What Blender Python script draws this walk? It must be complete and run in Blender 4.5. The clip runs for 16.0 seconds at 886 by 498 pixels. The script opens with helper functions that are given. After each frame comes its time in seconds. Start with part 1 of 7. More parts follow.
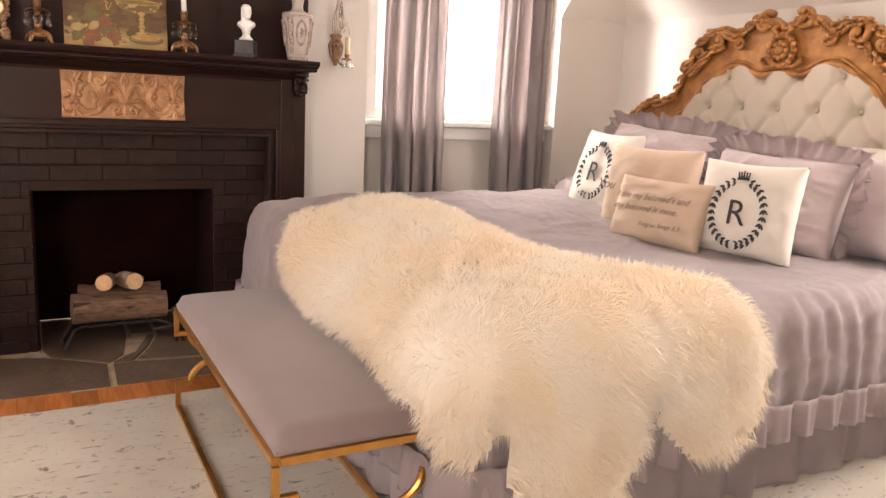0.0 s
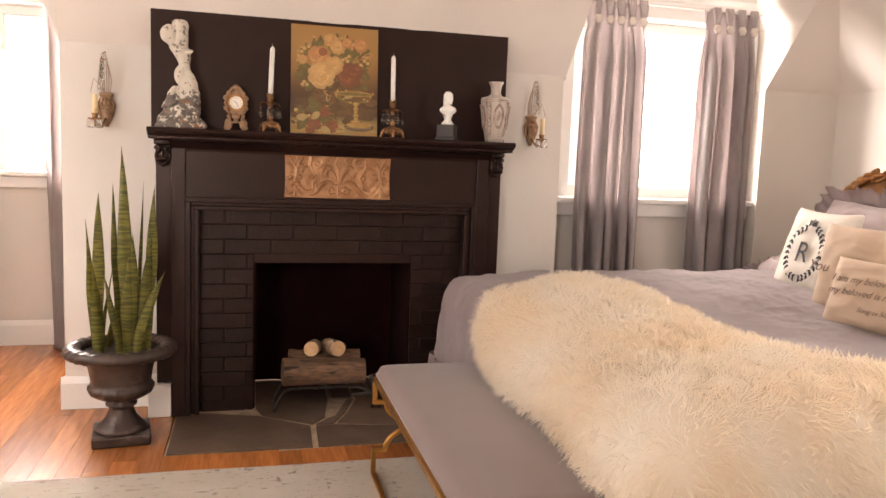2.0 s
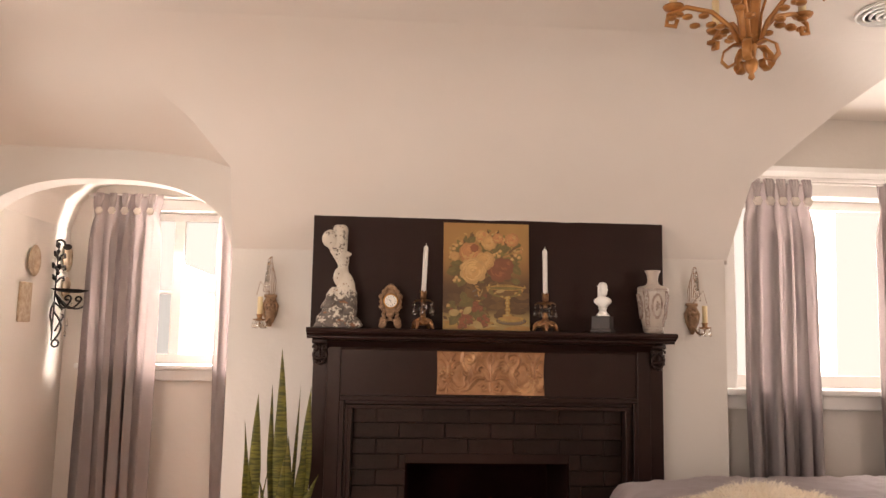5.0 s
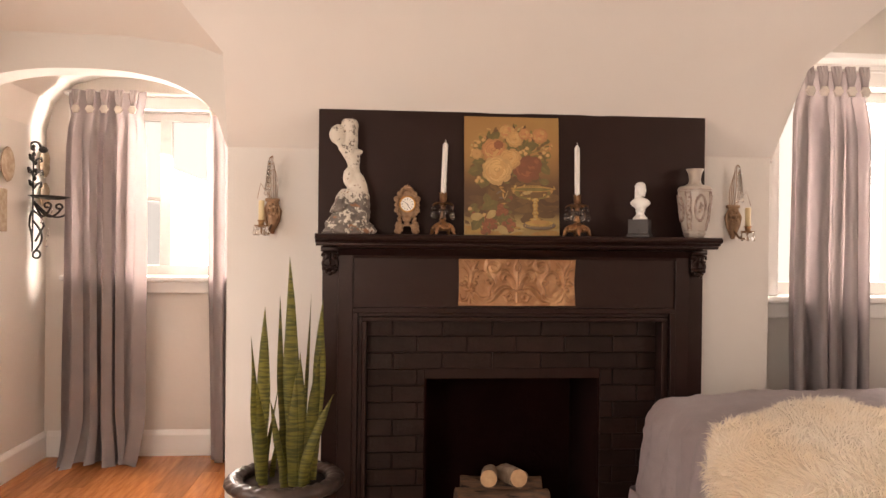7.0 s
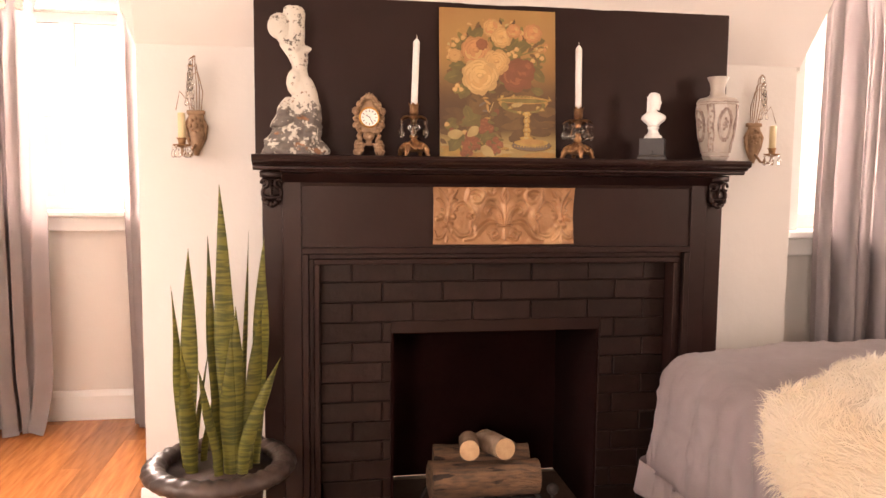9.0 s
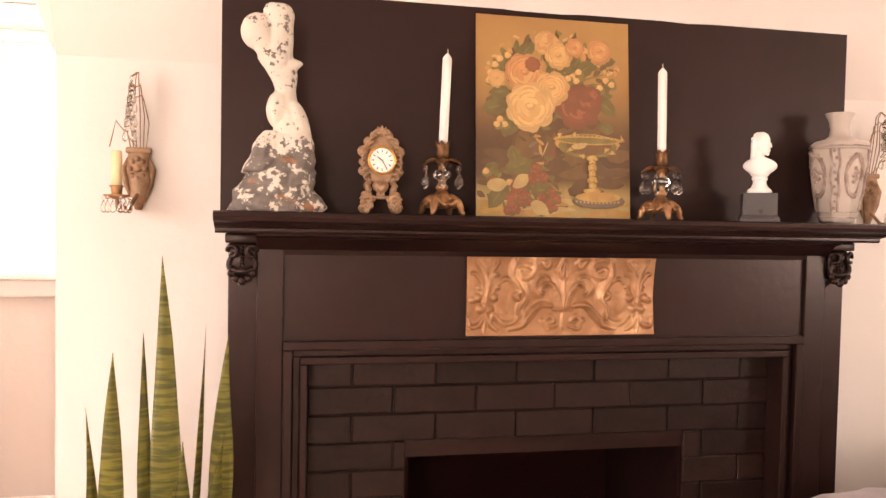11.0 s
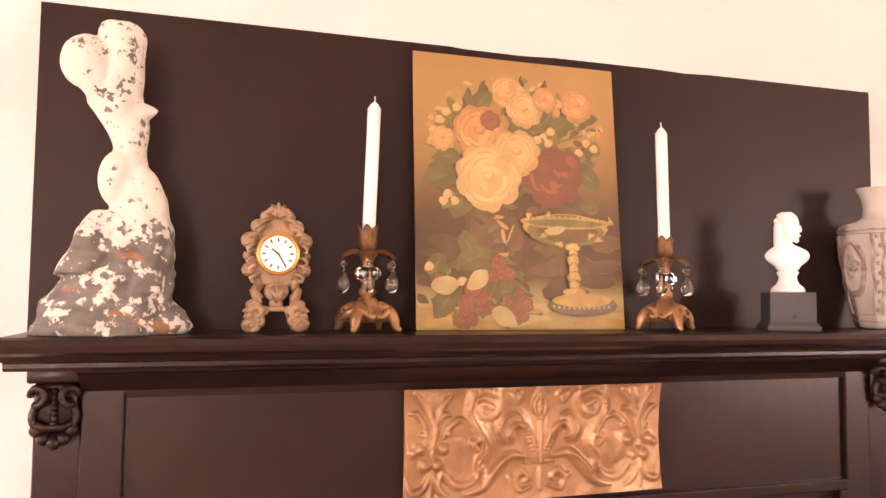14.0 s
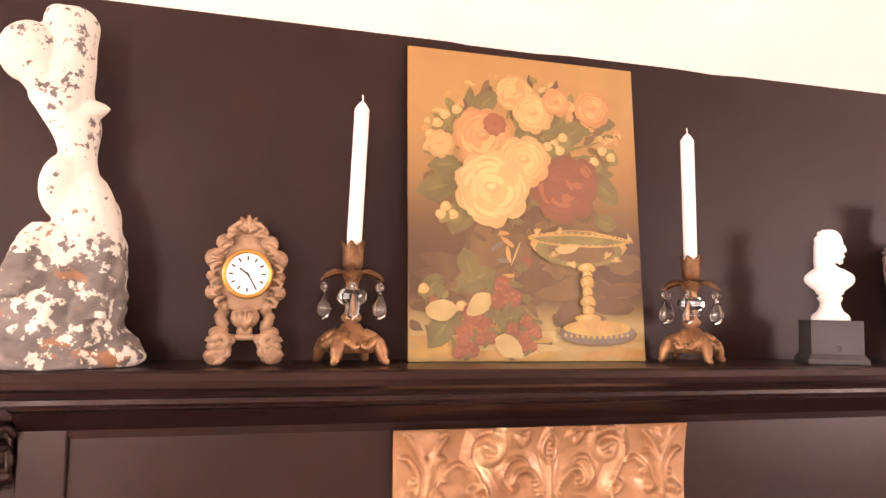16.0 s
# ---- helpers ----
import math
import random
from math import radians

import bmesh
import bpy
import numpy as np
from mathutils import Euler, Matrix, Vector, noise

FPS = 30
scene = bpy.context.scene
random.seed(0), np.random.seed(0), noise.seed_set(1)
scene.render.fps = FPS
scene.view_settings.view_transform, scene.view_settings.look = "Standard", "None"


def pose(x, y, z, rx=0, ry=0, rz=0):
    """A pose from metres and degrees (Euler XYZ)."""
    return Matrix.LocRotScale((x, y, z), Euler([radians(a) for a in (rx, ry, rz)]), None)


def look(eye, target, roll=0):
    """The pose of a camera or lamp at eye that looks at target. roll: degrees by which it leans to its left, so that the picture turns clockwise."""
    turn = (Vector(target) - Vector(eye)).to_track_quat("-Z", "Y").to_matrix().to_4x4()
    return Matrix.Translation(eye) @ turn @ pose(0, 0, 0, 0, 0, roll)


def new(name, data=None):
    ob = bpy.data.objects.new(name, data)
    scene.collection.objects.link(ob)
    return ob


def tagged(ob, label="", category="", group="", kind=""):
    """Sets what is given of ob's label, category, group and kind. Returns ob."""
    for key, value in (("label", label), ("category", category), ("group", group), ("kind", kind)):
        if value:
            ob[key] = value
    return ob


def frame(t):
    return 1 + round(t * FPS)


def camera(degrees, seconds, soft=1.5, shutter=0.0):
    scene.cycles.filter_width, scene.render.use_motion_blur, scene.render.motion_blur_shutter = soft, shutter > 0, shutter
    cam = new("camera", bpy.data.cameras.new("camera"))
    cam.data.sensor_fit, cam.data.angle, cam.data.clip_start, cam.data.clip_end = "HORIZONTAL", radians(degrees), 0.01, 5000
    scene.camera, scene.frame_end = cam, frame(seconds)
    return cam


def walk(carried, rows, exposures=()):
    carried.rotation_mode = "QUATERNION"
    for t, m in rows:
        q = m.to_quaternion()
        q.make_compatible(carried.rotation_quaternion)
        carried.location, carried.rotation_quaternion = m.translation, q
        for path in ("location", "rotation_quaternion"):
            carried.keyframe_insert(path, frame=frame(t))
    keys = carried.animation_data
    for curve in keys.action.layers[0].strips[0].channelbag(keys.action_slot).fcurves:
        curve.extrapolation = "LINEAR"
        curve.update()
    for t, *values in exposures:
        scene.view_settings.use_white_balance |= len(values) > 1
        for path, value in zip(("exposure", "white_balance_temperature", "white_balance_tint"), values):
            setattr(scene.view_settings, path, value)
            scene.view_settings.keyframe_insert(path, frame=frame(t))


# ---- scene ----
cam = camera(60.9, 16.0)
PATH = [
    (0, (-0.366, -3.664, 1.179), (0.58, -1.944, 0.796), 2.8),
    (0.5, (-0.383, -3.67, 1.184), (0.432, -1.878, 0.831), 2.6),
    (1, (-0.402, -3.674, 1.185), (0.296, -1.826, 0.868), 2.5),
    (1.5, (-0.41, -3.669, 1.189), (0.185, -1.78, 0.912), 2.4),
    (2, (-0.405, -3.677, 1.21), (0.092, -1.752, 0.992), 2.1),
    (2.5, (-0.408, -3.668, 1.233), (0.003, -1.716, 1.103), 1.8),
    (3, (-0.396, -3.673, 1.249), (-0.071, -1.699, 1.232), 1.6),
    (3.5, (-0.404, -3.665, 1.277), (-0.154, -1.683, 1.375), 1.2),
    (4, (-0.4, -3.657, 1.284), (-0.227, -1.676, 1.491), 1.1),
    (4.2, (-0.404, -3.652, 1.301), (-0.253, -1.671, 1.532), 1.1),
    (6.3, (-0.542, -3.362, 1.318), (-0.429, -1.369, 1.44), 1.1),
    (6.5, (-0.555, -3.336, 1.316), (-0.43, -1.342, 1.398), 0.9),
    (7, (-0.569, -3.219, 1.294), (-0.409, -1.225, 1.283), 0.6),
    (7.5, (-0.579, -3.05, 1.282), (-0.386, -1.061, 1.185), 0.3),
    (8, (-0.581, -2.912, 1.264), (-0.352, -0.933, 1.093), 0.1),
    (8.2, (-0.586, -2.866, 1.255), (-0.341, -0.891, 1.065), 0.1),
    (10.3, (-0.653, -2.097, 1.293), (-0.278, -0.136, 1.179), 1.3),
    (10.5, (-0.644, -2.031, 1.302), (-0.278, -0.067, 1.205), 1.4),
    (11, (-0.66, -1.875, 1.317), (-0.28, 0.087, 1.248), 1.1),
    (11.5, (-0.691, -1.716, 1.346), (-0.236, 0.231, 1.328), 0.4),
    (12, (-0.681, -1.626, 1.359), (-0.162, 0.306, 1.396), 0.5),
    (12.5, (-0.628, -1.539, 1.378), (-0.09, 0.384, 1.482), 0.7),
    (13, (-0.572, -1.446, 1.393), (-0.024, 0.473, 1.53), 0.9),
    (13.5, (-0.549, -1.387, 1.392), (0.008, 0.529, 1.525), 0.8),
    (14, (-0.567, -1.325, 1.395), (0.017, 0.584, 1.521), 0.5),
    (14.5, (-0.589, -1.251, 1.396), (0.01, 0.653, 1.523), 0.3),
    (15, (-0.575, -1.211, 1.405), (0.024, 0.694, 1.53), 0.3),
    (15.5, (-0.54, -1.194, 1.415), (0.039, 0.715, 1.553), 0.6),
    (16, (-0.499, -1.181, 1.415), (0.055, 0.734, 1.577), 1.0),
]
EXPOSURES = [(0.0, -0.42, 6700, 14), (2.5, -0.74, 6950, 15), (4.2, -1.00, 7050, 16), (7.0, -0.87, 7200, 17), (8.2, -0.45, 7300, 20), (10.3, -0.08, 7400, 23), (12.5, 0.08, 7250, 24), (14.5, 0.32, 7150, 29), (16.0, 0.50, 6850, 27)]
walk(cam, [(t, look(eye, target, roll)) for t, eye, target, roll in PATH], EXPOSURES)

# ---- world and lights ----
world = bpy.data.worlds.new("sky")
scene.world = world
world.use_nodes = True
wn = world.node_tree.nodes
sky = wn.new("ShaderNodeTexSky")
sky.sky_type, sky.sun_disc, sky.sun_elevation, sky.sun_rotation = "NISHITA", False, radians(38), radians(60)
world.node_tree.links.new(sky.outputs[0], wn["Background"].inputs[0])
wn["Background"].inputs[1].default_value = 0.15
SUN = 1.0
sun = new("sun", bpy.data.lights.new("sun", "SUN"))
sun.data.energy, sun.data.angle, sun.data.color = SUN, radians(12), (1.0, 0.95, 0.88)
sun.matrix_world = look((4, 3, 5), (0, 0, 0))


XWIN = -2.66


def window_light(name, x, y, z, w, h, watts, target, color=(1.0, 0.965, 0.92)):
    lamp = new(name, bpy.data.lights.new(name, "AREA"))
    lamp.data.shape, lamp.data.size, lamp.data.size_y, lamp.data.energy, lamp.data.color = "RECTANGLE", w, h, watts, color
    lamp.matrix_world = look((x, y, z), target)
    return lamp


window_light("daylight_east_dormer", 1.815, 0.46, 1.57, 0.34, 0.9, 60, (1.815, -2.0, 1.45))
window_light("daylight_nook", -1.775, 1.63, 1.58, 0.34, 0.9, 180, (-1.95, 0.0, 1.10))
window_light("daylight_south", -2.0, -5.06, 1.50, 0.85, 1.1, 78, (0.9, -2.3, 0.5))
# fill lamp added at an unseen west opening to brighten rug, hearth and floor
window_light("fill_west", XWIN, -1.30, 1.50, 1.1, 1.1, 46, (0.2, -1.6, 0.0))
window_light("daylight_east", 3.02, -2.5, 1.42, 0.85, 0.9, 72, (0.0, -1.9, 0.6))

# ---- materials ----
def shader(name, color, rough=0.6, metal=0.0, color2=None, scale=8.0, detail=4.0, bump=0.0, bump_scale=60.0, spec=0.5, sheen=0.0, mix=(0.35, 0.65),
           stretch=(1, 1, 1), per_object=0.0, spot=None, spot_scale=6.0, spot_range=(0.55, 0.62), coords="Object", transmission=0.0, trans_body=0.0, spec_tint=(1, 1, 1)):
    """A node material: two colours mixed by noise, optional third colour in worn spots, fine bump."""
    m = bpy.data.materials.new(name)
    m.use_nodes = True
    nt = m.node_tree
    n, link = nt.nodes, nt.links.new
    b = n["Principled BSDF"]
    b.inputs["Roughness"].default_value, b.inputs["Metallic"].default_value = rough, metal
    b.inputs["Specular IOR Level"].default_value = spec
    b.inputs["Sheen Weight"].default_value = sheen
    b.inputs["Specular Tint"].default_value = (*spec_tint, 1)
    b.inputs["Transmission Weight"].default_value = transmission
    tc = n.new("ShaderNodeTexCoord")
    mp = n.new("ShaderNodeMapping")
    mp.inputs["Scale"].default_value = stretch
    link(tc.outputs[coords], mp.inputs[0])
    no = n.new("ShaderNodeTexNoise")
    no.inputs["Scale"].default_value, no.inputs["Detail"].default_value = scale, detail
    link(mp.outputs[0], no.inputs["Vector"])
    ramp = n.new("ShaderNodeValToRGB")
    ramp.color_ramp.elements[0].position, ramp.color_ramp.elements[1].position = mix
    c2 = color2 or tuple(min(1, c * 0.86) for c in color)
    ramp.color_ramp.elements[0].color, ramp.color_ramp.elements[1].color = (*color, 1), (*c2, 1)
    link(no.outputs["Fac"], ramp.inputs[0])
    out = ramp.outputs[0]
    if spot:
        sp = n.new("ShaderNodeTexNoise")
        sp.inputs["Scale"].default_value, sp.inputs["Detail"].default_value = spot_scale, 6
        link(mp.outputs[0], sp.inputs["Vector"])
        rr = n.new("ShaderNodeMapRange")
        rr.inputs["From Min"].default_value, rr.inputs["From Max"].default_value = spot_range
        link(sp.outputs["Fac"], rr.inputs["Value"])
        mx = n.new("ShaderNodeMix")
        mx.data_type = "RGBA"
        link(rr.outputs[0], mx.inputs["Factor"])
        link(out, mx.inputs["A"])
        mx.inputs["B"].default_value = (*spot, 1)
        out = mx.outputs["Result"]
    if per_object:
        oi = n.new("ShaderNodeObjectInfo")
        hs = n.new("ShaderNodeHueSaturation")
        mr = n.new("ShaderNodeMapRange")
        mr.inputs["To Min"].default_value, mr.inputs["To Max"].default_value = 1 - per_object, 1 + per_object
        link(oi.outputs["Random"], mr.inputs["Value"])
        link(mr.outputs[0], hs.inputs["Value"])
        link(out, hs.inputs["Color"])
        out = hs.outputs[0]
    link(out, b.inputs["Base Color"])
    if bump:
        fine = n.new("ShaderNodeTexNoise")
        fine.inputs["Scale"].default_value, fine.inputs["Detail"].default_value = bump_scale, 5
        link(mp.outputs[0], fine.inputs["Vector"])
        bp = n.new("ShaderNodeBump")
        bp.inputs["Strength"].default_value, bp.inputs["Distance"].default_value = bump, min(0.01, 0.35 / bump_scale)
        link(fine.outputs["Fac"], bp.inputs["Height"])
        link(bp.outputs[0], b.inputs["Normal"])
    if trans_body:
        tr = n.new("ShaderNodeBsdfTranslucent")
        link(out, tr.inputs[0])
        ms = n.new("ShaderNodeMixShader")
        ms.inputs[0].default_value = trans_body
        link(b.outputs[0], ms.inputs[1])
        link(tr.outputs[0], ms.inputs[2])
        link(ms.outputs[0], n["Material Output"].inputs[0])
    return m


WALL = shader("wall_paint", (0.73, 0.675, 0.62), 0.75, color2=(0.69, 0.635, 0.58), scale=1.5, bump=0.12, bump_scale=35)
CEIL = shader("ceiling_paint", (0.80, 0.73, 0.67), 0.8, color2=(0.76, 0.69, 0.63), scale=1.2, bump=0.1, bump_scale=25)
TRIM = shader("white_trim_paint", (0.84, 0.81, 0.78), 0.35, color2=(0.80, 0.77, 0.73), scale=3, bump=0.05)
BLACK = shader("black_semigloss_paint", (0.0135, 0.0053, 0.0044), 0.31, spec_tint=(1, 0.80, 0.72), color2=(0.018, 0.0076, 0.0064), scale=5, bump=0.08, bump_scale=40, spec=0.32, spot=(0.019, 0.0090, 0.0070), spot_scale=3, spot_range=(0.6, 0.75))
BOARD = shader("black_matte_board", (0.0145, 0.0058, 0.0049), 0.46, spec_tint=(1, 0.80, 0.72), color2=(0.0185, 0.0079, 0.0067), spec=0.25, scale=2.5, bump=0.06, bump_scale=80)
BRICK = shader("black_painted_brick", (0.0095, 0.0040, 0.0031), 0.42, spec_tint=(1, 0.80, 0.72), spec=0.3, color2=(0.0165, 0.0076, 0.0060), scale=14, bump=0.25, bump_scale=45, per_object=0.25)
# firebox soot; also the painted shade behind the vent rings
SOOT_AND_SHADE = shader("soot_and_shade_black", (0.010, 0.0022, 0.0018), 0.95, color2=(0.015, 0.0035, 0.003), scale=5, bump=0.3, spec=0.1)
SLATE = shader("grey_slate", (0.105, 0.068, 0.048), 0.65, spec=0.3, color2=(0.145, 0.096, 0.068), scale=5, bump=0.5, bump_scale=25, per_object=0.2)
MORTAR = shader("pale_mortar", (0.46, 0.36, 0.26), 0.9, color2=(0.32, 0.24, 0.17), scale=20, bump=0.5)
WOOD = shader("red_oak_floor", (0.48, 0.175, 0.052), 0.24, color2=(0.33, 0.108, 0.030), scale=9, stretch=(5, 0.5, 1), bump=0.12, bump_scale=30, per_object=0.22)

CURTAIN = shader("mauve_curtain", (0.47, 0.41, 0.40), 0.85, color2=(0.42, 0.365, 0.355), scale=6, bump=0.25, bump_scale=300)
LINEN = shader("lavender_linen", (0.55, 0.455, 0.455), 0.85, color2=(0.49, 0.40, 0.40), scale=5, bump=0.35, bump_scale=180, sheen=0.25)
SATIN = shader("taupe_bench_fabric", (0.215, 0.158, 0.152), 0.55, color2=(0.185, 0.135, 0.13), scale=3, bump=0.15, bump_scale=300, sheen=0.3)
IVORY = shader("ivory_canvas", (0.70, 0.635, 0.56), 0.85, color2=(0.63, 0.56, 0.49), scale=4, bump=0.3, bump_scale=220)
BEIGE = shader("beige_canvas", (0.56, 0.42, 0.315), 0.85, color2=(0.49, 0.36, 0.265), scale=4, bump=0.3, bump_scale=220)
TUFT = shader("cream_upholstery", (0.54, 0.455, 0.37), 0.7, color2=(0.49, 0.41, 0.325), scale=3, bump=0.15, bump_scale=200)
# color2 paints the warm shade between tufts into the wool
FUR = shader("cream_sheepskin", (0.92, 0.84, 0.73), 0.8, color2=(0.89, 0.75, 0.58), scale=3.2, detail=3, sheen=0.3, trans_body=0.25)
GOLD = shader("antique_gold_carving", (0.48, 0.22, 0.065), 0.40, 0.3, color2=(0.28, 0.11, 0.028), scale=14, bump=0.2, bump_scale=60)
COPPER = shader("copper_gold_plaque", (0.40, 0.205, 0.100), 0.34, 0.35, color2=(0.29, 0.135, 0.060), scale=12, bump=0.2, bump_scale=50, spot=(0.50, 0.28, 0.14), spot_scale=9)
BRASS = shader("brushed_gold_metal", (0.62, 0.33, 0.09), 0.30, 0.9, color2=(0.52, 0.26, 0.07), scale=20, bump=0.05)
BRONZE = shader("aged_bronze", (0.40, 0.21, 0.09), 0.42, 0.6, color2=(0.20, 0.09, 0.04), scale=40, bump=0.35, bump_scale=120)
GILT = shader("dull_gilt", (0.36, 0.215, 0.12), 0.55, 0.15, color2=(0.23, 0.125, 0.065), scale=45, bump=0.4, bump_scale=130)
WAX = shader("white_candle_wax", (0.80, 0.75, 0.69), 0.45, color2=(0.82, 0.78, 0.72), scale=6, trans_body=0.1)
CREAMWAX = shader("cream_candle_sleeve", (0.78, 0.62, 0.36), 0.5, color2=(0.70, 0.54, 0.30), scale=10)
PLASTER = shader("peeling_white_plaster", (0.78, 0.72, 0.63), 0.8, color2=(0.70, 0.62, 0.52), scale=10, bump=0.5, bump_scale=45, spot=(0.24, 0.20, 0.18), spot_scale=38, spot_range=(0.585, 0.61))
ROCK = shader("worn_grey_plaster_base", (0.20, 0.17, 0.155), 0.8, color2=(0.30, 0.26, 0.23), scale=12, bump=0.6, bump_scale=40, spot=(0.78, 0.72, 0.62), spot_scale=55, spot_range=(0.56, 0.60))
MARBLE = shader("white_marble_resin", (0.82, 0.79, 0.75), 0.5, color2=(0.76, 0.73, 0.68), scale=10, bump=0.1)
PLINTH = shader("dark_grey_plinth", (0.050, 0.042, 0.040), 0.45, spec=0.3, color2=(0.060, 0.050, 0.047), scale=6)
VASE = shader("cream_porcelain_brown_figure", (0.50, 0.425, 0.36), 0.3, color2=(0.42, 0.35, 0.295), scale=10, bump=0.05)
VASEBROWN = shader("brown_porcelain_print", (0.24, 0.16, 0.13), 0.35, color2=(0.42, 0.33, 0.28), scale=40)
IRON = shader("black_wrought_iron", (0.030, 0.024, 0.022), 0.5, 0.5, color2=(0.05, 0.04, 0.035), scale=40, bump=0.3)
URN = shader("weathered_bronze_urn", (0.052, 0.036, 0.031), 0.38, 0.4, color2=(0.085, 0.057, 0.046), scale=16, bump=0.35, bump_scale=60, spot=(0.20, 0.16, 0.14), spot_scale=12, spot_range=(0.6, 0.75))
SOIL = shader("dark_soil", (0.03, 0.02, 0.015), 0.95, bump=0.8, bump_scale=80)
BARK = shader("grey_log_bark", (0.25, 0.135, 0.075), 0.9, color2=(0.12, 0.075, 0.05), scale=18, stretch=(1, 4, 4), bump=0.8, bump_scale=40, spot=(0.04, 0.025, 0.02), spot_scale=7, spot_range=(0.58, 0.64))
BIRCH = shader("birch_bark", (0.46, 0.33, 0.23), 0.85, color2=(0.30, 0.20, 0.13), scale=20, bump=0.6, bump_scale=50)
CUTWOOD = shader("cut_wood_end", (0.62, 0.40, 0.22), 0.8, color2=(0.50, 0.30, 0.16), scale=30, bump=0.3)
CLOCKFACE = shader("white_clock_face", (0.84, 0.80, 0.74), 0.4, color2=(0.80, 0.76, 0.70), scale=8)
INK = shader("black_ink", (0.03, 0.026, 0.03), 0.8, color2=(0.05, 0.045, 0.05), scale=30)
TAUPEINK = shader("brown_grey_ink", (0.20, 0.145, 0.115), 0.85, color2=(0.25, 0.18, 0.14), scale=30)
RUST = shader("faded_plate", (0.52, 0.42, 0.30), 0.6, color2=(0.38, 0.27, 0.18), scale=40, bump=0.3)


def leaf_material():
    m = shader("snake_plant_leaf", (0.27, 0.24, 0.046), 0.38, color2=(0.125, 0.122, 0.030), scale=14, stretch=(1.0, 1.0, 8), bump=0.1, trans_body=0.08, mix=(0.42, 0.58), per_object=0.15)
    return m


LEAF = leaf_material()


def glass_material(name, color=(1, 1, 1), rough=0.02, ior=1.5):
    m = bpy.data.materials.new(name)
    m.use_nodes = True
    b = m.node_tree.nodes["Principled BSDF"]
    b.inputs["Base Color"].default_value = (*color, 1)
    b.inputs["Transmission Weight"].default_value, b.inputs["Roughness"].default_value, b.inputs["IOR"].default_value = 1.0, rough, ior
    return m


CRYSTAL = glass_material("cut_crystal", (1, 0.97, 0.93), 0.03, 1.5)
PANE = glass_material("window_pane", (1, 1, 1), 0.0, 1.02)


def glow_material(name, color, strength):
    m = bpy.data.materials.new(name)
    m.use_nodes = True
    n = m.node_tree.nodes
    e = n.new("ShaderNodeEmission")
    e.inputs[0].default_value, e.inputs[1].default_value = (*color, 1), strength
    m.node_tree.links.new(e.outputs[0], n["Material Output"].inputs[0])
    return m


SKYGLOW = glow_material("bright_overcast_distance", (1.0, 0.945, 0.86), 2.1)
# emission stands in for daylight and haze on the house front
HOUSEGLOW = glow_material("glowing_distant_house", (0.97, 0.92, 0.86), 1.5)


def rug_material():
    """Cream rug with rows of broken brown-grey dashes, denser in worn patches."""
    m = shader("distressed_cream_rug", (0.92, 0.86, 0.77), 0.95, color2=(0.87, 0.79, 0.69), scale=5, bump=0.7, bump_scale=260)
    n, link = m.node_tree.nodes, m.node_tree.links.new
    b = n["Principled BSDF"]
    old = b.inputs["Base Color"].links[0].from_socket
    tc = n.new("ShaderNodeTexCoord")
    out = old
    for stretch, scale, lo, hi, col in (((1.0, 4.5, 1), 12, 0.60, 0.68, (0.30, 0.20, 0.155)), ((1.0, 2.6, 1), 30, 0.62, 0.68, (0.24, 0.155, 0.125)), ((1.3, 1.0, 1), 9.0, 0.61, 0.66, (0.34, 0.24, 0.19)), ((1, 1, 1), 2.0, 0.45, 0.75, (0.82, 0.72, 0.60))):
        mp = n.new("ShaderNodeMapping")
        mp.inputs["Scale"].default_value = stretch
        link(tc.outputs["Object"], mp.inputs[0])
        no = n.new("ShaderNodeTexNoise")
        no.inputs["Scale"].default_value, no.inputs["Detail"].default_value, no.inputs["Roughness"].default_value = scale, 6, 0.65
        link(mp.outputs[0], no.inputs["Vector"])
        mr = n.new("ShaderNodeMapRange")
        mr.inputs["From Min"].default_value, mr.inputs["From Max"].default_value, mr.inputs["To Max"].default_value = lo, hi, 0.85
        link(no.outputs["Fac"], mr.inputs["Value"])
        mx = n.new("ShaderNodeMix")
        mx.data_type = "RGBA"
        link(mr.outputs[0], mx.inputs["Factor"])
        link(out, mx.inputs["A"])
        mx.inputs["B"].default_value = (*col, 1)
        out = mx.outputs["Result"]
    link(out, b.inputs["Base Color"])
    return m


RUG = rug_material()


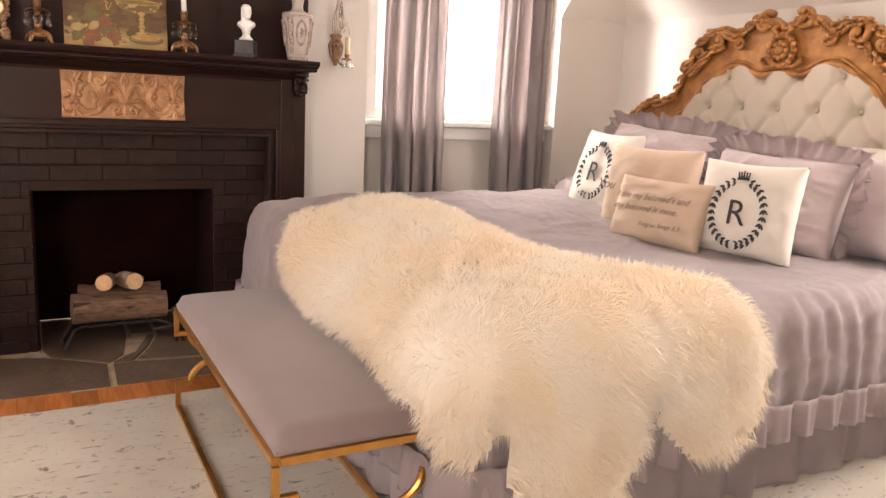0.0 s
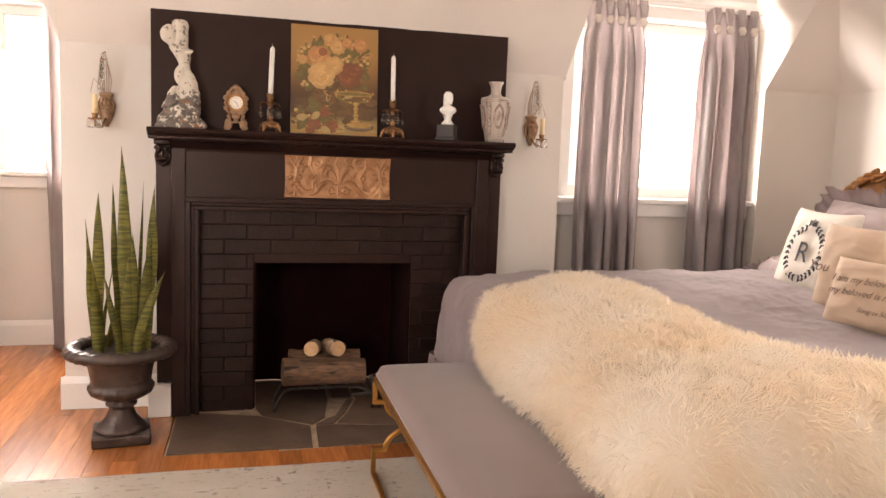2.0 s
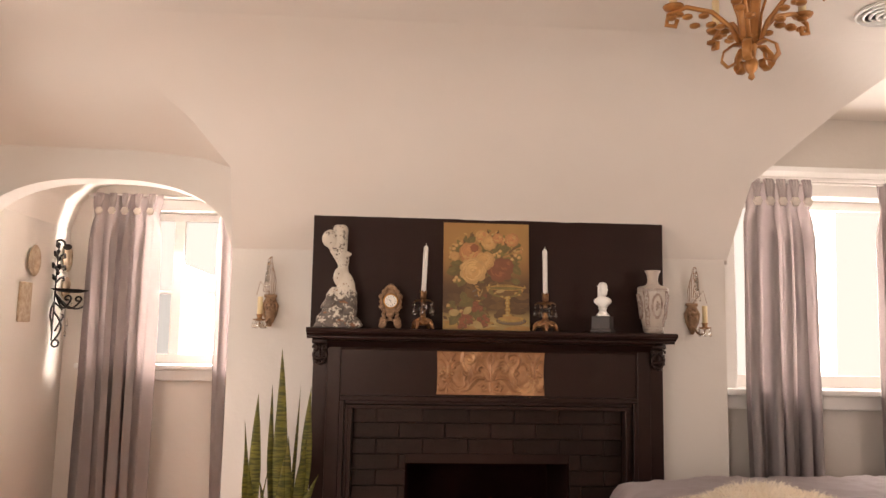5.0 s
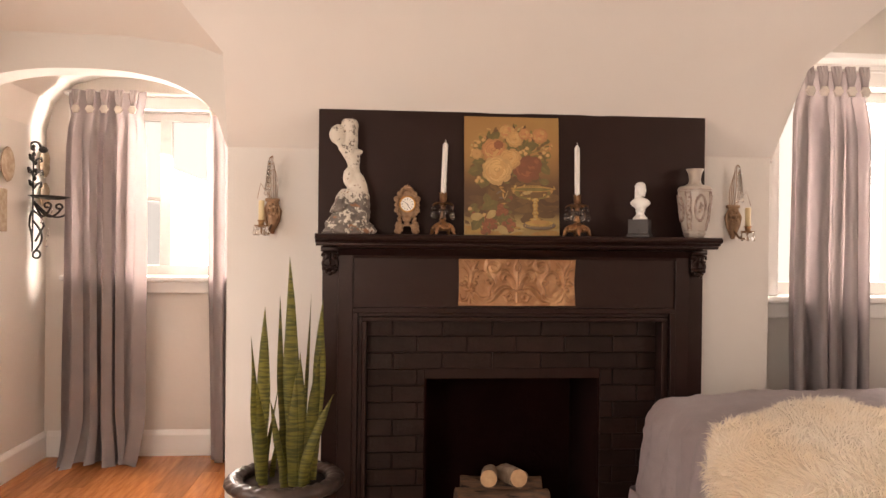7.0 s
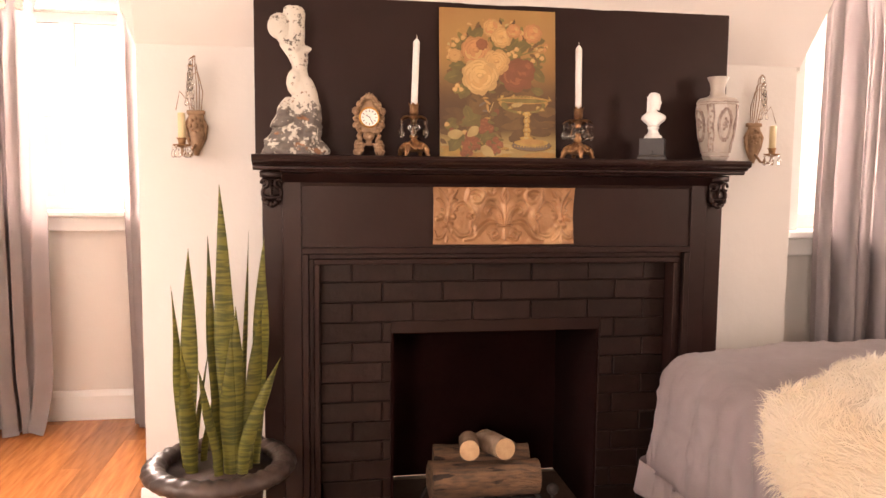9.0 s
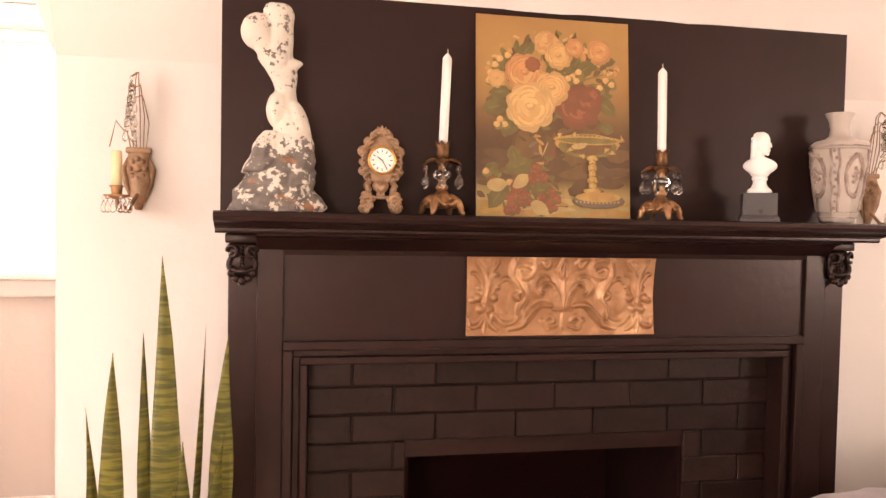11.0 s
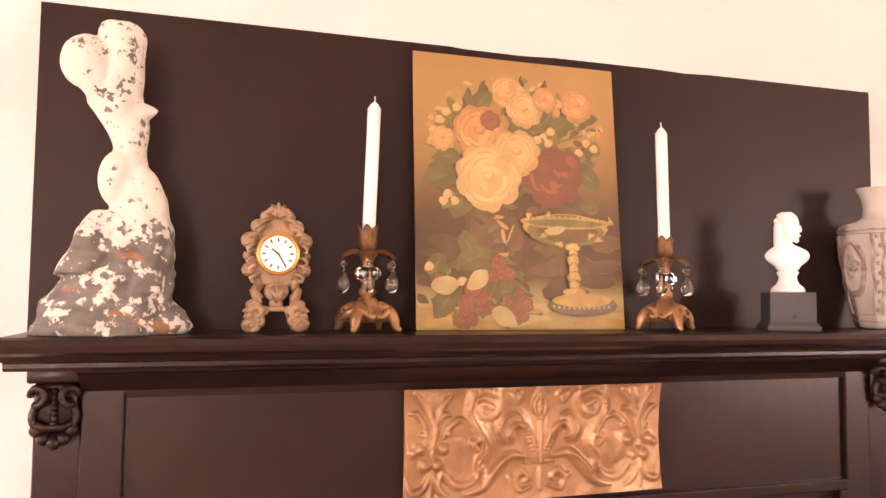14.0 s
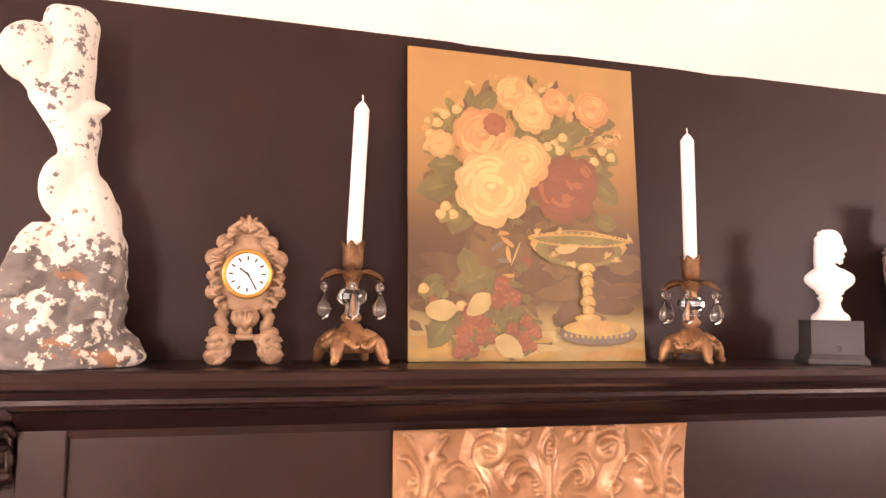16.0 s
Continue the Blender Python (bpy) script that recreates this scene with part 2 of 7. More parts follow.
def statue_material():
    """White paint that has flaked off a grey body, more so towards the rocky foot."""
    m = shader("flaking_white_statue", (0.17, 0.138, 0.117), 0.85, color2=(0.11, 0.088, 0.075), scale=25, stretch=(1, 1, 1.8), bump=0.4, bump_scale=40, spot=(0.26, 0.12, 0.06), spot_scale=16, spot_range=(0.60, 0.64))
    n, link = m.node_tree.nodes, m.node_tree.links.new
    b = n["Principled BSDF"]
    old = b.inputs["Base Color"].links[0].from_socket
    tc = n.new("ShaderNodeTexCoord")
    sep = n.new("ShaderNodeSeparateXYZ")
    link(tc.outputs["Object"], sep.inputs[0])
    total = None
    for scale, weight in ((24.0, 0.75), (90.0, 0.60)):
        no = n.new("ShaderNodeTexNoise")
        no.inputs["Scale"].default_value, no.inputs["Detail"].default_value, no.inputs["Roughness"].default_value = scale, 6, 0.6
        link(tc.outputs["Object"], no.inputs["Vector"])
        ma = n.new("ShaderNodeMath")
        ma.operation = "MULTIPLY_ADD"
        link(no.outputs["Fac"], ma.inputs[0])
        ma.inputs[1].default_value = weight
        if total is None:
            ma.inputs[2].default_value = 0.0
        else:
            link(total, ma.inputs[2])
        total = ma.outputs[0]
    mr = n.new("ShaderNodeMapRange")
    mr.inputs["From Min"].default_value, mr.inputs["From Max"].default_value, mr.inputs["To Min"].default_value, mr.inputs["To Max"].default_value = 0.130, 0.180, -0.005, 0.150
    link(sep.outputs["Z"], mr.inputs["Value"])
    ad = n.new("ShaderNodeMath")
    link(total, ad.inputs[0])
    link(mr.outputs[0], ad.inputs[1])
    edge = n.new("ShaderNodeMapRange")
    edge.inputs["From Min"].default_value, edge.inputs["From Max"].default_value = 0.715, 0.745
    link(ad.outputs[0], edge.inputs["Value"])
    mx = n.new("ShaderNodeMix")
    mx.data_type = "RGBA"
    link(edge.outputs[0], mx.inputs["Factor"])
    link(old, mx.inputs["A"])
    mx.inputs["B"].default_value = (0.58, 0.515, 0.43, 1)
    link(mx.outputs["Result"], b.inputs["Base Color"])
    return m


STATUE = statue_material()

# ---- building helpers ----
def mesh_object(name, bm, material, parent=None, label="", smooth=False):
    me = bpy.data.meshes.new(name)
    bmesh.ops.recalc_face_normals(bm, faces=bm.faces)
    bm.to_mesh(me)
    bm.free()
    if smooth:
        me.shade_smooth()
    for m in material if isinstance(material, (list, tuple)) else [material]:
        me.materials.append(m)
    ob = new(name, me)
    if parent:
        ob.parent = parent
    if label:
        ob["label"] = label
    return ob


def part(name, bm, material, parent, label="", smooth=False):
    return mesh_object(name, bm, material, parent, label, smooth)


def thing(name, place, label, category, group="", rz=0.0):
    e = new(name)
    e.empty_display_size = 0.05
    e.matrix_world = pose(*place, 0, 0, rz)
    return tagged(e, label, category, group)


def box(bm, x0, x1, y0, y1, z0, z1, bevel=0.0, segments=2, m=None):
    r = bmesh.ops.create_cube(bm, size=1.0)
    vs = r["verts"]
    for v in vs:
        v.co = Vector(((x0 + x1) / 2 + v.co.x * (x1 - x0), (y0 + y1) / 2 + v.co.y * (y1 - y0), (z0 + z1) / 2 + v.co.z * (z1 - z0)))
    if bevel:
        es = list({e for v in vs for e in v.link_edges})
        r = bmesh.ops.bevel(bm, geom=es, offset=bevel, segments=segments, affect="EDGES", profile=0.5)
        vs = list({v for v in r["verts"]} | {v for v in vs if v.is_valid})
    if m is not None:
        bmesh.ops.transform(bm, matrix=m, verts=[v for v in vs if v.is_valid])
    return bm


def fresh_box(*a, **k):
    return box(bmesh.new(), *a, **k)


def lathe(bm, profile, n=32, cx=0.0, cy=0.0, wave=None, arc=None):
    """A turned body from (radius, z) pairs; wave(angle, k) scales the radius."""
    rings = []
    for k, (r, z) in enumerate(profile):
        ring = []
        for i in range(n):
            a = 2 * math.pi * i / n
            rr = r * (wave(a, k) if wave else 1)
            ring.append(bm.verts.new((cx + rr * math.cos(a), cy + rr * math.sin(a), z)))
        rings.append(ring)
    for a, b in zip(rings, rings[1:]):
        for i in range(n):
            bm.faces.new((a[i], a[(i + 1) % n], b[(i + 1) % n], b[i]))
    if profile[0][0] > 1e-4:
        bm.faces.new(list(reversed(rings[0])))
    if profile[-1][0] > 1e-4:
        bm.faces.new(rings[-1])
    return bm


def tube(bm, pts, r, n=8, flat=1.0, closed=False, up=Vector((0, 0, 1)), caps=True):
    """A swept round or oval bar through pts; r is one radius or one for each point; flat squeezes it across up."""
    pts = [Vector(p) for p in pts]
    rings = []
    side = None
    for i, p in enumerate(pts):
        if closed:
            d = pts[(i + 1) % len(pts)] - pts[i - 1]
        else:
            d = pts[min(i + 1, len(pts) - 1)] - pts[max(i - 1, 0)]
        d.normalize()
        s = d.cross(up)
        if s.length < 1e-3:
            s = side if side is not None else d.orthogonal()
        s.normalize()
        if side is not None and s.dot(side) < 0 and not closed:
            s = -s
        side = s
        u = s.cross(d).normalized()
        rr = r[i] if isinstance(r, (list, tuple)) else r
        rings.append([bm.verts.new(p + s * (rr * math.cos(a)) + u * (rr * flat * math.sin(a))) for a in (2 * math.pi * (j + 0.5) / n for j in range(n))])
    pairs = list(zip(rings, rings[1:])) + ([(rings[-1], rings[0])] if closed else [])
    for a, b in pairs:
        for j in range(n):
            bm.faces.new((a[j], a[(j + 1) % n], b[(j + 1) % n], b[j]))
    if not closed and caps:
        bm.faces.new(list(reversed(rings[0])))
        bm.faces.new(rings[-1])
    return bm


def ball(bm, c, r, sx=1.0, sy=1.0, sz=1.0, u=10, v=7, m=None):
    q = bmesh.ops.create_uvsphere(bm, u_segments=u, v_segments=v, radius=r)
    mat4 = Matrix.Translation(c) @ (m if m is not None else Matrix.Identity(4)) @ Matrix.Diagonal((sx, sy, sz, 1))
    bmesh.ops.transform(bm, matrix=mat4, verts=q["verts"])
    return bm


def poly(bm, pts, depth=0.0, axis=(0, 0, 1)):
    """A flat polygon, thickened along axis."""
    a = [bm.verts.new(p) for p in pts]
    bm.faces.new(a)
    if depth:
        off = Vector(axis) * depth
        b = [bm.verts.new(Vector(p) + off) for p in pts]
        bm.faces.new(list(reversed(b)))
        for i in range(len(a)):
            j = (i + 1) % len(a)
            bm.faces.new((a[i], b[i], b[j], a[j]))
    return bm


def extrude_x(bm, prof, x0, x1):
    """A moulding along x from a closed (y, z) profile."""
    return poly(bm, [(x0, y, z) for y, z in prof], x1 - x0, (1, 0, 0))


def sheet(bm, nu, nv, f, close_u=False):
    """A surface from f(u, v) with u, v in 0..1."""
    vs = [[bm.verts.new(f(i / nu, j / nv)) for j in range(nv + 1)] for i in range(nu + (0 if close_u else 1))]
    n = len(vs)
    for i in range(nu):
        for j in range(nv):
            bm.faces.new((vs[i][j], vs[(i + 1) % n][j], vs[(i + 1) % n][j + 1], vs[i][j + 1]))
    return bm


def smoothstep(a, b, x):
    t = max(0.0, min(1.0, (x - a) / (b - a)))
    return t * t * (3 - 2 * t)


def structure(name, bm, material, label, smooth=False):
    return tagged(mesh_object(name, bm, material, None, "", smooth), label, "", "", "structure")


# ---- the room ----
XW, XE, YS, YK, YR, H = -2.58, 2.95, -5.0, 0.13, 0.24, 2.50
JAMB, DORM0, DORM1, YN = -1.245, 1.22, 2.45, 1.47
KNEE, SPRING = 1.71, 2.05

structure("floor", fresh_box(XW - 0.2, XE + 0.2, YS - 0.2, YN + 0.3, -0.2, -0.012), WOOD, "reddish oak strip floor, worn and glossy")

# knee wall behind the fireplace and up to the arch; the chimney stands through it
bm = fresh_box(JAMB, -0.78, YK, YK + 0.16, 0, KNEE)
structure("wall_north", bm, WALL, "white plaster knee wall beside the fireplace")
bm = bmesh.new()
box(bm, 0.78, DORM0 - 0.012, YK, YK + 0.16, 0, KNEE + 0.02)
structure("wall_north_east", bm, WALL, "white plaster wall between fireplace and window")

# dormer wall with its window opening
WX0, WX1, WZ0, WZ1 = 1.30, 2.36, 1.07, 2.07
bm = bmesh.new()
box(bm, DORM0, WX0, YR + 0.002, YR + 0.2, 0, H)
box(bm, WX1, XE, YR + 0.002, YR + 0.2, 0, H)
box(bm, WX0, WX1, YR + 0.002, YR + 0.2, 0, WZ0)
box(bm, WX0, WX1, YR + 0.002, YR + 0.2, WZ1, H)
structure("wall_dormer", bm, WALL, "white plaster dormer wall round the window")
bm = bmesh.new()
for y0, y1, z0, z1 in ((YS, -2.95, 0, H), (-2.05, YR + 0.2, 0, H), (-2.95, -2.05, 0, 0.95), (-2.95, -2.05, 1.9, H)):
    box(bm, XE, XE + 0.2, y0, y1, z0, z1)
structure("wall_east", bm, WALL, "white plaster wall behind the bed")
bm = bmesh.new()
for y0, y1, z0, z1 in ((YS, -1.90, 0, H + 0.1), (-0.70, YN + 0.3, 0, H + 0.1), (-1.90, -0.70, 0, 0.9), (-1.90, -0.70, 2.1, H + 0.1)):
    box(bm, XW - 0.2, XW, y0, y1, z0, z1)
structure("wall_west", bm, WALL, "white plaster wall that runs on into the nook")
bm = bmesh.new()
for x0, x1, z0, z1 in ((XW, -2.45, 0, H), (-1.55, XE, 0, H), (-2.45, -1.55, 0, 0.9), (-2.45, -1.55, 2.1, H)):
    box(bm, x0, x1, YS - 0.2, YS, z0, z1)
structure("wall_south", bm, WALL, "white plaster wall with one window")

# arched wall before the nook
AX0, AX1 = -2.50, JAMB
bm = bmesh.new()
arch = []
for i in range(25):
    u = i / 24
    x = AX0 + (AX1 - AX0) * u
    c = 2 * u - 1
    z = 1.70 + 0.335 * (1 - abs(c) ** 2.6) ** (1 / 2.0)
    arch.append((x, z))
face = [(x, YK, z) for x, z in arch] + [(AX1, YK, SPRING + 0.05), (-1.40, YK, 2.15), (-1.70, YK, 2.18), (XW, YK, 2.19), (XW, YK, 0), (AX0, YK, 0)]
poly(bm, face, 0.14, (0, 1, 0))
structure("wall_arch", bm, WALL, "white plaster wall with a flat arched opening", False)

# nook behind the arch
NX0, NX1, NZ0, NZ1 = -2.36, -1.50, 1.09, 2.09
bm = bmesh.new()
box(bm, XW, NX0, YN, YN + 0.2, 0, 2.6)
box(bm, NX1, JAMB + 0.2, YN, YN + 0.2, 0, 2.6)
box(bm, NX0, NX1, YN, YN + 0.2, 0, NZ0)
box(bm, NX0, NX1, YN, YN + 0.2, NZ1, 2.6)
structure("wall_nook", bm, WALL, "white plaster wall round the nook window")
structure("wall_nook_east", fresh_box(JAMB, JAMB + 0.15, YK + 0.16, YN, 0, 2.5), WALL, "white plaster side wall of the nook")
bm = bmesh.new()
cove = [(XW, 1.95), (XW + 0.05, 2.12), (XW + 0.16, 2.23), (XW + 0.32, 2.28), (JAMB - 0.3, 2.29), (JAMB - 0.1, 2.24), (JAMB, 2.1)]
poly(bm, [(x, YK + 0.14, z) for x, z in cove] + [(JAMB, YK + 0.14, 2.6), (XW, YK + 0.14, 2.6)], YN - YK - 0.14, (0, 1, 0))
tagged(structure("ceiling_nook", bm, CEIL, "white coved plaster ceiling of the nook"))

# the ceiling: slopes, valleys, dormer cheeks and the flat, in one mesh
bm = bmesh.new()


def facet(*pts):
    bm.faces.new([bm.verts.new(p) for p in pts])


K = 1.2
yz = [(YK, KNEE), (-0.157, SPRING), (-0.30, 2.23), (-0.40, 2.346), (-0.50, 2.43), (-0.62, 2.48), (-0.80, H)]
left = [JAMB, -1.21, -1.36, -1.50, -1.58, -1.64, -1.70]
right = [DORM0, DORM0, 1.40, 1.52, 1.62, 1.68, 1.72]
for k in range(6):
    (ya, za), (yb, zb) = yz[k], yz[k + 1]
    facet((left[k], ya, za), (right[k], ya, za), (right[k + 1], yb, zb), (left[k + 1], yb, zb))
crease = [(JAMB, YK, SPRING + 0.05), (-1.40, YK, 2.15), (-1.70, YK, 2.18), (XW, YK, 2.19)]
V = [(left[k], *yz[k]) for k in range(7)]
facet((JAMB, YK, KNEE), V[1], crease[0])
facet(crease[0], V[1], V[2], crease[1])
facet(crease[1], V[2], V[3], crease[2])
W = [(XW, -0.40, 2.36), (XW, -0.50, 2.43), (XW, -0.62, 2.48), (XW, -0.80, H)]
facet(crease[2], V[3], W[0], crease[3])
for k in range(3):
    facet(V[3 + k], V[4 + k], W[k + 1], W[k])
# dormer: left cheek, gabled sides, flat
facet((DORM0, YR, KNEE - 0.02), (DORM0, YK, KNEE - 0.02), (DORM0, YK, KNEE), (DORM0, -0.157, SPRING), (DORM0, YR, SPRING))
for k in range(1, 6):
    facet((right[k], *yz[k]), (right[k + 1], *yz[k + 1]), (right[k + 1], YR, yz[k + 1][1]), (right[k], YR, yz[k][1]))
facet((1.72, YR, H), (1.72, -0.80, H), (2.22, -0.80, H), (2.22, YR, H))
facet((DORM1, YR, KNEE), (DORM1, YK, KNEE), (DORM1, -0.157, SPRING), (DORM1, YR, SPRING))
facet((DORM1, YR, SPRING), (DORM1, -0.157, SPRING), (DORM1, -0.37, 2.31), (2.22, -0.80, H), (2.22, YR, H))
facet((DORM1, YK, KNEE), (XE, YK, KNEE), (DORM1, -0.37, 2.31))
# east slope
facet((XE, YK, KNEE), (XE, -2.00, KNEE), (DORM1, -2.00, 2.31), (DORM1, -0.37, 2.31))
facet((XE, -3.00, KNEE), (XE, YS, KNEE), (DORM1, YS, 2.31), (DORM1, -3.00, 2.31))
facet((XE, -2.00, KNEE), (XE, -2.00, 2.31), (DORM1, -2.00, 2.31))
facet((XE, -3.00, KNEE), (XE, -3.00, 2.31), (DORM1, -3.00, 2.31))
facet((XE, -2.00, 2.31), (XE, -3.00, 2.31), (DORM1, -3.00, 2.31), (DORM1, -2.00, 2.31))
facet((DORM1, -0.37, 2.31), (DORM1, YS, 2.31), (2.34, YS, 2.42), (2.34, -0.58, 2.42))
facet((2.34, -0.58, 2.42), (2.34, YS, 2.42), (2.22, YS, H), (2.22, -0.80, H))
facet((XW, -0.80, H), (2.22, -0.80, H), (2.22, YS, H), (XW, YS, H))
bmesh.ops.remove_doubles(bm, verts=bm.verts, dist=0.003)
for e in bm.edges:
    e.smooth = len(e.link_faces) == 2 and e.calc_face_angle(3.0) < radians(24)
ceil = structure("ceiling", bm, CEIL, "white plaster ceiling with coved slopes and a dormer", True)
structure("roof_slab", fresh_box(XW - 0.25, XE + 0.25, YS - 0.25, YN + 0.35, 2.62, 2.74), CEIL, "plain roof above the ceiling")
structure("wall_knee_east", fresh_box(DORM1, XE, YK, YR - 0.004, 0, KNEE), WALL, "white plaster wall in the corner by the bed")

# chimney breast, painted black
bm = bmesh.new()
top = [(-0.842 + 1.684 * i / 14, 1.866 + 0.004 * math.sin(i * 1.7) + 0.003 * math.sin(i * 0.6)) for i in range(15)]
poly(bm, [(x, 0, z) for x, z in top] + [(0.842, 0, 1.30), (-0.842, 0, 1.30)], 0.30, (0, 1, 0))
structure("chimney_panel", bm, BOARD, "matte black painted chimney panel above the mantel")

# ---- windows, trim and distance ----
def window(name, x0, x1, z0, z1, y, label, mullion=None, horn=0.05):
    w = thing(name, ((x0 + x1) / 2, y, z0), label, "window")
    w["kind"] = "structure"
    cx = (x0 + x1) / 2
    h, hw = z1 - z0, (x1 - x0) / 2
    cas = 0.085
    for s in (-1, 1):
        bm = fresh_box(s * hw - (cas if s < 0 else 0), s * hw + (cas if s > 0 else 0), -0.022, 0, 0, h + 0.0, 0.004)
        box(bm, s * hw - (cas if s < 0 else 0.0) * 0.75, s * hw + (cas if s > 0 else 0) * 0.75, -0.03, -0.020, 0, h, 0.003)
        part("casing", bm, TRIM, w)
    bm = fresh_box(-hw - cas, hw + cas, -0.024, 0, h, h + 0.075, 0.004)
    box(bm, -hw - cas - 0.02, hw + cas + 0.02, -0.045, 0, h + 0.075, h + 0.10, 0.006)
    part("head_casing", bm, TRIM, w)
    bm = fresh_box(-hw - cas - horn, hw + cas + horn, -0.10, 0.05, -0.032, 0.0, 0.010, 3)
    part("window_sill", bm, TRIM, w)
    bm = fresh_box(-hw - cas - horn * 0.4, hw + cas + horn * 0.4, -0.045, 0, -0.105, -0.033, 0.008)
    part("apron", bm, TRIM, w)
    sash = bmesh.new()
    d = 0.11
    for a, b, c, e in ((-hw, -hw + 0.05, 0, h), (hw - 0.05, hw, 0, h), (-hw + 0.05, hw - 0.05, 0, 0.06), (-hw + 0.05, hw - 0.05, h - 0.05, h)):
        box(sash, a, b, d, d + 0.035, c, e, 0.003)
    part("window_frame", sash, TRIM, w)
    m0 = mullion if mullion is not None else 0.0
    bars = bmesh.new()
    if mullion is not None:
        box(bars, m0 - 0.035, m0 + 0.035, d - 0.01, d + 0.03, 0.06, h - 0.05, 0.003)
    if mullion is not None:
        box(bars, -hw + 0.05, hw - 0.05, d + 0.002, d + 0.033, h * 0.47 - 0.014, h * 0.47 + 0.014, 0.003)
        part("glazing_bar", bars, TRIM, w)
    else:
        bars.free()
    for a, b in (((-hw + 0.05, m0), (m0, hw - 0.05)) if mullion is not None else ((-hw + 0.05, hw - 0.05),)):
        for c, e in ((0.06, h * 0.47), (h * 0.47, h - 0.05)):
            p = part("pane", fresh_box(a + 0.002, b - 0.002, d + 0.012, d + 0.018, c + 0.002, e - 0.002), PANE, w)
            p.visible_shadow = False
    return w


window("window_1", WX0, WX1, WZ0, WZ1, YR, "white-painted sash window glaring with daylight in the dormer", None, 0.0)
window("window_2", NX0, NX1, NZ0, NZ1, YN, "white-painted casement window glaring with daylight in the nook", 0.02, 0.02)
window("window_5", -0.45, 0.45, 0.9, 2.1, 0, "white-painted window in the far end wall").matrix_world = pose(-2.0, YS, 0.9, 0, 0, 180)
window("window_3", -0.45, 0.45, 0.95, 1.9, 0, "white-painted window in the wall beyond the bed").matrix_world = pose(XE, -2.5, 0.95, 0, 0, -90)

# invented window round the west fill lamp, never in view
window("added_window_4", -0.6, 0.6, 0.9, 2.1, 0, "white-painted unseen window, added in the side wall for its fill light").matrix_world = pose(XW, -1.30, 0.9, 0, 0, 90)

bm = bmesh.new()
poly(bm, [(-14, 14, -6), (16, 14, -6), (16, 14, 14), (-14, 14, 14)], 0.05, (0, 1, 0))
tagged(mesh_object("backdrop", bm, SKYGLOW), "bright hazy overcast distance outside the windows", "", "", "structure")
# house outline that glows by itself instead of being lit by the sky
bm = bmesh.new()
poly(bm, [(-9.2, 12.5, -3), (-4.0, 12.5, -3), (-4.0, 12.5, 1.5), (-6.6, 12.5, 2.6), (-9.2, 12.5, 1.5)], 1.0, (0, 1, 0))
tagged(mesh_object("backdrop_house", bm, HOUSEGLOW), "pale house outside, its hazy daylight done as its own glow", "", "", "structure")

# dormer crown moulding over the window
bm = bmesh.new()
extrude_x(bm, [(YR, 2.135), (YR - 0.03, 2.14), (YR - 0.04, 2.165), (YR - 0.075, 2.19), (YR - 0.08, 2.215), (YR, 2.215)], 1.36, 2.40)
structure("trim_dormer_crown", bm, TRIM, "white crown moulding above the dormer window")


def baseboard(name, x0, y0, x1, y1, h=0.155):
    """A baseboard along a wall line, standing to the left of its direction."""
    a, b = Vector((x0, y0, 0)), Vector((x1, y1, 0))
    d = (b - a).normalized()
    n = Vector((-d.y, d.x, 0))
    prof = [(0, 0), (0.018, 0), (0.018, h - 0.03), (0.012, h - 0.012), (0.006, h), (0, h)]
    bm = bmesh.new()
    poly(bm, [a + n * p + Vector((0, 0, z)) for p, z in prof], (b - a).length, d)
    structure(name, bm, TRIM, "white-painted wooden baseboard")


baseboard("baseboard_nook", JAMB, YN, XW + 0.02, YN)
baseboard("baseboard_west", XW, YN, XW, YS)
baseboard("baseboard_north", -0.86, YK, JAMB - 0.018, YK)
baseboard("baseboard_jamb", JAMB, YK, JAMB, YK + 0.14)
baseboard("baseboard_dormer", XE, YK, DORM1, YK)


# ---- fireplace ----
fire = thing("fireplace", (0, 0, 0), "black-painted wooden mantelpiece round a black brick firebox", "fireplace")
for s in (-1, 1):
    part("chimney_cheek", fresh_box(*sorted((s * 0.72, s * 0.818)), -0.050, 0.29, 0.162 if s < 0 else 0.0, 1.29, 0.003), BLACK, fire)
for s in (-1, 1):
    bm = bmesh.new()
    box(bm, *sorted((s * 0.69, s * 0.752)), -0.066, 0.02, 0, 1.285, 0.003)
    part("pilaster", bm, BLACK, fire)
bm = bmesh.new()
box(bm, -0.69, 0.69, -0.056, 0.02, 1.028, 1.29)
part("frieze", bm, BLACK, fire)
# stepped moulding that frames the bricks
bm = bmesh.new()
for x0, x1, y0, z1 in ((0.668, 0.690, -0.070, 1.030), (0.650, 0.668, -0.050, 1.008), (0.632, 0.650, -0.064, 0.990)):
    for s in (-1, 1):
        box(bm, *sorted((s * x0, s * x1)), y0, 0.02, 0, z1 - (x1 - x0), 0.003)
    box(bm, -x1, x1, y0, 0.02, z1 - (x1 - x0), z1, 0.003)
part("surround_moulding", bm, BLACK, fire)
bm = bmesh.new()
extrude_x(bm, [(-0.05, 1.235), (-0.062, 1.235), (-0.066, 1.247), (-0.10, 1.275), (-0.125, 1.281), (-0.128, 1.287), (-0.05, 1.287)], -0.752, 0.752)
part("cornice", bm, BLACK, fire)
bm = bmesh.new()
